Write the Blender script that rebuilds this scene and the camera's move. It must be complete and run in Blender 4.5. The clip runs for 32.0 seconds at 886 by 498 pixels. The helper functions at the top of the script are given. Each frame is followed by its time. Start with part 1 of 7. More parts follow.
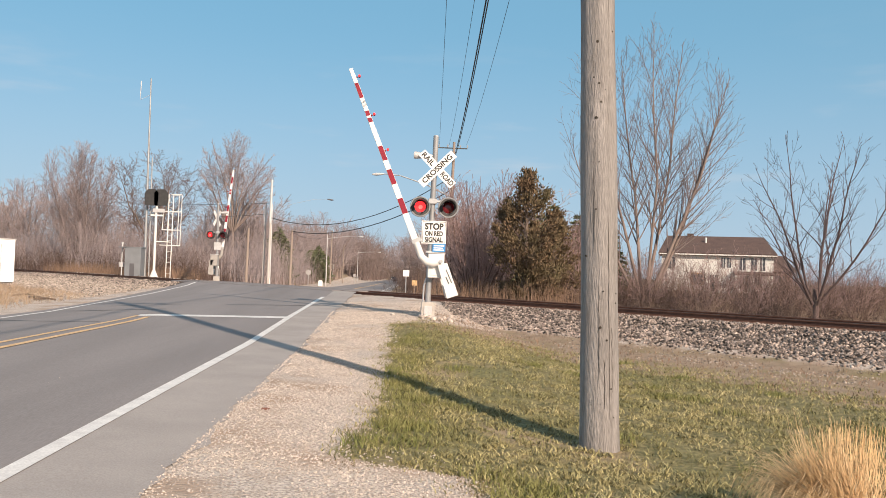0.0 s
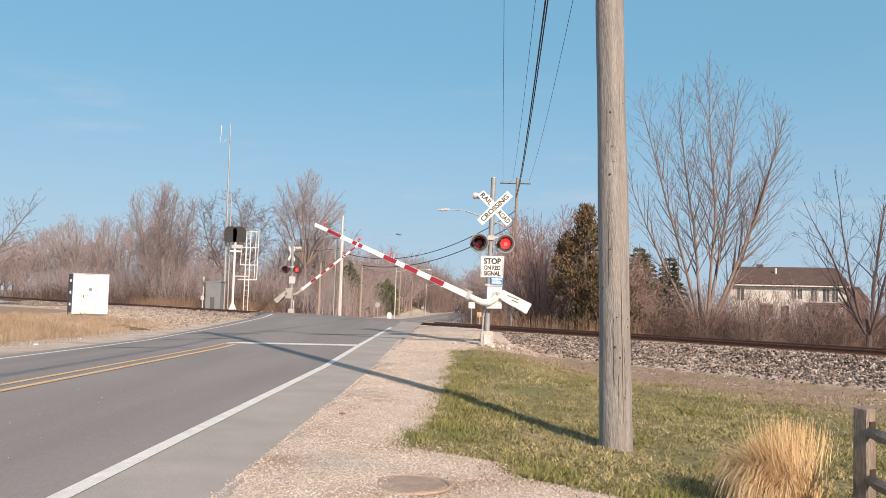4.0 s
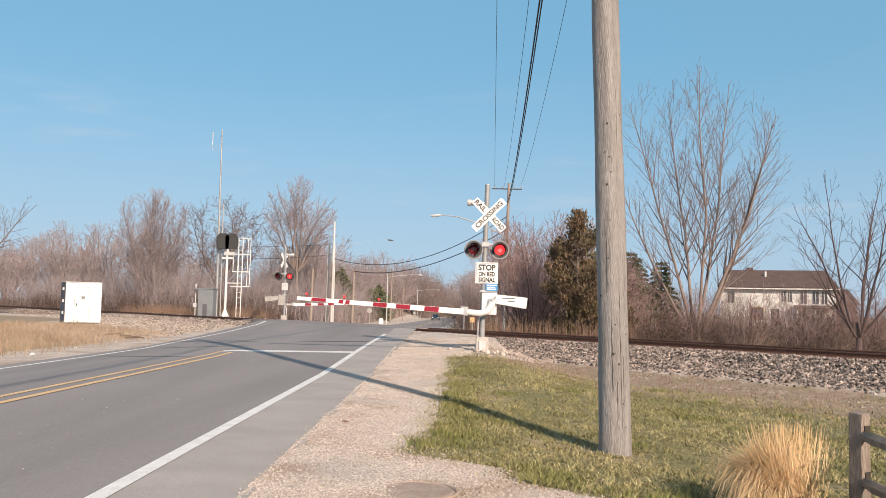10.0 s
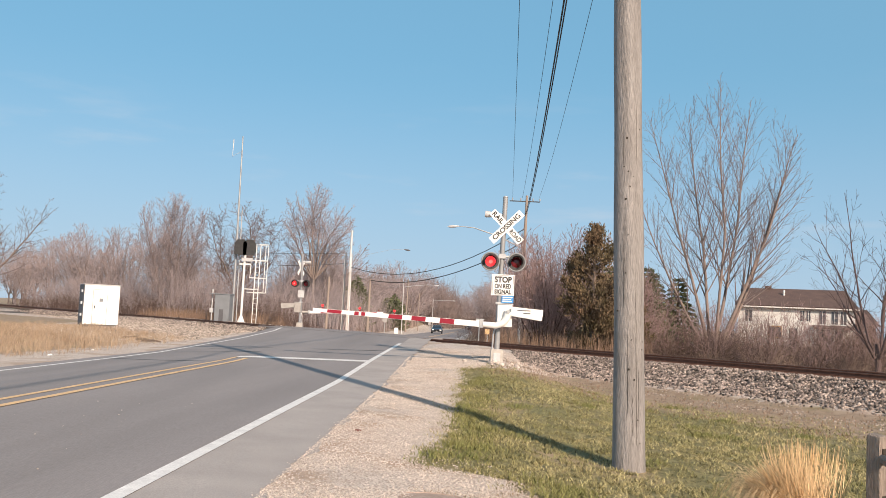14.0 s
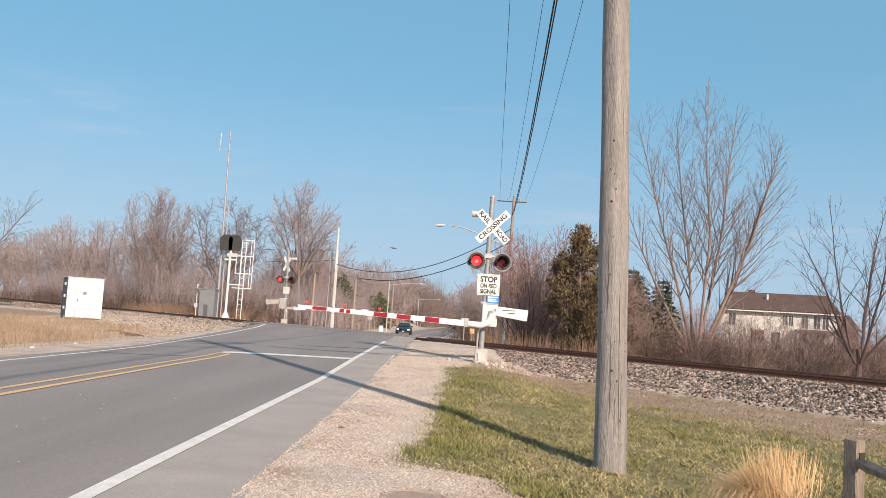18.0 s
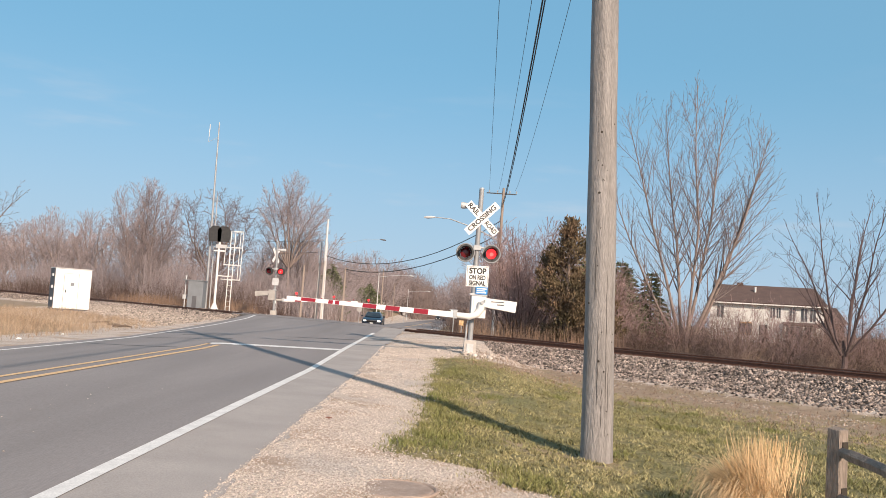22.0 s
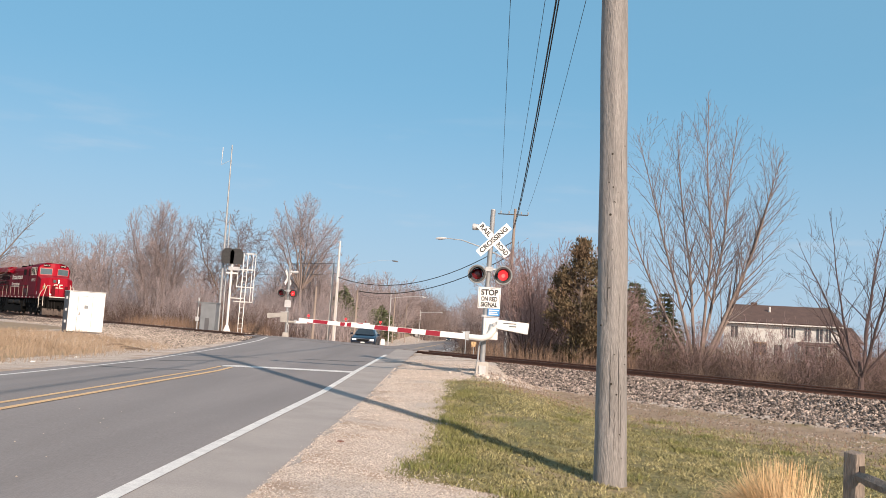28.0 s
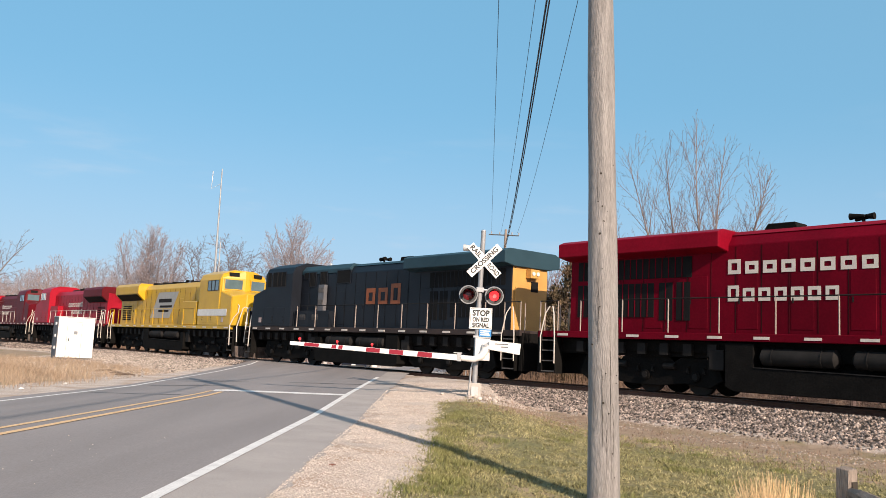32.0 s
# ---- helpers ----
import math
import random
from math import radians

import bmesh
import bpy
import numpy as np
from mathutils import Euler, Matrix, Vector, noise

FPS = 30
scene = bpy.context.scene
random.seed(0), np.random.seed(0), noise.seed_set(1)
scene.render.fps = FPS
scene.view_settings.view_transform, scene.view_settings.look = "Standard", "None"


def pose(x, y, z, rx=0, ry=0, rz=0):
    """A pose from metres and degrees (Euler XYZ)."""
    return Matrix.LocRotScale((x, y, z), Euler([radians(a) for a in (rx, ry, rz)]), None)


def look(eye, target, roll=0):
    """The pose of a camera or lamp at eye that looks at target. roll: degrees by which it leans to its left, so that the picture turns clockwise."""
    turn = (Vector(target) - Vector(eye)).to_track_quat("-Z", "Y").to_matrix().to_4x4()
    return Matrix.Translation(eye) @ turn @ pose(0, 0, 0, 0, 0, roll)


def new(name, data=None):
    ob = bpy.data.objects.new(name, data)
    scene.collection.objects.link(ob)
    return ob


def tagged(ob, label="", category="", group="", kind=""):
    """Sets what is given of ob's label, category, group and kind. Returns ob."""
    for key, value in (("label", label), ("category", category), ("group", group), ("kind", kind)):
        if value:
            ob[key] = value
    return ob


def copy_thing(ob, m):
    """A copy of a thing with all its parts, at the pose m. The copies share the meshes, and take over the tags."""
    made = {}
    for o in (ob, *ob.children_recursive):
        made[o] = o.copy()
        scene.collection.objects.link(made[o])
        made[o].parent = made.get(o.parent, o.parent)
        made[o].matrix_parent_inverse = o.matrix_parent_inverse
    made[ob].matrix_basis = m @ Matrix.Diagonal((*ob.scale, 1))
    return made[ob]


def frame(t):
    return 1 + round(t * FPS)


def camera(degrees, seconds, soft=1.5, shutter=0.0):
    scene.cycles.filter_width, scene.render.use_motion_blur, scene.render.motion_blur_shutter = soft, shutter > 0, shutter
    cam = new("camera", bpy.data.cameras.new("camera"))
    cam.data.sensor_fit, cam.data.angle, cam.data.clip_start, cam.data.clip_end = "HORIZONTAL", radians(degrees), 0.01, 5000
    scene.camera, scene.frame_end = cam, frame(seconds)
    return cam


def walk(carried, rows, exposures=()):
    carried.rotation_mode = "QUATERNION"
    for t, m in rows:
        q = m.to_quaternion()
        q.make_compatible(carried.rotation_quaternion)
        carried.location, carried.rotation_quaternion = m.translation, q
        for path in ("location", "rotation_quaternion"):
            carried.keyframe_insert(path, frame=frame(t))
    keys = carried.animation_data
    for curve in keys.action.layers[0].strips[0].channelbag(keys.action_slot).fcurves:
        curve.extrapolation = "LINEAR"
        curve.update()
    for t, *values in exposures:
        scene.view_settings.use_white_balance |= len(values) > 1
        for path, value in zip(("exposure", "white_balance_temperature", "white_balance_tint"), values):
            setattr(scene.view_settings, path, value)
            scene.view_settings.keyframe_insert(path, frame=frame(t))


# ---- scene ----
cam = camera(55.0, 32.0, 0.6)
PATH = [
    (0, (-0.079, 2.012, 1.368), (0.055, 4.007, 1.422), 1.9),
    (0.5, (-0.06, 1.682, 1.352), (0.018, 3.68, 1.411), 2.1),
    (1, (-0.131, 1.334, 1.386), (-0.067, 3.332, 1.438), 1.9),
    (1.5, (-0.17, 1.105, 1.397), (-0.096, 3.103, 1.454), 1.8),
    (2, (0.0, 0.93, 1.399), (0.04, 2.928, 1.467), 1.5),
    (2.5, (-0.003, 0.631, 1.392), (-0.068, 2.627, 1.509), 1.9),
    (3, (-0.061, 0.33, 1.402), (-0.13, 2.325, 1.521), 1.8),
    (3.5, (0.042, 0.216, 1.406), (0.008, 2.21, 1.548), 1.4),
    (4, (0.106, 0.148, 1.347), (0.077, 2.144, 1.472), 1.7),
    (4.5, (0.117, 0.184, 1.316), (0.153, 2.182, 1.407), 1.5),
    (6.5, (-0.047, 0.044, 1.39), (0.04, 2.038, 1.52), 4.4),
    (7, (-0.077, -0.018, 1.397), (-0.069, 1.977, 1.538), 2.9),
    (7.5, (-0.056, -0.017, 1.4), (-0.066, 1.979, 1.532), 1.8),
    (8, (-0.028, -0.016, 1.387), (-0.031, 1.98, 1.516), 1.4),
    (8.5, (-0.02, -0.034, 1.391), (-0.021, 1.962, 1.52), 1.4),
    (9, (-0.014, -0.005, 1.389), (0.001, 1.991, 1.52), 1.6),
    (9.5, (-0.001, 0.008, 1.383), (0.001, 2.003, 1.525), 1.4),
    (10, (-0.016, -0.021, 1.388), (-0.023, 1.974, 1.525), 1.3),
    (10.5, (-0.004, 0.002, 1.391), (-0.019, 1.997, 1.527), 1.4),
    (11, (-0.01, -0.002, 1.386), (-0.037, 1.993, 1.527), 1.5),
    (11.5, (0.005, -0.004, 1.397), (-0.027, 1.99, 1.543), 1.6),
    (12, (0.008, -0.006, 1.397), (-0.024, 1.988, 1.55), 1.8),
    (12.5, (0.005, -0.015, 1.394), (-0.025, 1.979, 1.549), 2.0),
    (13, (-0.004, -0.026, 1.386), (-0.035, 1.967, 1.543), 2.3),
    (13.5, (-0.014, -0.013, 1.39), (-0.052, 1.981, 1.546), 2.5),
    (14, (-0.019, -0.021, 1.388), (-0.066, 1.972, 1.549), 2.7),
    (14.5, (-0.004, -0.008, 1.383), (-0.053, 1.985, 1.545), 3.1),
    (16.5, (-0.005, -0.039, 1.389), (-0.046, 1.953, 1.558), 3.3),
    (17, (-0.011, -0.059, 1.39), (-0.045, 1.934, 1.558), 3.4),
    (17.5, (-0.005, -0.045, 1.388), (-0.029, 1.948, 1.551), 3.5),
    (18, (-0.014, -0.052, 1.388), (-0.029, 1.942, 1.548), 3.6),
    (18.5, (-0.006, -0.062, 1.382), (-0.015, 1.932, 1.539), 3.7),
    (19, (0.001, -0.058, 1.383), (-0.003, 1.936, 1.54), 3.7),
    (19.5, (-0.005, -0.066, 1.384), (-0.002, 1.928, 1.537), 3.8),
    (20, (0.008, -0.035, 1.379), (0.01, 1.96, 1.53), 3.9),
    (20.5, (0.004, -0.042, 1.381), (0.007, 1.953, 1.527), 3.8),
    (21, (-0.008, -0.062, 1.387), (-0.004, 1.933, 1.532), 3.7),
    (21.5, (-0.006, -0.069, 1.384), (-0.001, 1.926, 1.527), 3.7),
    (22, (0.009, -0.054, 1.373), (0.019, 1.941, 1.516), 3.7),
    (22.5, (-0.001, -0.062, 1.385), (0.008, 1.933, 1.528), 3.7),
    (23, (0.0, -0.079, 1.388), (0.008, 1.916, 1.534), 3.5),
    (23.5, (-0.001, -0.086, 1.385), (0.007, 1.908, 1.535), 3.5),
    (24, (0.011, -0.093, 1.398), (0.016, 1.902, 1.548), 3.4),
    (24.5, (0.02, -0.067, 1.391), (0.022, 1.927, 1.543), 3.5),
    (25, (0.007, -0.097, 1.4), (0.007, 1.897, 1.558), 3.4),
    (25.5, (0.014, -0.069, 1.39), (0.012, 1.925, 1.554), 3.5),
    (27.5, (0.025, -0.049, 1.382), (0.013, 1.942, 1.568), 3.6),
    (28, (0.016, -0.063, 1.395), (-0.005, 1.928, 1.585), 3.5),
    (28.5, (0.02, -0.075, 1.403), (-0.014, 1.915, 1.6), 3.4),
    (29, (0.017, -0.077, 1.388), (-0.024, 1.913, 1.587), 3.3),
    (29.5, (0.018, -0.076, 1.407), (-0.021, 1.914, 1.607), 3.1),
    (30, (0.022, -0.084, 1.405), (-0.011, 1.905, 1.614), 3.1),
    (30.5, (0.026, -0.086, 1.397), (-0.003, 1.902, 1.614), 3.0),
    (31, (0.025, -0.093, 1.408), (0.007, 1.894, 1.634), 2.7),
    (31.5, (0.03, -0.073, 1.392), (0.019, 1.913, 1.628), 2.8),
    (32, (0.027, -0.071, 1.387), (0.024, 1.915, 1.628), 2.8),
]
walk(cam, [(t, look(eye, target, roll)) for t, eye, target, roll in PATH], [(0, 0.2, 6700, 10), (4, 0.2, 6600, 10), (9, 0.22, 6550, 10), (19, 0.22, 6500, 10), (30, 0.2, 6450, 10), (31, 0.26, 6450, 10), (32, 0.33, 6400, 10)])

# ---- world, sun, exposure ----
SUN = Vector((0.47, -0.883, 0.0)).normalized() * math.cos(radians(27)) + Vector((0, 0, math.sin(radians(27))))
world = bpy.data.worlds.new("sky")
world.use_nodes = True
scene.world = world
nt = world.node_tree
sky = nt.nodes.new("ShaderNodeTexSky")
sky.sky_type, sky.sun_disc = "NISHITA", False
sky.sun_elevation, sky.sun_rotation = radians(27), math.atan2(SUN.x, SUN.y)
sky.air_density, sky.dust_density, sky.ozone_density = 1.0, 0.05, 2.0
haze = nt.nodes.new("ShaderNodeMix")
haze.data_type, haze.inputs[0].default_value = "RGBA", 0.75
# the sky pales from deep blue to milky white towards the sun
toward = nt.nodes.new("ShaderNodeVectorMath")
toward.operation, toward.inputs[1].default_value = "DOT_PRODUCT", SUN
nt.links.new(nt.nodes.new("ShaderNodeTexCoord").outputs["Generated"], toward.inputs[0])
half = nt.nodes.new("ShaderNodeMath")
half.operation, half.inputs[1].default_value, half.inputs[2].default_value = "MULTIPLY_ADD", 0.5, 0.5
nt.links.new(toward.outputs["Value"], half.inputs[0])
square = nt.nodes.new("ShaderNodeMath")
square.operation, square.inputs[1].default_value = "POWER", 3.0
nt.links.new(half.outputs[0], square.inputs[0])
milky = nt.nodes.new("ShaderNodeMix")
milky.data_type, milky.inputs[6].default_value, milky.inputs[7].default_value = "RGBA", (1.34, 3.4, 5.0, 1), (5.0, 4.2, 3.7, 1)
nt.links.new(square.outputs[0], milky.inputs[0])
nt.links.new(milky.outputs[2], haze.inputs[7])
nt.links.new(sky.outputs[0], haze.inputs[6])
# a dull lilac-grey haze lies low over the horizon
height = nt.nodes.new("ShaderNodeSeparateXYZ")
nt.links.new(nt.nodes.new("ShaderNodeTexCoord").outputs["Generated"], height.inputs[0])
low = nt.nodes.new("ShaderNodeMapRange")
low.interpolation_type = "SMOOTHSTEP"
for k, v in zip(("From Min", "From Max", "To Min", "To Max"), (-0.02, 0.30, 0.75, 0.0)):
    low.inputs[k].default_value = v
nt.links.new(height.outputs["Z"], low.inputs["Value"])
dull = nt.nodes.new("ShaderNodeMix")
dull.data_type, dull.inputs[7].default_value = "RGBA", (3.4, 4.33, 5.55, 1)
nt.links.new(low.outputs[0], dull.inputs[0])
nt.links.new(haze.outputs[2], dull.inputs[6])
# faint shreds of cloud low in the sky
flat = nt.nodes.new("ShaderNodeMapping")
flat.inputs["Scale"].default_value = (3.0, 3.0, 16.0)
nt.links.new(nt.nodes.new("ShaderNodeTexCoord").outputs["Generated"], flat.inputs[0])
shred = nt.nodes.new("ShaderNodeTexNoise")
shred.inputs["Scale"].default_value, shred.inputs["Detail"].default_value = 1.7, 5
nt.links.new(flat.outputs[0], shred.inputs["Vector"])
thin = nt.nodes.new("ShaderNodeMapRange")
thin.interpolation_type = "SMOOTHSTEP"
for k, v in zip(("From Min", "From Max", "To Min", "To Max"), (0.56, 0.78, 0.0, 0.32)):
    thin.inputs[k].default_value = v
nt.links.new(shred.outputs["Fac"], thin.inputs["Value"])
band = nt.nodes.new("ShaderNodeMapRange")
band.interpolation_type = "SMOOTHSTEP"
for k, v in zip(("From Min", "From Max", "To Min", "To Max"), (0.14, 0.30, 1.0, 0.0)):
    band.inputs[k].default_value = v
nt.links.new(height.outputs["Z"], band.inputs["Value"])
amount = nt.nodes.new("ShaderNodeMath")
amount.operation = "MULTIPLY"
nt.links.new(thin.outputs[0], amount.inputs[0])
nt.links.new(band.outputs[0], amount.inputs[1])
cloud = nt.nodes.new("ShaderNodeMix")
cloud.data_type, cloud.inputs[7].default_value = "RGBA", (5.2, 5.3, 5.6, 1)
nt.links.new(amount.outputs[0], cloud.inputs[0])
nt.links.new(dull.outputs[2], cloud.inputs[6])
nt.links.new(cloud.outputs[2], nt.nodes["Background"].inputs[0])
nt.nodes["Background"].inputs[1].default_value = 0.118
sun = new("sun", bpy.data.lights.new("sun", "SUN"))
sun.data.energy, sun.data.angle, sun.data.color = 5.3, radians(0.6), (1.0, 0.81, 0.65)
sun.matrix_world = look(SUN * 50, (0, 0, 0))


# ---- materials ----
def material(name, a, b=None, scale=3.0, rough=0.7, metal=0.0, bump=0.0, bscale=40.0, fine=0.25, island=0.0, piece=0.0, glow=None, coat=0.0, stretch=None, spec=0.5):
    """A surface of two colours mottled at one scale and grained at a finer one."""
    m = bpy.data.materials.new(name)
    m.use_nodes = True
    t = m.node_tree
    p = t.nodes["Principled BSDF"]
    p.inputs["Roughness"].default_value, p.inputs["Metallic"].default_value = rough, metal
    p.inputs["Coat Weight"].default_value, p.inputs["Specular IOR Level"].default_value = coat, spec
    if glow:
        p.inputs["Base Color"].default_value = (*a, 1)
        p.inputs["Emission Color"].default_value, p.inputs["Emission Strength"].default_value = (*glow[:3], 1), glow[3]
        return m
    b = b or tuple(0.75 * v for v in a)
    co = t.nodes.new("ShaderNodeTexCoord").outputs["Object"]
    if stretch:
        mp = t.nodes.new("ShaderNodeMapping")
        mp.inputs["Scale"].default_value = stretch
        t.links.new(co, mp.inputs[0])
        co = mp.outputs[0]

    def grain(size, detail):
        n = t.nodes.new("ShaderNodeTexNoise")
        n.inputs["Scale"].default_value, n.inputs["Detail"].default_value = size, detail
        t.links.new(co, n.inputs["Vector"])
        r = t.nodes.new("ShaderNodeMapRange")
        r.inputs["From Min"].default_value, r.inputs["From Max"].default_value = 0.3, 0.7
        t.links.new(n.outputs["Fac"], r.inputs["Value"])
        return r.outputs[0]

    mix = t.nodes.new("ShaderNodeMix")
    mix.data_type = "RGBA"
    mix.inputs[6].default_value, mix.inputs[7].default_value = (*a, 1), (*b, 1)
    t.links.new(grain(scale, 4), mix.inputs[0])
    hsv = t.nodes.new("ShaderNodeHueSaturation")
    t.links.new(mix.outputs[2], hsv.inputs["Color"])
    val = t.nodes.new("ShaderNodeMath")
    val.operation = "MULTIPLY_ADD"
    val.inputs[1].default_value, val.inputs[2].default_value = fine, 1 - fine / 2
    t.links.new(grain(bscale, 3), val.inputs[0])
    out = val.outputs[0]
    if island or piece:
        info = t.nodes.new("ShaderNodeNewGeometry").outputs["Random Per Island"] if island else t.nodes.new("ShaderNodeObjectInfo").outputs["Random"]
        more = t.nodes.new("ShaderNodeMath")
        more.operation = "MULTIPLY_ADD"
        amount = island or piece
        more.inputs[1].default_value, more.inputs[2].default_value = amount, 1 - amount / 2
        t.links.new(info, more.inputs[0])
        both = t.nodes.new("ShaderNodeMath")
        both.operation = "MULTIPLY"
        t.links.new(more.outputs[0], both.inputs[0])
        t.links.new(out, both.inputs[1])
        out = both.outputs[0]
    t.links.new(out, hsv.inputs["Value"])
    t.links.new(hsv.outputs[0], p.inputs["Base Color"])
    if bump:
        bp = t.nodes.new("ShaderNodeBump")
        bp.inputs["Strength"].default_value, bp.inputs["Distance"].default_value = bump, 0.02
        t.links.new(grain(bscale, 5), bp.inputs["Height"])
        t.links.new(bp.outputs[0], p.inputs["Normal"])
    return m


ASPHALT = material("asphalt", (0.272, 0.245, 0.237), (0.214, 0.193, 0.186), 0.8, 0.85, bump=0.25, bscale=90, fine=0.25, stretch=(1.3, 0.12, 1))
SHOULDER = material("paved shoulder", (0.40, 0.36, 0.335), (0.33, 0.298, 0.277), 1.2, 0.9, bump=0.25, bscale=70, fine=0.25)
WHITE_LINE = material("white road paint", (0.78, 0.76, 0.73), (0.62, 0.60, 0.58), 5, 0.7, fine=0.25, bscale=60)
YELLOW_LINE = material("yellow road paint", (0.74, 0.49, 0.25), (0.60, 0.39, 0.20), 6, 0.7, fine=0.3, bscale=60)
# sunlight on the far poles is put into this pale wood colour
POLE_PALE = material("pole wood paled for sunlight", (0.56, 0.52, 0.49), (0.44, 0.405, 0.38), 2, 0.85, stretch=(3, 3, 0.3))
TAR = material("tar seal", (0.035, 0.033, 0.032), (0.06, 0.057, 0.055), 4, 0.6)
CONCRETE = material("concrete", (0.52, 0.49, 0.45), (0.42, 0.39, 0.36), 6, 0.85, bump=0.3, bscale=50)
RAIL = material("rusty rail steel", (0.115, 0.055, 0.038), (0.155, 0.077, 0.053), 8, 0.85, metal=0.0, fine=0.4)
RAIL_TOP = material("worn rail head", (0.16, 0.12, 0.10), (0.12, 0.09, 0.075), 8, 0.5, metal=0.3)
TIE = material("weathered timber tie", (0.10, 0.075, 0.06), (0.065, 0.05, 0.042), 5, 0.9, bump=0.4, piece=0.5)
STONE = material("ballast stone", (0.385, 0.315, 0.27), (0.125, 0.098, 0.085), 3, 0.9, island=1.9, fine=0.3)
PEBBLE = material("limestone pebble", (0.61, 0.535, 0.475), (0.47, 0.405, 0.355), 3, 0.9, island=0.6, fine=0.2)
POLE_WOOD = material("weathered pole wood", (0.33, 0.309, 0.298), (0.212, 0.198, 0.19), 3.5, 0.9, bump=0.5, bscale=34, fine=0.42, stretch=(3.5, 3.5, 0.34))
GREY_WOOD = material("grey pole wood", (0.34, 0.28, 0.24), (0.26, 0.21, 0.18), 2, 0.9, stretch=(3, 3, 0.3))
DARK = material("dark knot", (0.03, 0.025, 0.02), (0.05, 0.04, 0.03), 9, 0.9)
GALV = material("galvanised steel", (0.55, 0.56, 0.57), (0.44, 0.45, 0.46), 5, 0.45, metal=0.55, fine=0.2)
GALV_MID = material("grey galvanised steel", (0.42, 0.43, 0.44), (0.33, 0.34, 0.35), 4, 0.55, metal=0.4, fine=0.25)
GALV_DULL = material("dull weathered galvanised steel", (0.34, 0.35, 0.365), (0.27, 0.28, 0.29), 3, 0.6, metal=0.3, fine=0.2)
SILVER = material("aluminium paint", (0.60, 0.60, 0.60), (0.50, 0.50, 0.51), 5, 0.5, metal=0.2)
WHITE_PAINT = material("white enamel", (0.80, 0.79, 0.77), (0.74, 0.73, 0.70), 3, 0.45, fine=0.08)
CASE_WHITE = material("white sheet metal", (0.82, 0.81, 0.80), (0.78, 0.77, 0.76), 1.5, 0.5, fine=0.06)
CASE_GREY = material("grey sheet metal", (0.22, 0.235, 0.255), (0.18, 0.195, 0.21), 2, 0.5, fine=0.1)
# a shaded steel tone, with the shade put into the colour
CASE_DARK = material("dark steel, shade in its colour", (0.12, 0.12, 0.13), (0.09, 0.09, 0.10), 2, 0.6)
DULL_WHITE = material("dull grey-white enamel", (0.43, 0.41, 0.385), (0.33, 0.31, 0.29), 3, 0.6, fine=0.2)
SIGN_WHITE = material("reflective white sheeting", (0.84, 0.84, 0.83), (0.80, 0.80, 0.79), 3, 0.4, fine=0.05)
SIGN_BLACK = material("black lettering", (0.02, 0.02, 0.02), (0.03, 0.03, 0.03), 5, 0.5)
SIGN_BLUE = material("blue sheeting", (0.05, 0.27, 0.62), (0.05, 0.24, 0.55), 5, 0.4, fine=0.1)
RED_STRIPE = material("red reflective sheeting", (0.29, 0.010, 0.03), (0.24, 0.009, 0.025), 5, 0.4, fine=0.1)
LAMP_BLACK = material("matt black housing", (0.03, 0.03, 0.032), (0.045, 0.045, 0.045), 5, 0.6)
LAMP_RIM = material("grey lamp shield", (0.045, 0.046, 0.048), (0.06, 0.06, 0.062), 5, 0.55)
LENS_OFF = material("dark red lens", (0.14, 0.006, 0.012), (0.10, 0.005, 0.01), 20, 0.25, coat=0.5)
LENS_ON = material("lit red lens", (0.6, 0.02, 0.02), glow=(1.0, 0.03, 0.035, 1.6))
LENS_CORE = material("bright lamp core", (0.8, 0.1, 0.1), glow=(1.0, 0.10, 0.085, 2.3))
DRY_FIELD = material("bleached field grass", (0.43, 0.33, 0.235), (0.30, 0.215, 0.145), 0.5, 0.9, island=0.6)
RUBBLE = material("broken stone", (0.47, 0.40, 0.345), (0.28, 0.232, 0.195), 3, 0.9, island=1.2, fine=0.3)
WIRE = material("black cable", (0.02, 0.022, 0.025), (0.03, 0.03, 0.03), 5, 0.6)
BARK = material("grey brown bark", (0.20, 0.155, 0.13), (0.14, 0.108, 0.092), 4, 0.95, bump=0.5, bscale=30)
TWIG = material("bare twigs", (0.24, 0.195, 0.185), (0.165, 0.133, 0.127), 1, 0.95, island=0.4)
# distance haze is mixed into the colour of these far twigs
TWIG_HAZED = material("bare twigs with haze in the colour", (0.37, 0.31, 0.31), (0.265, 0.22, 0.22), 0.3, 0.95, island=0.4)
SHRUB = material("grey purple shrub twigs", (0.35, 0.25, 0.238), (0.24, 0.165, 0.158), 0.6, 0.95, island=0.5)
BRUSH = material("red brown brush stems", (0.145, 0.094, 0.076), (0.07, 0.045, 0.036), 0.4, 0.95, island=0.6)
MAROON = material("maroon shrub stems", (0.225, 0.138, 0.13), (0.125, 0.076, 0.072), 0.6, 0.95, island=0.6)
JUNIPER = material("brown green juniper sprays", (0.105, 0.09, 0.047), (0.17, 0.108, 0.066), 0.9, 0.9, island=0.9)
SPRUCE = material("dark green spruce needles", (0.128, 0.15, 0.082), (0.172, 0.178, 0.098), 0.9, 0.9, island=0.7)
GRASS = material("lawn blades", (0.39, 0.34, 0.175), (0.18, 0.172, 0.07), 0.8, 0.85, island=1.2)
GRASS_GREEN = material("lush grass blades", (0.165, 0.18, 0.055), (0.24, 0.22, 0.085), 0.6, 0.85, island=0.5)
STRAW = material("dry straw grass", (0.78, 0.58, 0.35), (0.52, 0.335, 0.165), 3, 0.85, island=0.5)
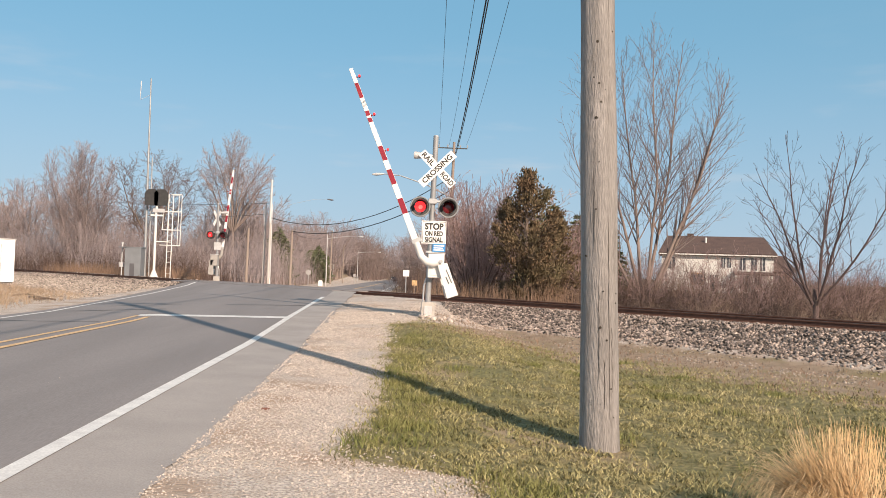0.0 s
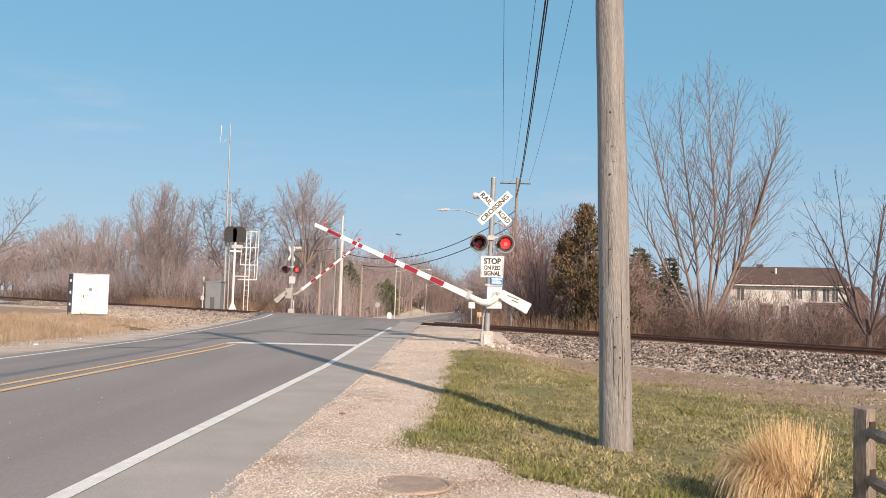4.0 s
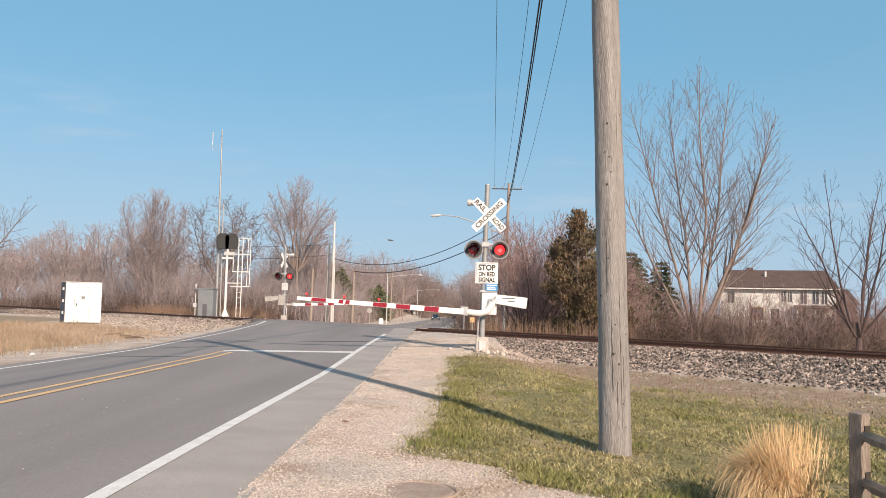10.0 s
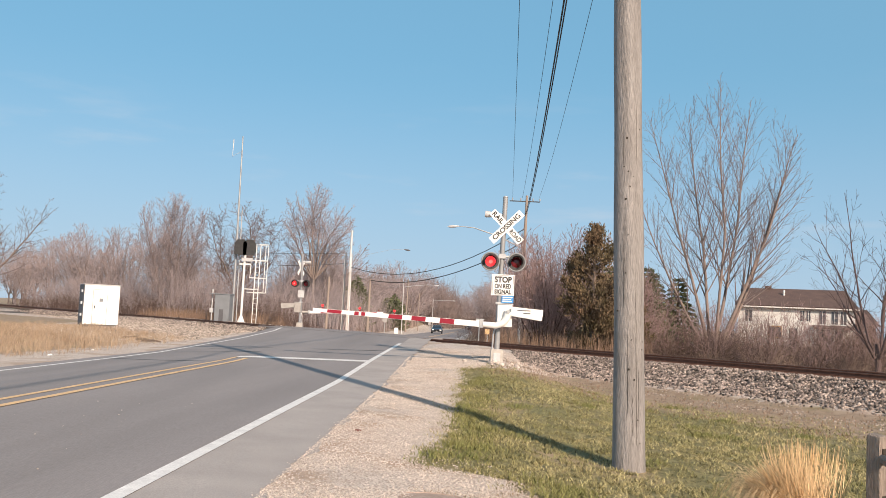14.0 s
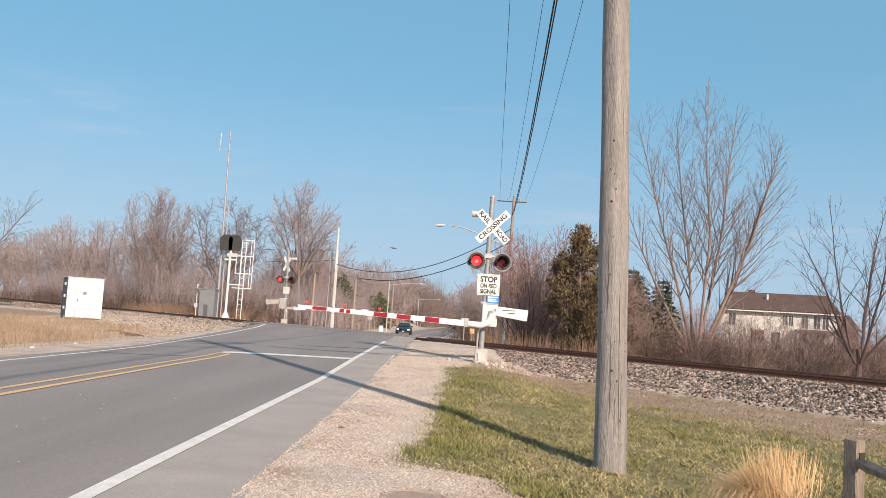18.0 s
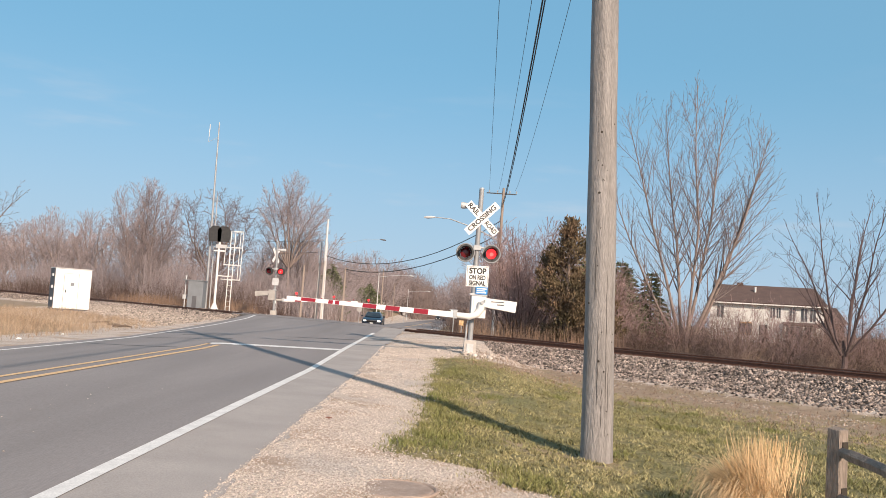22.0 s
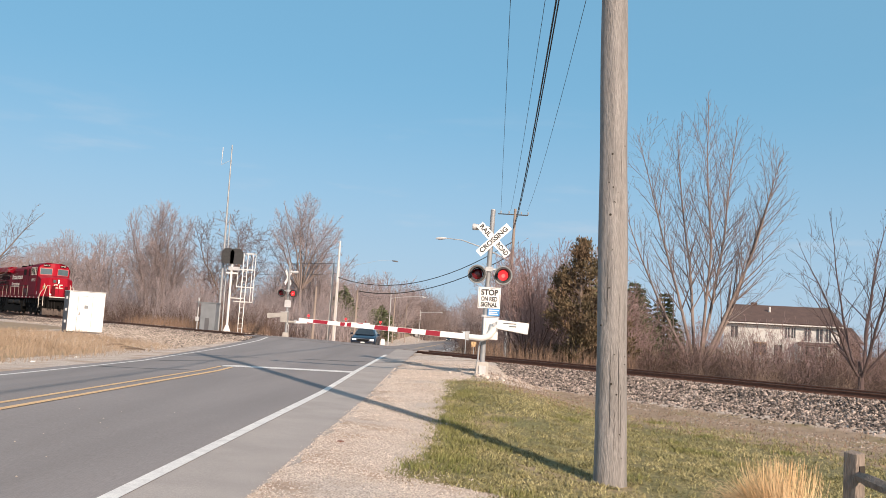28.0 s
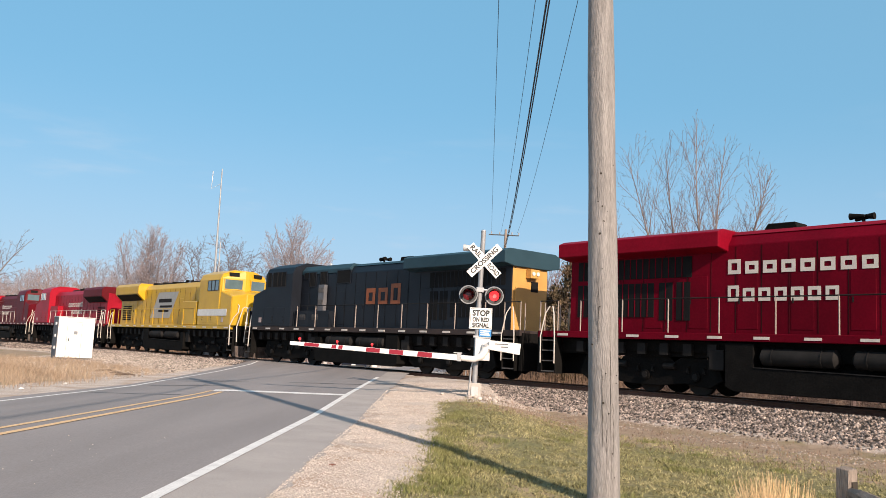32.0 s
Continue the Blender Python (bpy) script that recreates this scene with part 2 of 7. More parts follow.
REED = material("dry reed stems", (0.30, 0.195, 0.132), (0.20, 0.127, 0.085), 0.5, 0.9, island=0.7)
FENCE_WOOD = material("weathered fence wood", (0.34, 0.28, 0.235), (0.22, 0.175, 0.145), 3, 0.9, bump=0.8, bscale=30, fine=0.5, stretch=(3, 3, 0.4))
IRON = material("dusty rusty iron cover", (0.42, 0.325, 0.265), (0.31, 0.225, 0.175), 6, 0.8, bump=0.4)


# ---- mesh building ----
class Build:
    def __init__(self):
        self.v, self.f = [], []

    def add(self, verts, faces):
        n = len(self.v)
        self.v += [tuple(v) for v in verts]
        self.f += [tuple(n + i for i in f) for f in faces]
        return self

    def box(self, x0, x1, y0, y1, z0, z1, m=None):
        vs = [Vector((x, y, z)) for z in (z0, z1) for y in (y0, y1) for x in (x0, x1)]
        if m:
            vs = [m @ v for v in vs]
        return self.add(vs, [(0, 2, 3, 1), (4, 5, 7, 6), (0, 1, 5, 4), (2, 6, 7, 3), (0, 4, 6, 2), (1, 3, 7, 5)])

    def tube(self, points, radii, n=8, caps=True):
        points = [Vector(p) for p in points]
        if not isinstance(radii, (list, tuple)):
            radii = [radii] * len(points)
        rings, side = [], None
        for i, p in enumerate(points):
            a = points[min(i + 1, len(points) - 1)] - points[max(i - 1, 0)]
            a.normalize()
            if side is None:
                side = a.orthogonal().normalized()
            side = (side - a * side.dot(a)).normalized()
            up = a.cross(side)
            rings.append([p + radii[i] * (math.cos(2 * math.pi * k / n) * side + math.sin(2 * math.pi * k / n) * up) for k in range(n)])
        faces = [(i * n + k, i * n + (k + 1) % n, (i + 1) * n + (k + 1) % n, (i + 1) * n + k) for i in range(len(rings) - 1) for k in range(n)]
        if caps:
            faces += [tuple(range(n))[::-1], tuple((len(rings) - 1) * n + k for k in range(n))]
        return self.add([v for r in rings for v in r], faces)

    def rod(self, a, b, r0, r1=None, n=8):
        return self.tube([a, b], [r0, r0 if r1 is None else r1], n)

    def prism(self, outline, a, b, axis="x", m=None):
        """A flat outline of (u, v) drawn out from a to b along an axis; u, v are the other two axes in order."""
        put = {"x": lambda w, u, v: (w, u, v), "y": lambda w, u, v: (u, w, v), "z": lambda w, u, v: (u, v, w)}[axis]
        n = len(outline)
        vs = [Vector(put(w, u, v)) for w in (a, b) for u, v in outline]
        if m:
            vs = [m @ v for v in vs]
        return self.add(vs, [tuple(range(n))[::-1], tuple(range(n, 2 * n))] + [(i, (i + 1) % n, n + (i + 1) % n, n + i) for i in range(n)])

    def mesh(self, name, bevel=0.0, smooth=False):
        me = bpy.data.meshes.new(name)
        me.from_pydata(self.v, [], self.f)
        bm = bmesh.new()
        bm.from_mesh(me)
        bmesh.ops.recalc_face_normals(bm, faces=bm.faces)
        if bevel:
            bmesh.ops.bevel(bm, geom=[e for e in bm.edges if e.calc_face_angle(0) > 0.5], offset=bevel, segments=1, affect="EDGES")
        if smooth:
            for f in bm.faces:
                f.smooth = True
            for e in bm.edges:
                e.smooth = e.calc_face_angle(0) < 0.7
        bm.to_mesh(me)
        bm.free()
        return me


def part(name, b, mat, parent=None, label="", bevel=0.0, smooth=False, at=None):
    ob = new(name, b.mesh(name, bevel, smooth) if isinstance(b, Build) else b)
    if not ob.data.materials:
        ob.data.materials.append(mat)
    if parent:
        ob.parent = parent
    if at is not None:
        ob.matrix_basis = at
    return tagged(ob, label)


def thing(name, label, category, at=None, group="", kind=""):
    ob = new(name)
    ob.empty_display_size = 0.2
    if at is not None:
        ob.matrix_basis = at
    return tagged(ob, label, category, group, kind)


def arrays(name, verts, faces, mat, smooth=False):
    """A mesh straight from arrays of corners and equal faces."""
    me = bpy.data.meshes.new(name)
    verts, faces = np.asarray(verts, float), np.asarray(faces, int)
    me.vertices.add(len(verts))
    me.vertices.foreach_set("co", verts.ravel())
    k = faces.shape[1]
    me.loops.add(faces.size)
    me.loops.foreach_set("vertex_index", faces.ravel())
    me.polygons.add(len(faces))
    me.polygons.foreach_set("loop_start", np.arange(len(faces)) * k)
    me.update(calc_edges=True)
    if smooth:
        me.polygons.foreach_set("use_smooth", np.ones(len(faces), bool))
    me.materials.append(mat)
    return me


def lettering(name, text, size, mat, parent, at, label="", width=None, bold=0.028):
    cu = bpy.data.curves.new(name, "FONT")
    cu.body, cu.size, cu.align_x, cu.align_y, cu.extrude, cu.offset = text, size, "CENTER", "CENTER", 0.002, size * bold
    tmp = new(name, cu)
    bpy.context.view_layer.update()
    me = bpy.data.meshes.new_from_object(tmp.evaluated_get(bpy.context.evaluated_depsgraph_get()))
    bpy.data.objects.remove(tmp)
    me.materials.clear()
    me.materials.append(mat)
    ob = new(name, me)
    if width:
        w = max(v.co.x for v in me.vertices) - min(v.co.x for v in me.vertices)
        for v in me.vertices:
            v.co.x *= width / w
    ob.parent, ob.matrix_basis = parent, at
    return tagged(ob, label)


# ---- the lie of the land ----
TRACK = Vector((5.3, 30.66, 0))            # a point of the track's centre line
ALONG = Vector((0.6387, -0.7695, 0))       # the way the train goes
ACROSS = Vector((0.7695, 0.6387, 0))       # square to it, away from the near side
RAIL_Z = 0.45
TRACK_TURN = math.degrees(math.atan2(ALONG.y, ALONG.x))


def track_pose(q, s=0.0, z=RAIL_Z):
    p = TRACK + ALONG * q + ACROSS * s
    return pose(p.x, p.y, z, 0, 0, TRACK_TURN)


def off_track(x, y):
    return (x - TRACK.x) * ACROSS.x + (y - TRACK.y) * ACROSS.y


def hump(s):
    return np.interp(s, [-14.5, -10.4, -4.0, -1.6, 0, 1.6, 4, 9, 14, 24, 37, 51, 63, 123, 170, 280], [0, 0.115, 0.32, 0.43, 0.445, 0.43, 0.36, 0.0, -0.4, -0.72, -0.98, -1.17, -1.32, -1.9, -2.4, -3.4])


def step(v, a, b):
    t = np.clip((v - a) / (b - a), 0, 1)
    return t * t * (3 - 2 * t)


def bend(y):
    """How far the road swings to the right beyond the crossing."""
    return np.interp(y, [0, 45, 60, 95, 150, 460], [0, 0, 0.9, 1.8, 3.4, 13])


def right_edge(y):
    ragged = 0.035 * np.sin(2.3 * y) + 0.03 * np.sin(5.1 * y + 1.0) + 0.02 * np.sin(11.7 * y)
    return bend(y) + ragged + np.interp(y, [-60, 18, 26, 33, 38, 45, 60, 400], [-1.46, -1.46, -1.4, -1.3, -1.2, -1.2, -1.3, -1.3])


def left_edge(y):
    return bend(y) + np.interp(y, [-60, 28, 40, 47, 60, 400], [-9.15, -9.15, -9.7, -10.3, -9.6, -9.4])


def road_z(x, y):
    s = off_track(x, y)
    crown = 0.07 * (1 - np.clip(np.abs(x - bend(y) + 5.6) / 3.2, 0, 1.3)) * step(np.abs(s), 4, 12)
    return hump(s) + crown


def ground_z(x, y):
    s = off_track(x, y)
    lawn = -0.026 - 0.064 * step(x, -1.3, 0.2) - 0.17 * step(x, -0.3, 2.2) - 0.012 * np.clip(x - 2, 0, 9)
    flat = np.where(x > -5, lawn, np.interp(-x, [5, 9, 14, 25, 60], [0, -0.03, -0.05, -0.02, -0.1]))
    bank = np.interp(np.abs(s), [1.75, 2.0, 4.6, 5.4], [0.274, 0.225, -0.08, -0.2]) - 0.012 * np.clip(x, 0, 12) * step(np.abs(s), 1.8, 3.2)
    near_road = step(-x, -3.8, -0.9) * step(x, -40, -22)
    z = flat + (hump(s) - 0.03 - flat) * near_road * step(-np.abs(s), -16, -12)
    z = np.where(np.abs(s) < 5.4, np.maximum(z, bank) * (np.abs(s) > 1.75) + np.minimum(0.274, np.maximum(z, bank)) * (np.abs(s) <= 1.75), z)
    beyond = step(s, 3, 9)
    z = z * (1 - beyond) + beyond * np.maximum(z, 0.0)
    verge = step(-np.abs(x - bend(y) + 5.5), -18, -8) * step(s, 4, 9)
    z = z * (1 - verge) + (hump(s) - 0.04) * verge
    inside = (x > left_edge(y) - 0.05) & (x < right_edge(y) - 0.6)
    return np.where(inside, road_z(x, y) - 0.12, z)


def gz(x, y):
    return float(ground_z(np.float64(x), np.float64(y)))


# ---- ground ----
def spaced(*runs):
    out = []
    for a, b, d in runs:
        out += list(np.arange(a, b, d))
    return np.array(out + [runs[-1][1]])


def sheet(name, xs, ys, z_of, mat):
    X, Y = np.meshgrid(xs, ys)
    Z = z_of(X, Y)
    nx, ny = len(xs), len(ys)
    i = (np.arange(ny - 1)[:, None] * nx + np.arange(nx - 1)[None]).ravel()
    return arrays(name, np.stack([X, Y, Z], -1).reshape(-1, 3), np.stack([i, i + 1, i + nx + 1, i + nx], -1), mat, True), X, Y


def ground_material():
    """Soil under lawn, gravel and dry grass; the kinds of ground are told apart by two masks."""
    m = bpy.data.materials.new("ground")
    m.use_nodes = True
    t = m.node_tree
    p = t.nodes["Principled BSDF"]
    p.inputs["Roughness"].default_value = 0.95
    co = t.nodes.new("ShaderNodeTexCoord").outputs["Object"]

    def noise_at(size, lo=0.3, hi=0.7):
        n = t.nodes.new("ShaderNodeTexNoise")
        n.inputs["Scale"].default_value, n.inputs["Detail"].default_value = size, 6
        t.links.new(co, n.inputs["Vector"])
        r = t.nodes.new("ShaderNodeMapRange")
        r.inputs["From Min"].default_value, r.inputs["From Max"].default_value = lo, hi
        t.links.new(n.outputs["Fac"], r.inputs["Value"])
        return r.outputs[0]

    def mix(fac, a, b):
        n = t.nodes.new("ShaderNodeMix")
        n.data_type = "RGBA"
        for slot, v in ((0, fac), (6, a), (7, b)):
            if isinstance(v, tuple):
                n.inputs[slot].default_value = (*v, 1)
            else:
                t.links.new(v, n.inputs[slot])
        return n.outputs[2]

    def mask(name):
        a = t.nodes.new("ShaderNodeAttribute")
        a.attribute_name = name
        s = t.nodes.new("ShaderNodeMath")
        s.operation = "MULTIPLY_ADD"
        s.inputs[1].default_value = 0.7
        t.links.new(noise_at(2.2, 0.2, 0.8), s.inputs[0])
        t.links.new(a.outputs["Fac"], s.inputs[2])
        r = t.nodes.new("ShaderNodeMapRange")
        r.inputs["From Min"].default_value, r.inputs["From Max"].default_value = 0.72, 0.98
        t.links.new(s.outputs[0], r.inputs["Value"])
        return r.outputs[0]

    lawn = mix(noise_at(13.0, 0.40, 0.60), (0.27, 0.225, 0.105), (0.12, 0.112, 0.045))
    lawn = mix(noise_at(0.8, 0.42, 0.72), lawn, mix(noise_at(16.0, 0.38, 0.62), (0.26, 0.24, 0.10), (0.12, 0.12, 0.045)))
    lawn = mix(noise_at(0.55, 0.55, 0.72), lawn, (0.42, 0.31, 0.20))
    dry = mix(noise_at(3.3), (0.39, 0.295, 0.21), (0.26, 0.185, 0.125))
    dry = mix(noise_at(0.7, 0.5, 0.7), dry, (0.26, 0.21, 0.10))
    gravel = mix(noise_at(48.0, 0.44, 0.60), (0.68, 0.59, 0.515), (0.37, 0.305, 0.26))
    gravel = mix(noise_at(1.1, 0.46, 0.66), gravel, mix(noise_at(22.0), (0.50, 0.385, 0.30), (0.36, 0.265, 0.20)))
    col = mix(mask("dry"), lawn, dry)
    col = mix(mask("gravel"), col, gravel)
    # near-black ground here paints the shade in gaps between ballast stones
    col = mix(mask("ballast"), col, mix(noise_at(14.0), (0.13, 0.105, 0.09), (0.06, 0.048, 0.042)))
    t.links.new(col, p.inputs["Base Color"])
    b = t.nodes.new("ShaderNodeBump")
    b.inputs["Strength"].default_value, b.inputs["Distance"].default_value = 0.6, 0.03
    t.links.new(noise_at(35.0), b.inputs["Height"])
    t.links.new(b.outputs[0], p.inputs["Normal"])
    return m


def lawn_edge(y):
    """Where the gravel beside the road gives way to grass."""
    return np.interp(y, [-20, 6.4, 7.3, 7.5, 7.65, 8.25, 8.4, 8.55, 9.6, 10.4, 13.8, 19.7, 21.8, 23.5, 30, 60], [3.1, 2.7, 1.75, 1.2, 0.75, 0.58, 0.1, -0.38, -0.3, -0.08, 0.0, 0.08, 0.05, 0.9, 0.6, 0.6])


def gravel_mask(x, y):
    s = off_track(x, y)
    shoulder = step(-(x - lawn_edge(y)), -0.25, 0.25) * step(x, -12, -11)
    ballast = step(-np.abs(s), -5.6, -4.4)
    left = step(-x, 9.0, 9.5) * step(x, -48, -40) * np.where(x < -22, step(s, -9, -7), 1) * step(s, -16, -12) * step(-s, -6, -4)
    pad = np.maximum(step(-np.hypot(x - 0.9, (y - 24.6) * 0.8), -2.6, -1.2), step(-x, -2.6, -1.6) * step(x, -3, -2) * step(y, 23, 25) * step(-y, -42, -40))
    return np.clip(np.maximum.reduce([shoulder, ballast, left, pad]), 0, 1) * 0.9


def ballast_mask(x, y):
    return step(-np.abs(off_track(x, y)), -4.9, -4.1) * 0.9 * np.where(x > -5, step(x, 1.4, 2.6), 1)


def dry_mask(x, y):
    s = off_track(x, y)
    strip = step(s, -11.6, -7.6)
    left = step(-x, 9.2, 10)
    return np.clip(np.maximum.reduce([strip * 0.9, left, step(y, 45, 60), step(x, 14, 20) * 0.5]), 0, 1) * 0.9


GROUND = ground_material()
xs = spaced((-900, -200, 70), (-200, -40, 10), (-40, -14, 1.0), (-14, 14, 0.25), (14, 40, 1.0), (40, 200, 10), (200, 900, 70))
ys = spaced((-300, -20, 20), (-20, 0, 1.0), (0, 48, 0.25), (48, 80, 1.0), (80, 300, 10), (300, 1500, 80))
me, GX, GY = sheet("ground", xs, ys, ground_z, GROUND)
for name, fn in (("gravel", gravel_mask), ("dry", dry_mask), ("ballast", ballast_mask)):
    me.attributes.new(name, "FLOAT", "POINT").data.foreach_set("value", fn(GX, GY).ravel().astype(np.float32))
ground = tagged(new("ground", me), "flat ground of lawn, gravel shoulder and dry soil", "ground", kind="structure")


# ---- road ----
def strip(name, x0, x1, ys, lift, mat, parent=None, label="", nx=1):
    """A strip of road surface between two lines x0(y) and x1(y)."""
    rows = []
    for y in ys:
        a, b = float(x0(y)), float(x1(y))
        rows.append([(a + (b - a) * i / nx, y, float(road_z(a + (b - a) * i / nx, y)) + lift) for i in range(nx + 1)])
    n = nx + 1
    V = np.array(rows).reshape(-1, 3)
    i = (np.arange(len(rows) - 1)[:, None] * n + np.arange(nx)[None]).ravel()
    F = np.stack([i, i + 1, i + n + 1, i + n], -1)
    ob = new(name, arrays(name, V, F, mat, True))
    if parent:
        ob.parent = parent
    return tagged(ob, label)


road_ys = spaced((-60, -10, 5), (-10, 0, 0.5), (0, 30, 0.12), (30, 60, 0.5), (60, 120, 5), (120, 460, 20))
white_x = lambda y: bend(y) + np.interp(y, [-60, 24, 33, 40], [-2.43, -2.43, -2.3, -2.2])
road = tagged(strip("road", lambda y: left_edge(y), lambda y: white_x(y) + 0.07, road_ys, 0.0, ASPHALT, nx=16), "two-lane asphalt road, worn grey", "road", kind="structure")
strip("paved_shoulder", lambda y: white_x(y) + 0.07, right_edge, road_ys, 0.0, SHOULDER, road, "paler paved shoulder", nx=4)
fine_ys = spaced((-20, 33.2, 0.4))
strip("edge_line", lambda y: white_x(y) - 0.07, lambda y: white_x(y) + 0.07, fine_ys, 0.006, WHITE_LINE, road, "white edge line")
left_x = lambda y: np.interp(y, [-60, 21, 27, 35, 43, 46.6], [-8.62, -8.62, -8.78, -8.9, -9.35, -9.75])
strip("edge_line", lambda y: left_x(y) - 0.06, lambda y: left_x(y) + 0.06, spaced((-20, 46.6, 0.4)), 0.006, WHITE_LINE, road, "white edge line")
for off in (-0.19, 0.19):
    strip("centre_line", lambda y: -5.75 + off - 0.058, lambda y: -5.75 + off + 0.058, spaced((-20, 22.85 - 0.5 * (off > 0), 0.4)), 0.006, YELLOW_LINE, road, "yellow centre line")
b = Build()
for i in range(12):
    x0, x1 = -5.95 + 3.45 * i / 12, -5.95 + 3.45 * (i + 1) / 12
    y0, y1 = 22.62 + 0.135 * (x0 + 5.95), 22.62 + 0.135 * (x1 + 5.95)
    b.add([(x, y, float(road_z(x, y)) + 0.006) for x, y in ((x0, y0), (x1, y1), (x1, y1 + 0.56), (x0, y0 + 0.56))], [(0, 1, 2, 3)])
part("stop_line", b, WHITE_LINE, road, "white stop line")
for off in (-0.12, 0.12):
    strip("centre_line", lambda y: bend(y) - 5.5 + off - 0.055, lambda y: bend(y) - 5.5 + off + 0.055, spaced((66, 200, 3)), 0.006, YELLOW_LINE, road, "yellow centre line")
strip("edge_line", lambda y: bend(y) - 2.3, lambda y: bend(y) - 2.17, spaced((52, 200, 2)), 0.006, WHITE_LINE, road, "white edge line")

# ---- track ----
track = thing("railway_track", "single railway track with rusty rails on timber ties", "railway track", kind="structure")
track.matrix_basis = track_pose(0)
rail_profile = [(-0.07, -0.17), (0.07, -0.17), (0.07, -0.155), (0.012, -0.135), (0.012, -0.045), (0.036, -0.035), (0.036, -0.004), (-0.036, -0.004), (-0.036, -0.035), (-0.012, -0.045), (-0.012, -0.135), (-0.07, -0.155)]
for side in (-0.7525, 0.7525):
    rail = part("rail", Build().prism([(u + side, v) for u, v in rail_profile], -780, 90), RAIL, track, "rust-brown steel rail")
    part("rail_head", Build().box(-780, 90, side - 0.03, side + 0.03, -0.003, 0.0), RAIL_TOP, rail, "polished running surface")
tie_mesh = Build().box(-0.115, 0.115, -1.3, 1.3, -0.35, -0.172).mesh("tie", 0.012)
for i in range(230):
    q = -95 + i * 0.53
    p = TRACK + ALONG * q
    if -25.0 < q < -10.2:
        continue
    part("tie", tie_mesh, TIE, track, at=pose(q, 0.03 * math.sin(i * 7.1), 0, 0, 0, 0.6 * math.sin(i * 3.3)))
crossing_panels = [(-1.3, -0.83, "outer_panel"), (-0.66, 0.66, "inner_panel"), (0.83, 1.3, "outer_panel")]
for a, b, name in crossing_panels:
    for k in range(6):
        part(name, Build().box(-24.9 + k * 2.44, -22.48 + k * 2.44, a, b, -0.2, 0.0), ASPHALT, track, "worn crossing panel", bevel=0.01)


# ---- stones, pebbles ----
def scatter_stones(name, pts, sizes, mat, seed, label, category):
    """Loose eight-faced stones, each of its own size and turn."""
    rng = np.random.default_rng(seed)
    n = len(pts)
    base = np.array([(1, 0, 0), (0, 1, 0), (-1, 0, 0), (0, -1, 0), (0, 0, 0.8), (0, 0, -0.5)], float)
    tri = np.array([(0, 1, 4), (1, 2, 4), (2, 3, 4), (3, 0, 4), (1, 0, 5), (2, 1, 5), (3, 2, 5), (0, 3, 5)])
    jit = base[None] * rng.uniform(0.65, 1.25, (n, 6, 1)) + rng.normal(0, 0.16, (n, 6, 3))
    jit *= sizes[:, None, None] * rng.uniform(0.7, 1.2, (n, 1, 3))
    a = rng.uniform(0, 6.28, n)
    c, s = np.cos(a)[:, None], np.sin(a)[:, None]
    tilt = rng.uniform(-0.6, 0.6, n)[:, None]
    x, y, z = jit[..., 0], jit[..., 1], jit[..., 2]
    y, z = y * np.cos(tilt) - z * np.sin(tilt), y * np.sin(tilt) + z * np.cos(tilt)
    V = np.stack([x * c - y * s, x * s + y * c, z], -1) + pts[:, None]
    F = tri[None] + (np.arange(n) * 6)[:, None, None]
    return tagged(new(name, arrays(name, V.reshape(-1, 3), F.reshape(-1, 3), mat)), label, category, kind="stuff")


rng = np.random.default_rng(5)
n = 85000
q, s = np.concatenate([rng.uniform(-14, 24, n), rng.uniform(-75, -17, 26000)]), None
s = rng.uniform(-5.0, 2.2, len(q))
px, py = TRACK.x + ALONG.x * q + ACROSS.x * s, TRACK.y + ALONG.y * q + ACROSS.y * s
keep = ~((px > left_edge(py) - 0.3) & (px < 1.9 + 0.5 * rng.random(len(px)))) & ~((np.abs(np.abs(s) - 0.75) < 0.06)) & ~((q < -17) & (np.abs(s) < 1.25)) & (rng.random(len(s)) < np.interp(s, [-5.0, -4.3, 0], [0.15, 1, 0.8]))
px, py, q = px[keep], py[keep], q[keep]
size = np.where(q < -17, 0.05, 0.041) * rng.uniform(0.6, 1.45, len(px))
scatter_stones("track_ballast", np.stack([px, py, ground_z(px, py) + size * 0.15 - 0.045 * (np.abs(off_track(px, py)) < 1.1)], -1), size, STONE, 6, "grey and pink crushed stone ballast along the track", "ballast")

n = 120000
py = 4.6 + 21.5 * rng.random(n) ** 2.2
py[-3000:] = 4.6 - np.abs(rng.normal(0, 1.1, 3000))
px = rng.uniform(-1.5, 3.0, n)
px[:1100] = -1.42 - np.abs(rng.normal(0, 0.05, 1100))
bald = np.sin(2.1 * px + 1.3 * py) + np.sin(1.1 * px - 2.3 * py + 1) + rng.normal(0, 0.5, n)
px = np.where(bald > 1.35, 99, px)
keep = (px < lawn_edge(py) + rng.normal(0, 0.12, n) + 1.5 * rng.random(n) * (rng.random(n) < 0.3) * (py < 9)) & (py < 26)
px, py = px[keep], py[keep]
size = rng.uniform(0.0035, 0.0095, len(px)) * (1 + 0.045 * py)
scatter_stones("shoulder_gravel", np.stack([px, py, np.where(px < -1.46, road_z(px, py), ground_z(px, py)) + size * 0.2], -1), size, PEBBLE, 8, "loose pale limestone gravel beside the road", "gravel")
n = 6000
px, py = rng.uniform(-1.2, 2.7, n), rng.uniform(23.6, 31.0, n)
keep = (np.abs(off_track(px, py)) > 1.5) & (px > right_edge(py) + 0.05)
px, py = px[keep], py[keep]
size = rng.uniform(0.007, 0.02, len(px))
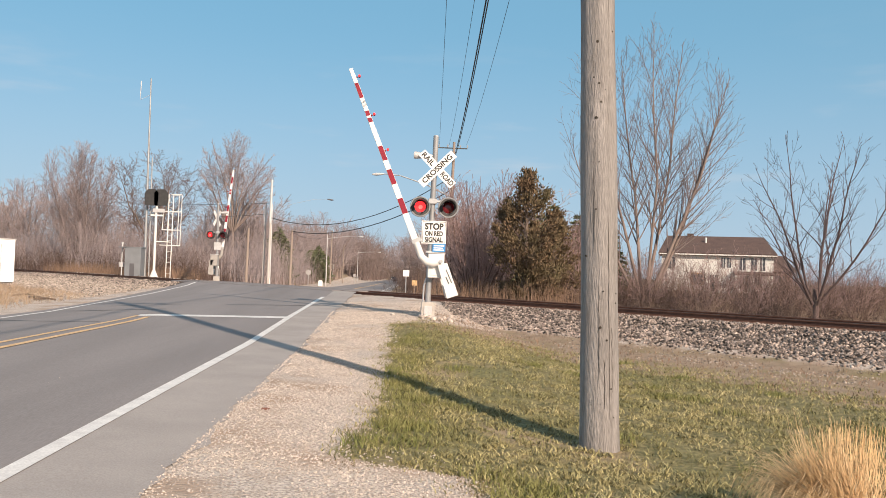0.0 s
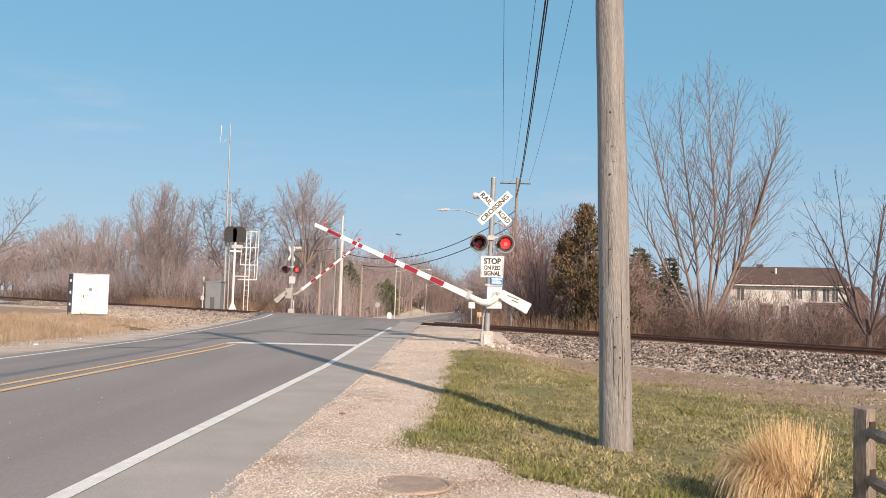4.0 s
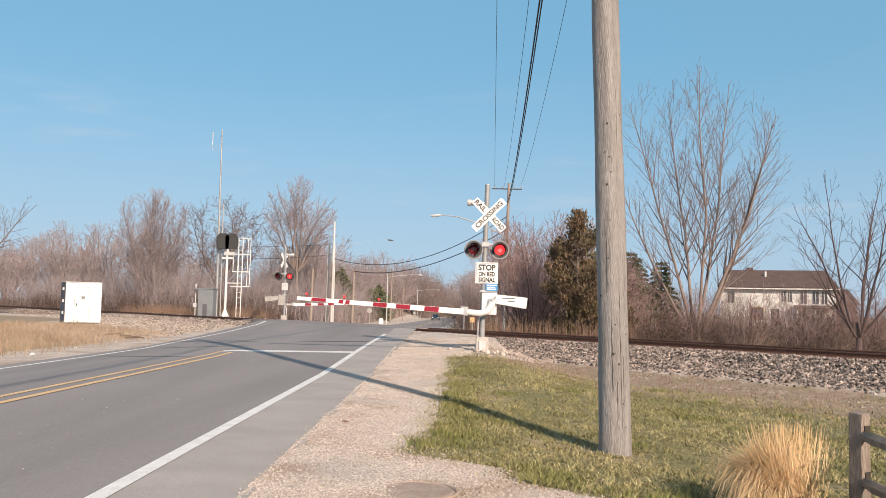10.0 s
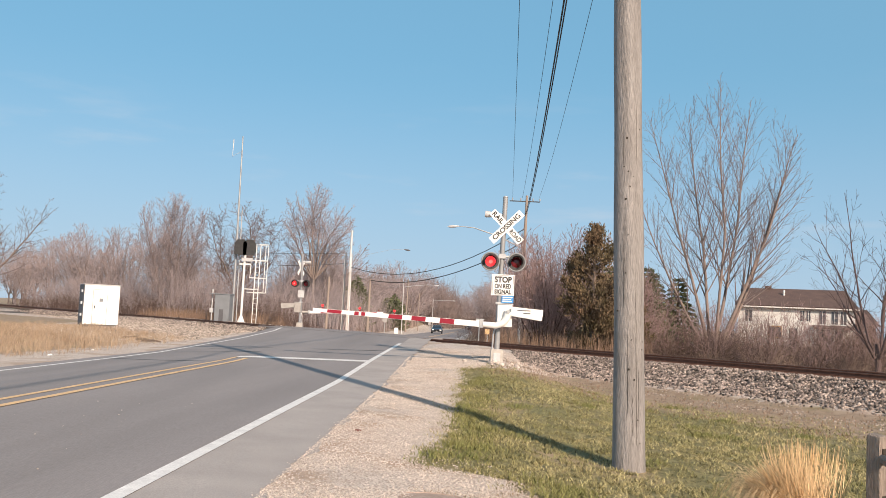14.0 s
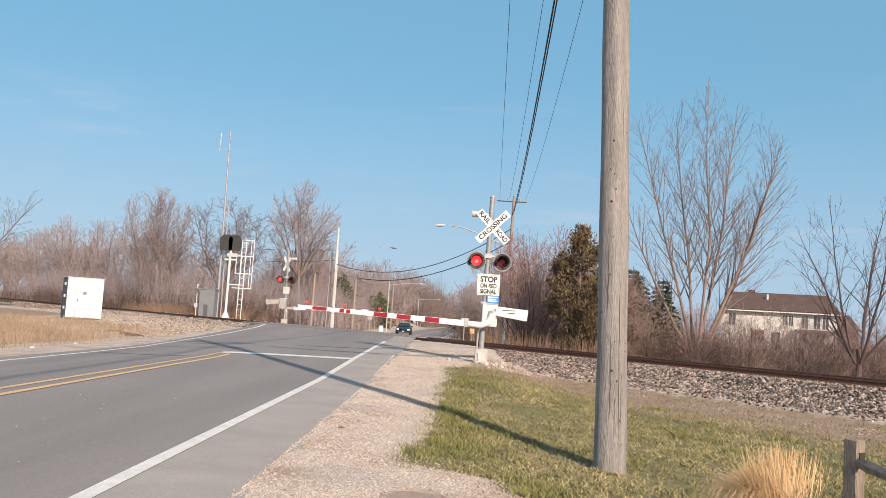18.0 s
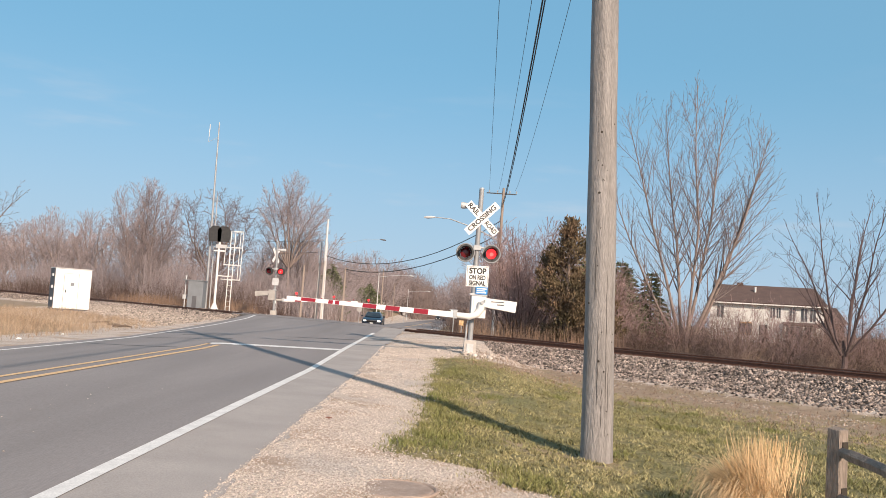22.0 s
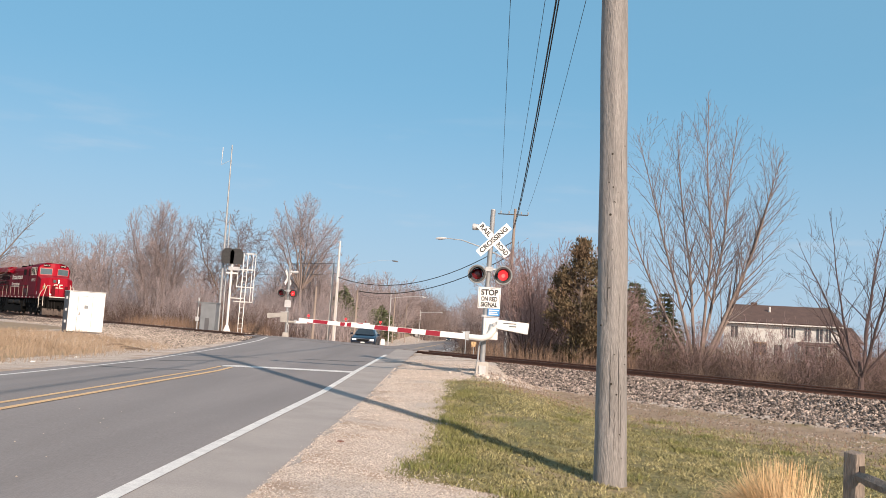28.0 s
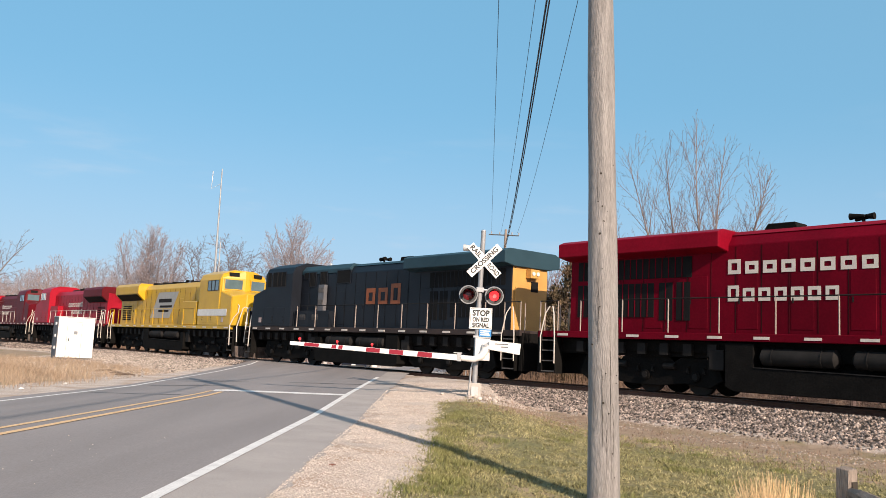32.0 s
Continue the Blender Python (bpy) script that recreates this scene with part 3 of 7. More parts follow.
scatter_stones("apron_gravel", np.stack([px, py, ground_z(px, py) + size * 0.2], -1), size, PEBBLE, 12, "loose broken stone between the gate and the track", "gravel")
n = 5200
q, s = rng.uniform(-9, 13, n), -5.0 - np.abs(rng.normal(0, 1.5, n))
px, py = TRACK.x + ALONG.x * q + ACROSS.x * s, TRACK.y + ALONG.y * q + ACROSS.y * s
clump = np.sin(1.9 * px + 0.7 * py) + np.sin(0.8 * px - 2.1 * py) + rng.normal(0, 0.6, n)
keep = (px > 0.4) & (py > 8) & (clump > -0.1)
px, py = px[keep], py[keep]
size = rng.uniform(0.010, 0.030, len(px))
scatter_stones("strewn_stones", np.stack([px, py, ground_z(px, py) + size * 0.2], -1), size, RUBBLE, 13, "loose stones strewn on the dry soil below the ballast", "stones")
n = 70000
px, py = rng.uniform(-42, -9.9, n), rng.uniform(26, 66, n)
s = off_track(px, py)
keep = (s > np.interp(px, [-42, -22, -18], [-7, -8, -13]) + 2 * rng.random(n)) & (s < -2.6) & (px < -10.6 + 0.5 * rng.random(n))
px, py = px[keep], py[keep]
size = rng.uniform(0.02, 0.06, len(px)) * (1 + 0.6 * (rng.random(len(px)) > 0.96))
scatter_stones("rubble", np.stack([px, py, ground_z(px, py) + size * 0.2], -1), size, RUBBLE, 9, "pale broken stones heaped beside the tracks", "rubble")
n = 30
px, py = rng.normal(1.2, 0.5, n), rng.normal(24.1, 0.35, n)
size = rng.uniform(0.05, 0.13, n)
scatter_stones("base_stones", np.stack([px, py, ground_z(px, py) + 0.02], -1), size, PEBBLE, 10, "pale stones round the gate's footing", "stones")
n = 26
px, py = rng.uniform(-5.2, -3.1, n), rng.uniform(6.5, 12, n)
size = rng.uniform(0.005, 0.013, n)
scatter_stones("road_grit", np.stack([px, py, road_z(px, py) + 0.004], -1), size, PEBBLE, 11, "pale grit lying on the road", "grit")

# tar seals across the road
for pts in ([(-7.9, 27.0), (-6.2, 27.6), (-4.4, 27.9), (-2.2, 28.3), (-1.1, 28.9)], [(-8.3, 24.9), (-7.0, 25.1), (-5.9, 25.3)], [(-8.6, 21.0), (-7.4, 20.8), (-6.2, 20.9)]):
    b = Build()
    for (x0, y0), (x1, y1) in zip(pts, pts[1:]):
        b.add([(x0, y0 - 0.05, road_z(x0, y0 - 0.05) + 0.004), (x1, y1 - 0.05, road_z(x1, y1 - 0.05) + 0.004), (x1, y1 + 0.06, road_z(x1, y1 + 0.06) + 0.004), (x0, y0 + 0.06, road_z(x0, y0 + 0.06) + 0.004)], [(0, 1, 2, 3)])
    part("crack_seal", b, TAR, road, "dark sealed crack")


# ---- utility poles and wires ----
pole_foot, pole_top = Vector((2.004, 9.973, -0.5)), Vector((1.698, 10.25, 11.2))
pole = thing("utility_pole", "tall weathered grey wooden utility pole in the lawn", "utility pole")
b = Build()
pts, radii = [], []
for i in range(25):
    k = i / 24
    pts.append(pole_foot.lerp(pole_top, k) + Vector((0.006 * math.sin(9 * k), 0.006 * math.cos(7 * k), 0)))
    radii.append(0.185 - 0.051 * k + 0.004 * math.sin(31 * k) + (0.012 if i == 0 else 0))
part("shaft", b.tube(pts, radii, 28), POLE_WOOD, pole, smooth=True)
axis = (pole_top - pole_foot).normalized()


def on_pole(z, deg, out=0.0):
    k = (z - pole_foot.z) / (pole_top.z - pole_foot.z)
    r = 0.185 - 0.051 * k + out
    a = radians(deg)
    return pole_foot.lerp(pole_top, k) + Vector((r * math.cos(a), r * math.sin(a), 0)), Vector((math.cos(a), math.sin(a), 0))


random.seed(3)
marks = [(2.87, -110, 0.016), (2.87, -78, 0.018), (3.02, -95, 0.013), (2.72, -92, 0.013), (2.45, -100, 0.012), (3.6, -105, 0.014), (4.3, -88, 0.012), (4.35, -110, 0.012), (3.2, -100, 0.011), (0.9, -100, 0.013)]
marks += [(random.uniform(0.0, 5.2), random.uniform(-150, -40), random.uniform(0.005, 0.011)) for _ in range(18)]
for z, deg, r in marks:
    p, out = on_pole(z, deg)
    part("knot_hole", Build().rod(p - out * 0.02, p + out * 0.003, r, n=7), DARK, pole)
for z0, z1, deg in ((0.05, 2.2, -72), (2.4, 4.6, -66), (0.4, 1.3, -104), (0.15, 0.6, -88), (1.6, 2.5, -118), (3.2, 5.0, -120), (0.3, 0.9, -62)):
    pts = [on_pole(z0 + (z1 - z0) * i / 8, deg + 1.5 * math.sin(3 * i), -0.0005)[0] for i in range(9)]
    part("drying_crack", Build().tube(pts, [0.001] + [0.0022] * 7 + [0.001], 5), DARK, pole)
part("crossarm", Build().box(-1.2, 1.2, -0.06, 0.06, -0.06, 0.06, pose(1.76, 10.12, 10.5)), GREY_WOOD, pole, bevel=0.01)
for x in (-1.1, -0.4, 0.5, 1.1):
    part("insulator", Build().tube([(1.76 + x, 10.12, 10.56), (1.76 + x, 10.12, 10.62), (1.76 + x, 10.12, 10.68), (1.76 + x, 10.12, 10.72)], [0.02, 0.05, 0.05, 0.03], 8), GALV, pole)

far_pole = thing("utility_pole", "distant wooden utility pole with a crossarm", "utility pole", pose(4.35, 62, 0.0))
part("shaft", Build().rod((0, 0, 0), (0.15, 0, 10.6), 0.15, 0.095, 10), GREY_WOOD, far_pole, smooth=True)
part("crossarm", Build().box(-1.1, 1.1, -0.04, 0.04, 10.13, 10.2), LAMP_BLACK, far_pole)
for x in (-1.0, -0.4, 0.5, 1.0):
    part("insulator", Build().rod((x + 0.1, 0, 10.22), (x + 0.1, 0, 10.4), 0.05, n=6), GALV, far_pole)


def wire(a, b, sag, r):
    a, b = Vector(a), Vector(b)
    return Build().tube([a.lerp(b, i / 16) - Vector((0, 0, 4 * sag * (i / 16) * (1 - i / 16))) for i in range(17)], r, 5)


lines = thing("overhead_wires", "black overhead wires slung between utility poles", "overhead wires")
for xa, za, xb, zb, sag, r in ((-1.25, 10.72, -1.0, 10.4, 0.9, 0.008), (-0.3, 10.72, -0.3, 10.4, 0.9, 0.008), (0.7, 10.72, 0.9, 10.4, 0.9, 0.008), (-0.22, 9.3, -0.03, 9.2, 1.0, 0.022), (-0.17, 9.24, 0.0, 9.12, 1.02, 0.018)):
    part("wire", wire((1.76 + xa, 10.12, za), (4.45 + xb, 62, zb), sag, r), WIRE, lines)
    part("wire", wire((1.76 + xa, 10.12, za), (0.0 + xa, -40, za), sag, r), WIRE, lines)


# ---- crossing gate ----
def flasher(parent, x, z, y, facing, lit, ro=0.28):
    """One red flasher: shield, housing, hood, dark lens; the glowing disc is keyed. facing -1 looks towards the walk."""
    f = facing
    lamp = part("flasher", Build().tube([(x, y - f * 0.02, z), (x, y - f * 0.16, z), (x, y - f * 0.2, z)], [0.14, 0.13, 0.06], 20), LAMP_BLACK, parent, "black flasher lamp housing", smooth=True)
    ring = Build()
    n, ri = 28, 0.155
    for yy in (y, y - f * 0.012):
        ring.v += [(x + r * math.cos(2 * math.pi * k / n), yy, z + r * math.sin(2 * math.pi * k / n)) for r in (ro, ri) for k in range(n)]
    for k in range(n):
        j = (k + 1) % n
        ring.f += [(k, j, n + j, n + k), (2 * n + k, 3 * n + k, 3 * n + j, 2 * n + j), (k, 2 * n + k, 2 * n + j, j), (n + k, n + j, 3 * n + j, 3 * n + k)]
    part("shield", ring, LAMP_RIM, lamp, "round grey shield")
    rim = Build().tube([(x + (ro - 0.005) * math.cos(2 * math.pi * k / 28), y + f * 0.006, z + (ro - 0.005) * math.sin(2 * math.pi * k / 28)) for k in range(29)], 0.02, 6)
    part("shield_rim", rim, GALV_DULL if ro > 0.25 else LAMP_BLACK, lamp)
    hood = Build()
    m = 15
    for r in (0.178, 0.172):
        for yy, cut in ((y, 0.0), (y + f * 0.3, 0.75)):
            hood.v += [(x + r * math.sin(a), yy, z + r * math.cos(a)) for a in [(-2.2 + cut * 0.5) + (4.4 - cut) * k / (m - 1) for k in range(m)]]
    for k in range(m - 1):
        hood.f += [(k, k + 1, m + k + 1, m + k), (2 * m + k, 3 * m + k, 3 * m + k + 1, 2 * m + k + 1)]
    part("hood", hood, LAMP_BLACK, lamp, "black hood", smooth=True)
    dome = [(x, y + f * d, z) for d in (0.0, 0.012, 0.026, 0.034)]
    part("lens", Build().tube(dome, [0.153, 0.15, 0.11, 0.03], 24), LENS_OFF, lamp, "dark red lens", smooth=True)
    disc = part("glow", Build().tube([(x, y + f * d, z) for d in (0.0, 0.014, 0.029, 0.037)], [0.147, 0.145, 0.108, 0.03], 24), LENS_ON, lamp, "lit red lens", smooth=True)
    part("filament", Build().tube([(x + 0.01, y + f * d, z - 0.01) for d in (0.02, 0.036, 0.042)], [0.06, 0.055, 0.02], 14), LENS_CORE, disc, "bright lamp core")
    FLASHERS.append((disc, f, lit))
    return lamp


FLASHERS = []


def crossing_gate(at, lamps_toward, words, number_plate, buck_turn=0.0):
    g = thing("crossing_gate", "silver railway crossing gate with crossbuck, red flashers and striped arm", "crossing gate", at, "gates at the railway crossing")
    enamel = WHITE_PAINT if words else DULL_WHITE
    mast = part("mast", Build().tube([(0, 0, 0.3), (0.03, 0, 2.4), (0.075, 0, 4.66)], [0.075, 0.073, 0.07], 14), GALV_DULL, g, "galvanised steel mast", smooth=True)
    part("mast_cap", Build().rod((0.075, 0, 4.66), (0.076, 0, 4.7), 0.078, 0.06, 14), GALV, mast)
    part("footing", Build().prism([(-0.19, -0.25), (0.19, -0.25), (0.17, 0.3), (-0.17, 0.3)], -0.17, 0.17, "y"), CONCRETE, g, "pale concrete footing", bevel=0.012)
    part("junction_box", Build().box(-0.1, 0.1, -0.2, -0.17, -0.05, 0.2), SILVER, g, bevel=0.006)
    part("conduit", Build().tube([(-0.13, -0.02, 0.3), (-0.12, -0.02, 0.7), (-0.06, -0.03, 0.92)], 0.025, 8), GALV, g)
    box = part("mechanism_box", Build().box(-0.04, 0.38, -0.3, 0.22, 0.94, 1.57), enamel, g, "white gate mechanism cabinet", bevel=0.015)
    part("cabinet_lid", Build().box(-0.06, 0.4, -0.32, 0.24, 1.57, 1.6), SILVER, box, bevel=0.006)
    part("access_door", Build().box(0.02, 0.34, -0.312, -0.302, 1.0, 1.5), enamel, box, bevel=0.004)
    part("bracket", Build().box(-0.09, 0.12, -0.09, 0.09, 1.58, 1.64), GALV, g)
    # crossbuck: two blades
    for k, (deg, word) in enumerate(((-45, None), (45, None))):
        m = pose(0.13, -0.11 - 0.012 * k, 3.8) @ pose(0, 0, 0, 0, 0, buck_turn) @ pose(0, 0, 0, 0, deg * -1, 0)
        blade = part("blade", Build().prism([(-0.6, -0.11), (-0.58, -0.114), (0.58, -0.114), (0.6, -0.11), (0.6, 0.11), (0.58, 0.114), (-0.58, 0.114), (-0.6, 0.11)], -0.004, 0.004, "y", m), SIGN_WHITE, g, "white crossbuck blade")
        face = m @ pose(0, -0.0055, 0, 90, 0, 0)
        if words and k == 1:
            lettering("letters", "CROSSING", 0.19, SIGN_BLACK, blade, face, "black letters", 1.02)
        elif words:
            lettering("letters", "RAIL", 0.19, SIGN_BLACK, blade, face @ pose(-0.36, 0, 0), "black letters", 0.40)
            lettering("letters", "ROAD", 0.19, SIGN_BLACK, blade, face @ pose(0.36, 0, 0), "black letters", 0.42)
    part("bell", Build().tube([(-0.5, 0.02, 4.16), (-0.46, 0.02, 4.16), (-0.2, 0.02, 4.15), (0.06, 0.02, 4.15)], [0.085, 0.1, 0.07, 0.03], 12), SILVER, g, "silver warning bell", smooth=True)
    part("crossarm", Build().rod((-0.28, -0.05, 2.95), (0.45, -0.05, 2.95), 0.035, n=10), GALV, g)
    part("clamp", Build().box(-0.07, 0.15, -0.11, 0.09, 2.88, 3.02), GALV, g, bevel=0.01)
    for facing in lamps_toward:
        for i, x in enumerate((-0.29, 0.45)):
            flasher(g, x, 2.79, facing * 0.12, facing, (i + (facing < 0)) % 2, 0.258 if words else 0.22)
    # plates
    if words:
        plate = part("stop_plate", Build().box(-0.225, 0.415, -0.105, -0.1, 1.83, 2.43), SIGN_WHITE, g, "white regulatory sign with black words")
        part("border", Build().box(-0.2, 0.39, -0.107, -0.106, 2.398, 2.406).box(-0.2, 0.39, -0.107, -0.106, 1.854, 1.862).box(-0.204, -0.196, -0.107, -0.106, 1.858, 2.402).box(0.386, 0.394, -0.107, -0.106, 1.858, 2.402), SIGN_BLACK, plate)
        for text, z, size, w in (("STOP", 2.275, 0.225, 0.49), ("ON RED", 2.09, 0.17, 0.47), ("SIGNAL", 1.93, 0.17, 0.48)):
            lettering("letters", text, size, SIGN_BLACK, plate, pose(0.095, -0.1065, z, 90, 0, 0), "black letters", w, 0.042)
        blue = part("notice_plate", Build().box(0.07, 0.41, -0.115, -0.11, 1.62, 1.83), SIGN_BLUE, g, "small blue notice plate", bevel=0.0)
        part("notice_bars", Build().box(0.1, 0.38, -0.1175, -0.116, 1.765, 1.795).box(0.1, 0.34, -0.1175, -0.116, 1.71, 1.735).box(0.1, 0.37, -0.1175, -0.116, 1.655, 1.685), SIGN_WHITE, blue, "pale unreadable bars")
    else:
        part("stop_plate", Build().box(-0.2, 0.2, 0.105, 0.11, 1.9, 2.35), SILVER, g, "bare back of a sign")
    # arm, turning about its pivot
    arm = part("gate_arm", Build().prism([(-0.76, -0.45), (-0.72, -0.285), (-5.51, -0.135), (-5.51, -0.235)], -0.03, 0.03, "y"), SIGN_WHITE, g, "white gate arm with red stripes", bevel=0.006, at=pose(0.26, -0.36, 1.36))
    lo, hi = lambda x: -0.45 - (x + 0.76) * 0.215 / 4.75, lambda x: -0.285 - (x + 0.72) * 0.15 / 4.79
    for a, c in ((-5.11, -4.7), (-4.34, -4.21), (-4.15, -4.03), (-3.37, -2.98), (-2.72, -2.32), (-1.92, -1.51)):
        part("red_stripe", Build().prism([(a, lo(a) + 0.008), (c, lo(c) + 0.008), (c + 0.015, hi(c) - 0.006), (a + 0.015, hi(a) - 0.006)], -0.033, 0.033, "y"), RED_STRIPE, arm, "red reflective stripe")
    for x, z in ((-5.24, -0.105), (-4.18, -0.135), (-3.2, -0.165)):
        lamp = part("arm_lamp", Build().tube([(x, -0.06, z + 0.05), (x, 0.06, z + 0.05)], 0.034, 10).rod((x, 0, z - 0.06), (x, 0, z), 0.02), RED_STRIPE, arm, "small red arm lamp")
        part("lamp_glass", Build().tube([(x, -0.06, z + 0.05), (x, -0.075, z + 0.05)], [0.034, 0.015], 10), LENS_ON, lamp)
    elbow = Build().tube([(0, 0, 0.02), (-0.03, 0, -0.16), (-0.13, 0, -0.31), (-0.32, 0, -0.39), (-0.7, 0, -0.37)], [0.11, 0.11, 0.1, 0.09, 0.08], 12)
    part("elbow", elbow, enamel, arm, "white cast elbow", smooth=True)
    part("shear_bracket", Build().box(-0.8, -0.68, -0.05, 0.05, -0.47, -0.22).box(-0.9, -0.66, -0.04, 0.04, -0.25, -0.22), GALV, arm, "steel breakaway bracket", bevel=0.008)
    part("pivot_bolt", Build().rod((0.0, -0.14, 0.02), (0.0, 0.3, 0.02), 0.05, n=10), GALV, arm)
    for y in (-0.06, 0.56):
        plate = part("counterweight", Build().prism([(0.05, -0.09), (0.95, -0.21), (0.98, 0.1), (0.1, 0.16)], y - 0.02, y + 0.02, "y"), enamel, arm, "white counterweight arm", bevel=0.006)
        if number_plate and y < 0:
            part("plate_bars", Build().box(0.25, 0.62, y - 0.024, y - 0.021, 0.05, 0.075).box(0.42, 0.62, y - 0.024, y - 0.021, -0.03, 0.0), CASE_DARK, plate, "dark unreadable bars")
    part("weights", Build().box(0.6, 0.94, 0.0, 0.5, -0.16, 0.06), SILVER, arm, bevel=0.01)
    return g, arm


near_gate, near_arm = crossing_gate(pose(1.07, 24.4, 0.27), (-1,), True, True)
far_gate, far_arm = crossing_gate(pose(-10.2, 54.2, gz(-10.2, 54.2), 0, 0, 180), (-1, 1), False, False, 74.0)

# ---- signal equipment ----
cab = thing("relay_cabinet", "white metal relay cabinet with a door beside the tracks", "equipment cabinet", pose(-18.4, 43.35, 0.13, 0, 0, 33.0))
part("body", Build().box(-0.86, 0.86, 0.02, 1.3, 0.08, 2.1), CASE_WHITE, cab, bevel=0.015)
# the cabinet's shaded left side is painted dark
part("side_panel", Build().box(-0.885, -0.862, 0.0, 1.3, 0.02, 2.1), CASE_DARK, cab, "side panel with shade in its colour", bevel=0.004)
part("roof", Build().box(-0.9, 0.9, -0.02, 1.34, 2.1, 2.14), SILVER, cab, bevel=0.008)
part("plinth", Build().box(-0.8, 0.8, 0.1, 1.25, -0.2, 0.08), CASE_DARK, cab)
door = part("door", Build().box(-0.42, 0.25, -0.012, 0.016, 0.12, 1.86), CASE_WHITE, cab, "white door", bevel=0.006)
part("seam", Build().box(-0.44, -0.425, 0.004, 0.018, 0.1, 1.88).box(0.255, 0.27, 0.004, 0.018, 0.1, 1.88).box(-0.44, 0.27, 0.004, 0.018, 1.865, 1.88), CASE_GREY, door)
part("handle", Build().box(-0.36, -0.32, -0.05, -0.012, 0.9, 1.05), SIGN_BLACK, door, "black handle")
part("notice", Build().box(-0.12, 0.06, -0.015, -0.0125, 1.25, 1.42), CASE_GREY, door, "faded grey notice")
for z in (0.4, 1.0, 1.6):
    part("hinge", Build().box(0.25, 0.28, -0.02, 0.01, z, z + 0.09), SILVER, door)
for z in (0.5, 1.1, 1.7):
    part("vent_box", Build().box(-0.95, -0.886, 0.3, 0.5, z, z + 0.14), SILVER, cab)

case = thing("signal_case", "grey steel signal case on legs beside the track", "equipment cabinet", pose(-16.95, 60.3, 0.3))
part("body", Build().box(-0.4, 0.65, -0.5, 0.5, 0.0, 2.0), CASE_GREY, case, bevel=0.02)
part("roof", Build().box(-0.8, 0.7, -0.55, 0.55, 2.0, 2.06), CASE_GREY, case)
# flat panel whose dark colour paints the hatch's inner shade
part("door", Build().box(-0.05, 0.25, -0.53, -0.51, 0.1, 0.95), CASE_DARK, case, "dark panel for an open hatch")
part("conduit", Build().tube([(-0.72, 0, 0.0), (-0.72, 0, 2.1), (-0.72, 0, 2.35)], [0.04, 0.04, 0.08], 8), SILVER, case)
part("meter", Build().box(-0.85, -0.6, -0.1, 0.1, 0.7, 1.0), SILVER, case)

mast = thing("antenna_mast", "tall slim grey antenna mast beside the signal", "antenna mast", pose(-16.35, 61, 0.2))
part("pole", Build().tube([(0, 0, 0), (-0.05, 0, 7), (-0.1, 0, 13.7)], [0.09, 0.075, 0.04], 10), GALV_MID, mast, smooth=True)
part("whip", Build().rod((0.28, 0.0, 0.2), (0.2, 0, 8.3), 0.045, 0.04), GALV_MID, mast)
part("antenna", Build().tube([(-0.08, 0, 12.6), (-0.78, 0, 12.2), (-0.75, 0, 13.0), (-0.75, 0, 13.5)], [0.012, 0.02, 0.03, 0.03], 6), SILVER, mast)

sig = thing("railway_signal", "black-hooded railway signal on a white mast with a caged ladder", "railway signal", pose(-15.6, 60.5, 0.25))
part("mast", Build().tube([(0, 0, 0), (0, 0, 4.6), (0.1, 0, 5.6)], [0.09, 0.08, 0.07], 10), WHITE_PAINT, sig, smooth=True)
part("base", Build().tube([(0, 0, 0), (0, 0, 0.1), (0, 0, 0.6)], [0.35, 0.3, 0.1], 8), WHITE_PAINT, sig)
for i in range(2):
    x = -0.32 + 0.62 * i
    head = part("signal_head", Build().tube([(x, -0.1, 5.45), (x, 0.25, 5.45)], 0.5, 8), LAMP_BLACK, sig, "black signal head", bevel=0.02)
    part("background", Build().prism([(x - 0.42, 4.95), (x + 0.42, 4.95), (x + 0.46, 5.8), (x + 0.25, 6.05), (x - 0.25, 6.05), (x - 0.46, 5.8)], -0.12, -0.08, "y"), LAMP_BLACK, head)
    for z in (5.2, 5.7):
        part("hood", Build().tube([(x - 0.1, 0.1, z), (x - 0.42, 0.42, z - 0.02)], [0.17, 0.19], 12), LAMP_BLACK, head, "lamp hood")
part("bracket", Build().box(-0.35, 0.45, -0.06, 0.06, 4.25, 4.35), WHITE_PAINT, sig)
part("box", Build().box(-0.2, 0.55, -0.12, 0.12, 4.5, 4.75), SILVER, sig)
for x in (0.78, 1.08):
    part("ladder_rail", Build().rod((x, 0.0, 0), (x + 0.03, 0.0, 5.75), 0.034, n=6), WHITE_PAINT, sig)
for i in range(15):
    part("rung", Build().rod((0.79, 0, 0.4 + 0.37 * i), (1.1, 0, 0.4 + 0.37 * i), 0.012, n=5), WHITE_PAINT, sig)
for x, y, z0, z1 in ((0.42, 0.1, 3.3, 4.6), (1.35, 0.45, 2.3, 5.75), (1.62, 0.1, 2.3, 5.75), (0.7, 0.45, 2.3, 4.6)):
    part("cage_bar", Build().rod((x, y, z0), (x + 0.03, y, z1), 0.026, n=5), WHITE_PAINT, sig)
for z, x in ((2.3, 0.3), (3.35, 0.42), (4.6, 0.42), (5.75, 0.95)):
    part("cage_hoop", Build().tube([(x, 0, z), (x + 0.1, 0.4, z), (1.1, 0.6, z), (1.5, 0.4, z), (1.65, 0, z), (x, 0, z)], 0.03, 5), WHITE_PAINT, sig)
part("platform", Build().box(0.1, 0.95, -0.1, 0.5, 2.5, 2.56), WHITE_PAINT, sig)


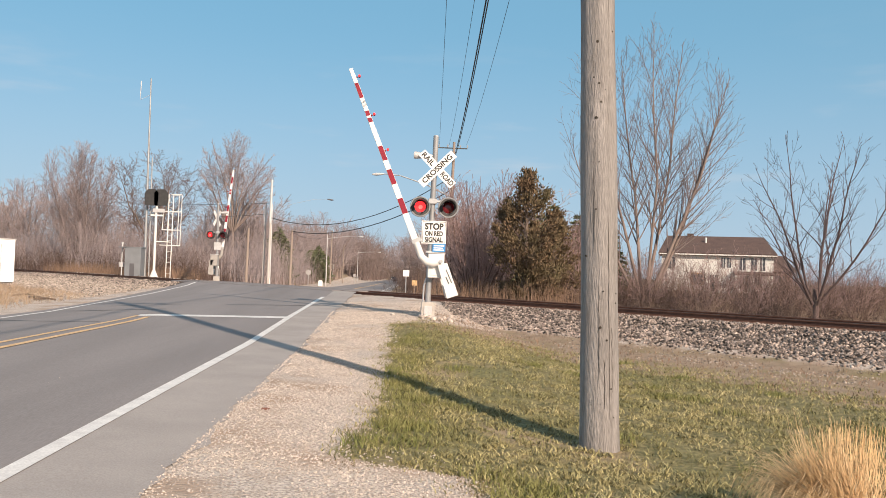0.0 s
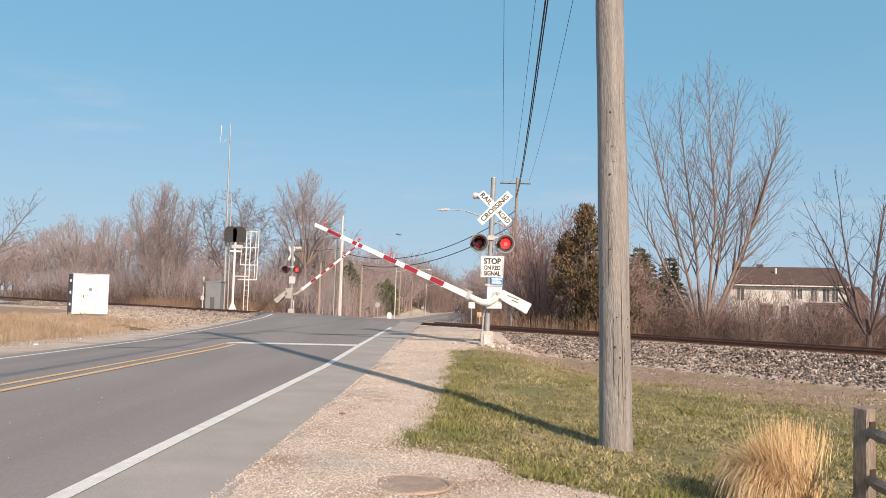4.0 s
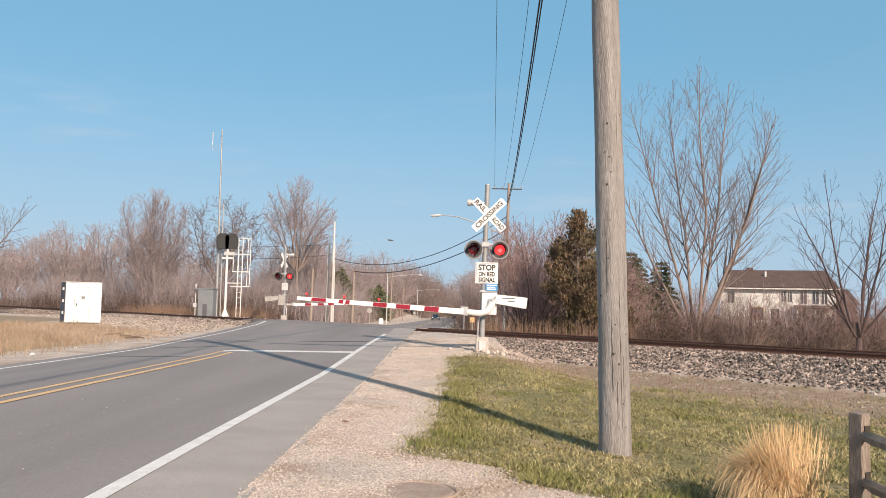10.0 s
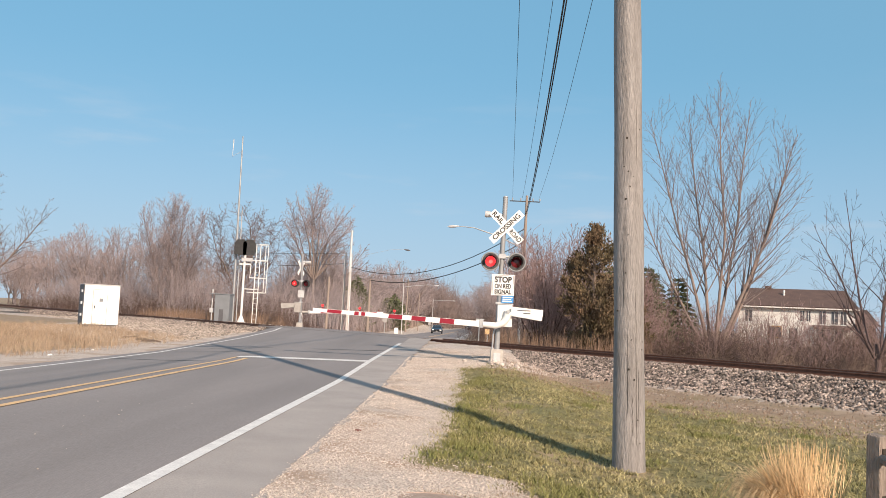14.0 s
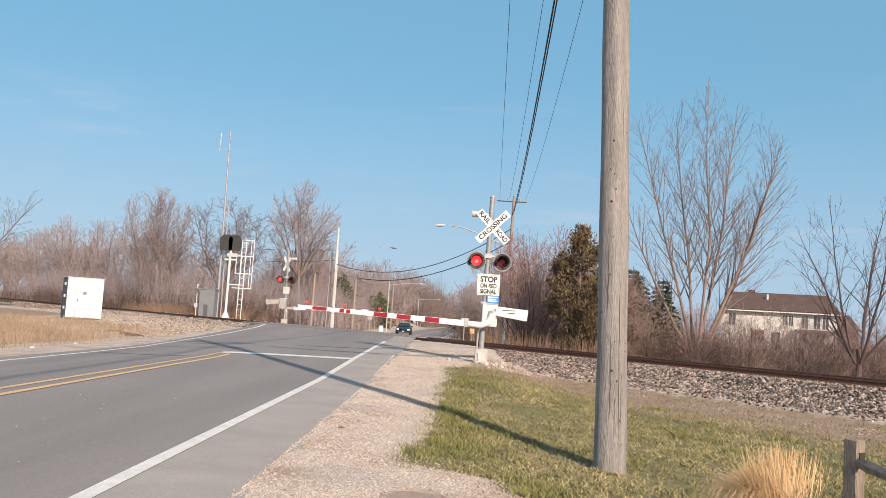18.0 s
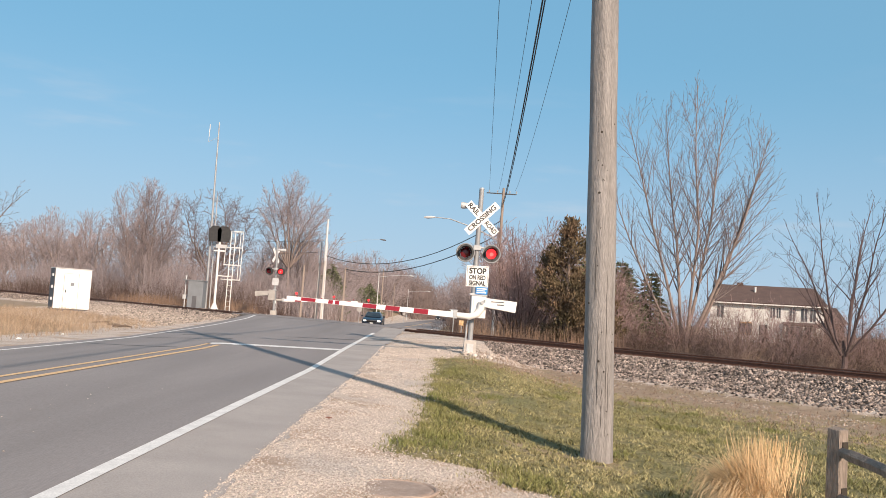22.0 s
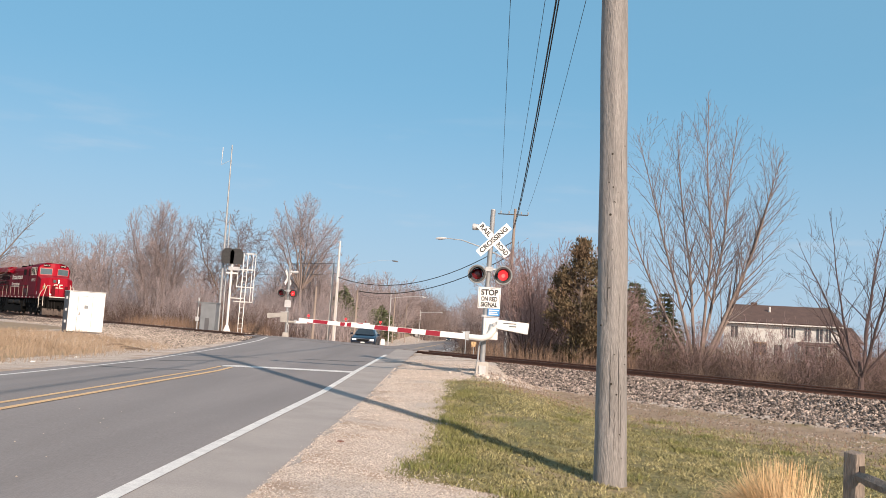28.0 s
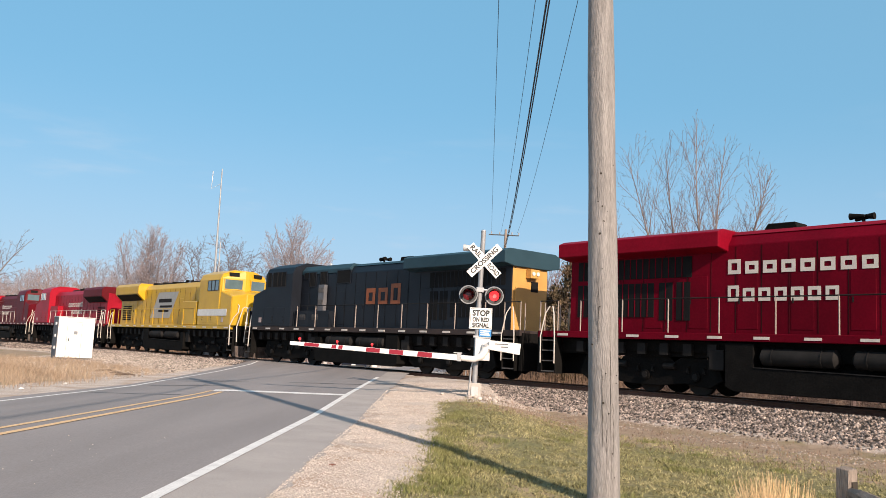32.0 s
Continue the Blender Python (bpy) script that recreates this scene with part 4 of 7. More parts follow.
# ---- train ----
# grime and the shade of the barely lit sides share this darker red
CP_GRIMY_SHADE = material("crimson hood paint darkened for grime and shade", (0.165, 0.0022, 0.013), (0.098, 0.002, 0.009), 0.45, 0.5, fine=0.2, bscale=14, spec=0.04)
# the pink is sun glare round the windscreen, put into the paint
CP_PINK = material("crimson trim with glare in the colour", (0.52, 0.22, 0.22), (0.45, 0.17, 0.18), 2, 0.45)
# this red is raised to carry the sunlight on the nose
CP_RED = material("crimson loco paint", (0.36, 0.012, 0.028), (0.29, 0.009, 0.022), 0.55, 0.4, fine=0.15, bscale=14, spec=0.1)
CP_DARK = material("weathered crimson paint", (0.12, 0.005, 0.010), (0.09, 0.004, 0.008), 1.2, 0.5, fine=0.2, bscale=14, spec=0.15)
NAVY = material("navy loco paint", (0.008, 0.0115, 0.0185), (0.005, 0.007, 0.012), 1.0, 0.5, fine=0.2, bscale=12, spec=0.25)
TEAL = material("blue roof paint", (0.028, 0.062, 0.082), (0.02, 0.047, 0.064), 1.0, 0.5, fine=0.2, spec=0.2)
GOLD = material("ochre end paint", (0.62, 0.34, 0.09), (0.5, 0.27, 0.07), 1.2, 0.5, fine=0.2)
LEMON = material("bright yellow loco paint", (0.60, 0.36, 0.008), (0.50, 0.295, 0.008), 1.0, 0.4, fine=0.12, coat=0.2)
CREAM = material("cream lettering paint", (0.68, 0.62, 0.55), (0.6, 0.54, 0.48), 3, 0.5, fine=0.2)
ORANGE = material("faded orange lettering", (0.30, 0.085, 0.025), (0.22, 0.06, 0.02), 4, 0.6, fine=0.3)
PALE = material("white patch paint", (0.72, 0.72, 0.70), (0.62, 0.62, 0.6), 3, 0.5)
UNDER = material("grimy black running gear", (0.006, 0.0058, 0.0056), (0.010, 0.0094, 0.0088), 3, 0.85, fine=0.5, bscale=18, bump=0.3, spec=0.08)
UNDER_PALE = material("dusty running gear", (0.020, 0.0185, 0.018), (0.011, 0.0103, 0.01), 3, 0.8, fine=0.4, spec=0.2)
SCREEN = material("dark screen for intakes and shade", (0.008, 0.008, 0.009), (0.014, 0.014, 0.014), 30, 0.8, spec=0.12)
CABGLASS = material("tinted cab glass", (0.10, 0.15, 0.165), (0.075, 0.115, 0.13), 2, 0.06, fine=0.1, coat=1.0)
STEEL_RIM = material("grimy wheel steel", (0.022, 0.020, 0.018), (0.015, 0.014, 0.013), 5, 0.7, spec=0.2)
# sunlit edges of darker handrail posts are painted as this pale tone
PALE_RAIL = material("handrail paint paled for sunlit edges", (0.40, 0.335, 0.29), (0.30, 0.24, 0.20), 6, 0.6)
DUST = material("dusty grey brown plough", (0.15, 0.12, 0.105), (0.07, 0.056, 0.05), 3, 0.9, fine=0.4, bscale=14, spec=0.2)
STEP_STEEL = material("worn dusty step steel", (0.13, 0.115, 0.105), (0.07, 0.062, 0.056), 6, 0.7, fine=0.4)
# roof red made brighter for the sun on the wing's top and end
CP_ROOF = material("crimson roof paint lifted for sunlight", (0.245, 0.004, 0.018), (0.18, 0.003, 0.013), 0.6, 0.45, fine=0.2, bscale=14, spec=0.05)
RUSTY_SILL = material("grimy rust brown sill", (0.040, 0.024, 0.02), (0.022, 0.015, 0.014), 2.5, 0.8, fine=0.4)
CP_DUSTY = material("dusty faded crimson paint", (0.085, 0.016, 0.018), (0.055, 0.010, 0.013), 1.5, 0.6, fine=0.3, bscale=14, spec=0.1)
PATCH_GREY = material("grey vinyl panel", (0.40, 0.40, 0.39), (0.33, 0.33, 0.32), 3, 0.5)
LABEL = material("weathered label", (0.45, 0.36, 0.35), (0.38, 0.30, 0.29), 6, 0.6)
HEADLIGHT = material("lit headlamp", (0.9, 0.88, 0.8), glow=(1.0, 0.93, 0.8, 1.2))
CHROME_LENS = material("clear lamp lens", (0.75, 0.74, 0.70), (0.65, 0.64, 0.6), 6, 0.15, coat=1.0)

WHEELSETS = []
wheel_b = Build()
for y in (-0.79, 0.66):
    wheel_b.tube([(0, y, 0), (0, y + 0.02, 0), (0, y + 0.13, 0)], [0.50, 0.53, 0.53], 24)
wheel_b.rod((0, -0.8, 0), (0, 0.8, 0), 0.09, n=10)
wheel_mesh = wheel_b.mesh("wheelset")
spoke_mesh = Build().box(-0.34, 0.34, -0.822, -0.8, -0.05, 0.05).mesh("hub_plate")


def wheelset(parent, x):
    ob = part("wheelset", wheel_mesh, STEEL_RIM, parent, "steel wheels on an axle", at=pose(x, 0, 0.53))
    part("hub_plate", spoke_mesh, UNDER_PALE, ob)
    WHEELSETS.append((ob, x))


def truck(parent, x):
    """A three-axle bogie: side frames, axle boxes, springs, brake cylinders."""
    t = part("bogie", Build().box(x - 2.3, x + 2.3, -0.6, 0.6, 0.5, 0.9), UNDER, parent, "black three-axle bogie", bevel=0.03)
    for y in (-1.05, 0.93):
        side = [(x - 2.75, 0.5), (x - 2.5, 1.12), (x - 1.3, 1.15), (x - 1.05, 0.98), (x - 0.8, 1.18), (x + 0.8, 1.18), (x + 1.05, 0.98), (x + 1.3, 1.15), (x + 2.5, 1.12), (x + 2.75, 0.5), (x + 2.3, 0.24), (x + 1.45, 0.34), (x + 0.5, 0.24), (x - 0.5, 0.24), (x - 1.45, 0.34), (x - 2.3, 0.24)]
        part("side_frame", Build().prism(side, y, y + 0.12, "y"), UNDER, t, bevel=0.015)
    for k in (-1.85, 0, 1.85):
        part("axle_box", Build().rod((x + k, -1.12, 0.56), (x + k, -0.9, 0.56), 0.17, n=12), UNDER, t, bevel=0.02)
        part("axle_cap", Build().rod((x + k, -1.15, 0.56), (x + k, -1.12, 0.56), 0.1, n=10), UNDER_PALE, t, "dusty axle cap")
        for dx in (-0.28, 0.28):
            part("spring", Build().tube([(x + k + dx + 0.05 * math.cos(2 * i), -1.09 + 0.05 * math.sin(2 * i), 0.66 + 0.012 * i) for i in range(20)], 0.014, 4), UNDER_PALE, t)
    for k in (-0.92, 0.92):
        part("brake_cylinder", Build().rod((x + k - 0.2, -1.1, 0.86), (x + k + 0.2, -1.1, 0.86), 0.1, n=10), UNDER_PALE, t, "dusty brake cylinder")


def blocks(parent, words, x, z, height, width, mat, thick=0.006, y=-1.0):
    """Lettering given as plain hollow blocks, one for each letter, on the near side."""
    step_x = width / words
    for i in range(words):
        h = height if i == 0 else height * 0.82
        a = x + i * step_x
        w, t = step_x * 0.74, min(0.2, step_x * 0.2)
        part("letter_block", Build().box(a, a + t, y - thick, y, z, z + h).box(a + w - t, a + w, y - thick, y, z, z + h).box(a + t, a + w - t, y - thick, y, z + h - t, z + h).box(a + t, a + w - t, y - thick, y, z, z + t), mat, parent)


def handrail(parent, xs, z0, z1, y, mat, top=True):
    for x in xs:
        part("handrail_post", Build().rod((x, y, z0), (x, y, z1), 0.022, n=6), mat, parent)
    if top:
        part("handrail", Build().rod((xs[0], y, z1), (xs[-1], y, z1), 0.02, n=6), UNDER_PALE if mat is PALE_RAIL else mat, parent)


def stairs(parent, x, mat, rail, grabs=True):
    """Corner steps below the end platform."""
    for i in range(4):
        part("step", Build().box(x - 0.3, x + 0.3, -1.52, -1.2, 0.45 + 0.36 * i, 0.49 + 0.36 * i), STEP_STEEL, parent, "worn step tread")
    for dx in (-0.33, 0.33):
        part("step_side", Build().box(x + dx - 0.02, x + dx + 0.02, -1.52, -1.15, 0.4, 1.8), mat, parent)
        if grabs:
            part("grab_rail", Build().tube([(x + dx, -1.56, 0.75), (x + dx, -1.58, 1.7), (x + dx * 0.6, -1.5, 2.5), (x + dx * 0.2, -1.42, 2.75)], 0.022, 6), rail, parent, "pale grab rail")


def locomotive(label, kind, hood_mat, roof_mat, end_mat, sill_mat, rail_mat, nose_mat=None, L=22.6, porch=0.0):
    """A six-axle diesel. Its nose is at x = 0 and its tail at -L; z is counted from the rail."""
    g = thing("locomotive", label, "locomotive", group="locomotives of the train")
    nose_mat = nose_mat or hood_mat
    D = 1.88
    sill = part("underframe", Build().box(-L + 0.3, -1.1, -1.5, 1.5, D - 0.22, D), sill_mat, g, "side sill and walkway", bevel=0.01)
    part("frame", Build().box(-L + 0.4, -0.4, -1.1, 1.1, 1.15, D - 0.22), UNDER, g)
    for i in range(14):
        x = -1.5 - i * (L - 3) / 13
        part("reflector", Build().box(x - 0.24, x + 0.24, -1.512, -1.501, D - 0.16, D - 0.08), CREAM, sill, "pale reflective strip")
    hood_end = -L + 1.35
    cab0, cab1 = (-2.4, -5.3) if kind == "GE" else (-2.6, -5.5)
    H = 4.68 if kind == "GE" else 4.5
    hood = part("hood", Build().prism([(-0.98, D), (-0.98, H - 0.15), (-0.75, H + 0.18), (0.75, H + 0.18), (0.98, H - 0.15), (0.98, D)], hood_end, cab1 - 0.02), hood_mat, g, "long engine hood", bevel=0.02)
    # doors and seams of the hood
    x = cab1 - 0.9
    k = 0
    while x > hood_end + 1.0:
        part("panel_seam", Build().box(x - 0.006, x + 0.006, -0.988, -0.976, D + 0.05, H - 0.2), UNDER, hood)
        if k % 2 == 0:
            part("door_panel", Build().box(x + 0.06, x + 0.72, -0.99, -0.975, D + 0.15, D + 1.75), hood_mat, hood, bevel=0.008)
            part("latch", Build().box(x + 0.1, x + 0.14, -1.0, -0.988, D + 0.9, D + 1.05), UNDER_PALE, hood)
        x -= 0.83
        k += 1
    # nose and cab
    plan = [(-0.35, -0.85), (-0.35, 0.85), (-1.0, 1.5), (cab0, 1.5), (cab0, -1.5), (-1.0, -1.5)]
    tops = (1.86, 1.86, 1.7, 2.05, 2.05, 1.7)
    ring = [(a, c, D) for a, c in plan] + [(a - 0.05, c * 0.97, D + h) for (a, c), h in zip(plan, tops)] + [(cab0 + 0.3, 0.9, D + 2.14), (cab0 + 0.3, -0.9, D + 2.14)]
    part("nose", Build().add(ring, [(0, 1, 2, 3, 4, 5), (0, 6, 7, 1), (1, 7, 8, 2), (2, 8, 9, 3), (5, 11, 6, 0), (4, 10, 11, 5), (3, 9, 10, 4), (6, 13, 12, 7), (7, 12, 8), (8, 12, 9), (6, 11, 13), (11, 10, 13), (9, 12, 13, 10)]), nose_mat, g, "sloped nose with angled sides", bevel=0.04)
    cab = part("cab", Build().prism([(-1.52, D), (-1.52, D + 2.75), (-1.36, D + 3.1), (-0.7, D + 3.36), (0.7, D + 3.36), (1.36, D + 3.1), (1.52, D + 2.75), (1.52, D)], cab1, cab0), hood_mat, g, "driver's cab", bevel=0.03)
    wedge = [(cab0 - 0.1, -1.47), (cab0 + 0.1, -1.47), (cab0 + 0.45, -0.1), (cab0 + 0.45, 0.1), (cab0 + 0.1, 1.47), (cab0 - 0.1, 1.47)]
    ring = [(a, c, D + 1.5) for a, c in wedge] + [(a - 0.06, c * 0.97, D + 2.86) for a, c in wedge] + [(a - 0.12, c * 0.8, D + (3.12 if abs(c) > 1 else 3.35)) for a, c in wedge]
    sides = [(6 * k + i, 6 * k + (i + 1) % 6, 6 * k + 6 + (i + 1) % 6, 6 * k + 6 + i) for k in (0, 1) for i in range(6)]
    part("cab_front", Build().add(ring, sides + [(5, 4, 3, 2, 1, 0), (12, 13, 14, 15, 16, 17)]), nose_mat, cab, "angled cab front", bevel=0.02)
    for sy in (-1, 1):
        m = pose(cab0 + 0.25, sy * 0.785, D, 0, 0, 75.8 if sy < 0 else 104.2)
        part("windscreen", Build().box(-0.52, 0.52, -0.035, 0.0, 2.2, 2.76, m), CABGLASS, cab, "tinted windscreen")
        # trim added in pink to show the glare
        part("windscreen_trim", Build().box(-0.58, 0.58, -0.03, 0.0, 2.76, 2.81, m).box(-0.56, 0.56, -0.03, 0.0, 2.15, 2.2, m).box(-0.56, -0.52, -0.03, 0.0, 2.2, 2.76, m).box(0.52, 0.56, -0.03, 0.0, 2.2, 2.76, m), CP_PINK if nose_mat is CP_RED else nose_mat, cab)
        part("number_board", Build().box(-0.28, 0.32, 0.0, 0.16, 2.97, 3.19, m), SCREEN, cab, "black number board")
        if nose_mat is CP_RED and hood_mat is CP_GRIMY_SHADE:
            lettering("board_number", "8953", 0.17, CREAM, cab, m @ pose(0.02, -0.003, 3.08, 90, 0, 0), "pale number", 0.5, 0.008)
    panes = ((0.63, 0.29), (1.29, 0.86), (1.70, 1.36), (2.16, 1.80)) if kind == "GE" else ((0.66, 0.22), (1.16, 0.74), (1.66, 1.24))
    top, bottom = (D + 2.84, D + 2.12) if kind == "GE" else (D + 2.68, D + 2.1)
    for a, c in [(cab0 - a, cab0 - c) for a, c in panes]:
        win = part("side_window", Build().box(a, c, -1.528, -1.51, bottom, top), CABGLASS if kind != "GE" else SCREEN, cab, "cab side window")
        part("window_frame", Build().box(a - 0.03, c + 0.03, -1.535, -1.523, top, top + 0.03).box(a - 0.03, c + 0.03, -1.535, -1.523, bottom - 0.03, bottom).box(a - 0.03, a, -1.54, -1.523, bottom, top).box(c, c + 0.03, -1.54, -1.523, bottom, top), CREAM if nose_mat is CP_RED else UNDER_PALE, win)
    # overlaid in hood paint, which paints the lead nose's side in shade
    for sy in (-1, 1):
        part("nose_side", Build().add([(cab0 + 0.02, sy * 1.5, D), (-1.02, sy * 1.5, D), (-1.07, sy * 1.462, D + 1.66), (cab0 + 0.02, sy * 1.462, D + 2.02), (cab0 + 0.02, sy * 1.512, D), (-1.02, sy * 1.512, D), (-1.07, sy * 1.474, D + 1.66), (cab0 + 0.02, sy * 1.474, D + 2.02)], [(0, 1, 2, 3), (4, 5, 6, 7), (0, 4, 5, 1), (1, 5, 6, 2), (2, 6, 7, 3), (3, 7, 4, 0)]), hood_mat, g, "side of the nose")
    part("side_label", Build().box(-2.18, -1.9, -1.525, -1.508, D + 0.2, D + 0.46), LABEL, g, "small pale label")
    for a in (cab0 - 1.05, cab0 - 2.25):
        door = part("cab_locker", Build().box(a, a + 0.85, -1.532, -1.518, D + 0.14, D + 1.0), hood_mat, cab, "locker door below the cab", bevel=0.008)
        for z in (0.3, 0.3 + 0.16):
            part("latch", Build().box(a + 0.04, a + 0.12, -1.545, -1.532, D + z, D + z + 0.05), UNDER_PALE, door)
    for z in (1.42, 1.62):
        part("headlight", Build().rod((-0.45, 0, D + z), (-0.345, 0, D + z), 0.08, n=12), HEADLIGHT, g, "lit headlight")
    part("headlight_plate", Build().box(-0.45, -0.37, -0.12, 0.12, D + 1.3, D + 1.74), SCREEN, g, bevel=0.02)
    for y in (-1.15, 1.15):
        part("end_plate", Build().box(-0.3 + porch, -0.26 + porch, y - 0.1, y + 0.1, D, D + 0.85), CP_DARK if hood_mat is CP_GRIMY_SHADE else hood_mat, g, "red plate of the end railing")
    for y in (-0.85, 0.85):
        part("ditch_light", Build().rod((-0.22 + porch, y, D + 0.2), (-0.19 + porch, y, D + 0.2), 0.08, n=14), HEADLIGHT, g, "lit ditch light")
    # tail
    part("hood_end", Build().box(hood_end - 0.02, hood_end + 0.01, -0.95, 0.95, D, H - 0.2), end_mat, g, "end of the hood", bevel=0.005)
    if kind == "GE":
        part("end_door", Build().box(hood_end - 0.05, hood_end - 0.01, -0.8, -0.2, D + 0.05, D + 1.7), end_mat, g, bevel=0.01)
        lightbox = part("end_light_box", Build().box(hood_end - 0.3, hood_end - 0.02, -0.25, 0.25, H - 0.75, H - 0.4), end_mat, g, "box of the end lights", bevel=0.02)
        for y in (-0.12, 0.12):
            part("end_light", Build().rod((hood_end - 0.33, y, H - 0.57), (hood_end - 0.3, y, H - 0.57), 0.08, n=12), CHROME_LENS, lightbox, "clear lens")
        part("end_vent", Build().box(hood_end - 0.06, hood_end - 0.02, 0.05, 0.4, H - 1.25, H - 0.85), SCREEN, g, "dark vent")
        w0, w1 = hood_end - 0.15, hood_end + 6.2
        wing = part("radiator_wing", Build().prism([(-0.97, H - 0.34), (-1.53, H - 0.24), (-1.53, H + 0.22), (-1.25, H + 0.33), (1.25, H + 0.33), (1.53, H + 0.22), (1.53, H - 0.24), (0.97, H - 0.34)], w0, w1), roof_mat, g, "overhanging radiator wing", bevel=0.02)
        # besides intakes, these panels paint the shade under the wing
        for a, wide, low in ((w0 + 0.5, 1.5, 0.5), (w0 + 2.2, 1.5, 0.5), (w0 + 3.9, 0.5, 0.4), (w0 + 4.55, 0.5, 0.4), (w0 + 0.5, 4.6, 1.75)):
            screen = part("intake", Build().box(a, a + wide, -1.0, -0.985, D + low, D + 1.6 if low < 1 else H - 0.4), SCREEN, hood, "dark screen for intakes and shade")
            for k in range(1, int(wide / 0.25)):
                part("grille_bar", Build().box(a + k * 0.25 - 0.012, a + k * 0.25 + 0.012, -1.012, -1.0, D + low, D + 1.6 if low < 1 else H - 0.4), hood_mat, screen)
        part("roof", Build().prism([(-0.8, H + 0.17), (-0.6, H + 0.3), (0.6, H + 0.3), (0.8, H + 0.17)], w1, cab1 - 1.5), roof_mat, g, bevel=0.01)
        part("cabinet_roof", Build().prism([(-0.99, H - 0.1), (-0.99, H + 0.1), (-0.78, H + 0.34), (0.78, H + 0.34), (0.99, H + 0.1), (0.99, H - 0.1)], cab1 - 4.5, cab1 - 0.03), roof_mat, g, "raised roof behind the cab", bevel=0.02)
        for a, wide, z0, z1 in ((cab1 - 0.75, 0.42, H - 0.3, H - 0.02), (cab1 - 1.45, 0.62, H - 0.72, H - 0.02), (cab1 - 2.5, 0.62, H - 0.72, H - 0.02), (cab1 - 4.6, 1.15, H - 0.62, H - 0.02)):
            vent = part("vent", Build().box(a, a + wide, -1.012, -0.985, z0, z1), SCREEN, hood, "dark vent")
            part("vent_frame", Build().box(a - 0.03, a + wide + 0.03, -1.02, -0.985, z1, z1 + 0.03).box(a - 0.03, a + wide + 0.03, -1.02, -0.985, z0 - 0.03, z0).box(a - 0.03, a, -1.02, -0.985, z0, z1).box(a + wide, a + wide + 0.03, -1.02, -0.985, z0, z1), hood_mat, vent)
            if wide == 0.62:
                for k in range(1, 5):
                    part("vent_bar", Build().box(a + k * 0.124 - 0.01, a + k * 0.124 + 0.01, -1.018, -1.0, z0, z1), UNDER_PALE, vent)
        duct = part("blower_housing", Build().box(cab1 - 3.3, cab1 - 0.03, -1.28, -0.97, D, D + 0.82), CP_DUSTY if hood_mat is CP_GRIMY_SHADE else hood_mat, g, "dusty housing behind the cab", bevel=0.02)
        for a in (cab1 - 1.1, cab1 - 2.3):
            for k in range(5):
                part("louvre", Build().box(a, a + 0.55, -1.3, -1.275, D + 0.38 + 0.06 * k, D + 0.41 + 0.06 * k), STEP_STEEL, duct, "pale louvre slat")
    else:
        w0, w1 = hood_end - 0.02, hood_end + 4.6
        part("radiator_wing", Build().prism([(-1.0, H - 0.9), (-1.5, H - 0.45), (-1.5, H + 0.1), (-1.3, H + 0.3), (1.3, H + 0.3), (1.5, H + 0.1), (1.5, H - 0.45), (1.0, H - 0.9)], w0, w1), roof_mat, g, "flared radiator housing", bevel=0.02)
        part("radiator_screen", Build().prism([(-1.47, H - 0.49), (-1.04, H - 0.877), (-1.06, H - 0.905), (-1.49, H - 0.515)], w0 + 0.3, w1 - 0.3), SCREEN, g, "dark radiator screen")
        part("blower_duct", Build().box(cab1 - 2.6, cab1 - 0.4, -1.45, -0.95, D, D + 1.5), hood_mat, g, bevel=0.04)
        for a in (w1 + 0.5, w1 + 2.2, w1 + 3.9):
            part("roof_fan", Build().rod((a, 0, H + 0.15), (a, 0, H + 0.36), 0.6, n=18), UNDER_PALE, g)
        for a in range(8):
            part("louvre", Build().box(w0 + 0.5, w0 + 2.2, -1.0, -0.985, D + 0.3 + 0.14 * a, D + 0.38 + 0.14 * a), SCREEN, hood)
    for a in (-9.0, -11.5):
        part("roof_hatch", Build().box(a - 0.5, a + 0.5, -0.4, 0.4, H + 0.15, H + 0.34), UNDER_PALE, g, bevel=0.02)
    hx, hz = (-11.2, H + 0.3) if kind == "GE" else (-10.4, H + 0.15)
    horn = part("horn", Build().rod((hx, 0, hz), (hx, 0, hz + 0.22), 0.05, n=6), UNDER, g, "black air horn")
    for dx, dy in ((-0.3, -0.16), (0.3, 0.0), (-0.28, 0.16)):
        part("trumpet", Build().rod((hx - 0.3 * dx, dy, hz + 0.24), (hx + dx, dy, hz + 0.24), 0.04, 0.1, 10), UNDER, horn)
    if kind == "GE":
        part("exhaust_stack", Build().prism([(-14.0, H + 0.28), (-12.9, H + 0.28), (-13.0, H + 0.52), (-13.85, H + 0.52)], -0.35, 0.35, "y"), UNDER, g, "black exhaust stack", bevel=0.02)
    # walkway rails
    n = 9
    handrail(g, [cab1 - 0.6 + (hood_end + 0.9 - cab1 + 0.6) * i / (n - 1) for i in range(n)], D, D + 1.05, -1.46, rail_mat)
    handrail(g, [-L + 0.35, -L + 1.2], D, D + 1.05, -1.44, rail_mat)
    for y in (-1.2, -0.4, 0.4, 1.2):
        part("end_rail", Build().rod((-L + 0.35, y, D), (-L + 0.35, y, D + 1.0), 0.022, n=6), rail_mat, g)
    stairs(g, -0.85 + porch, UNDER, CREAM, False)
    stairs(g, -L + 0.85, UNDER, CREAM)
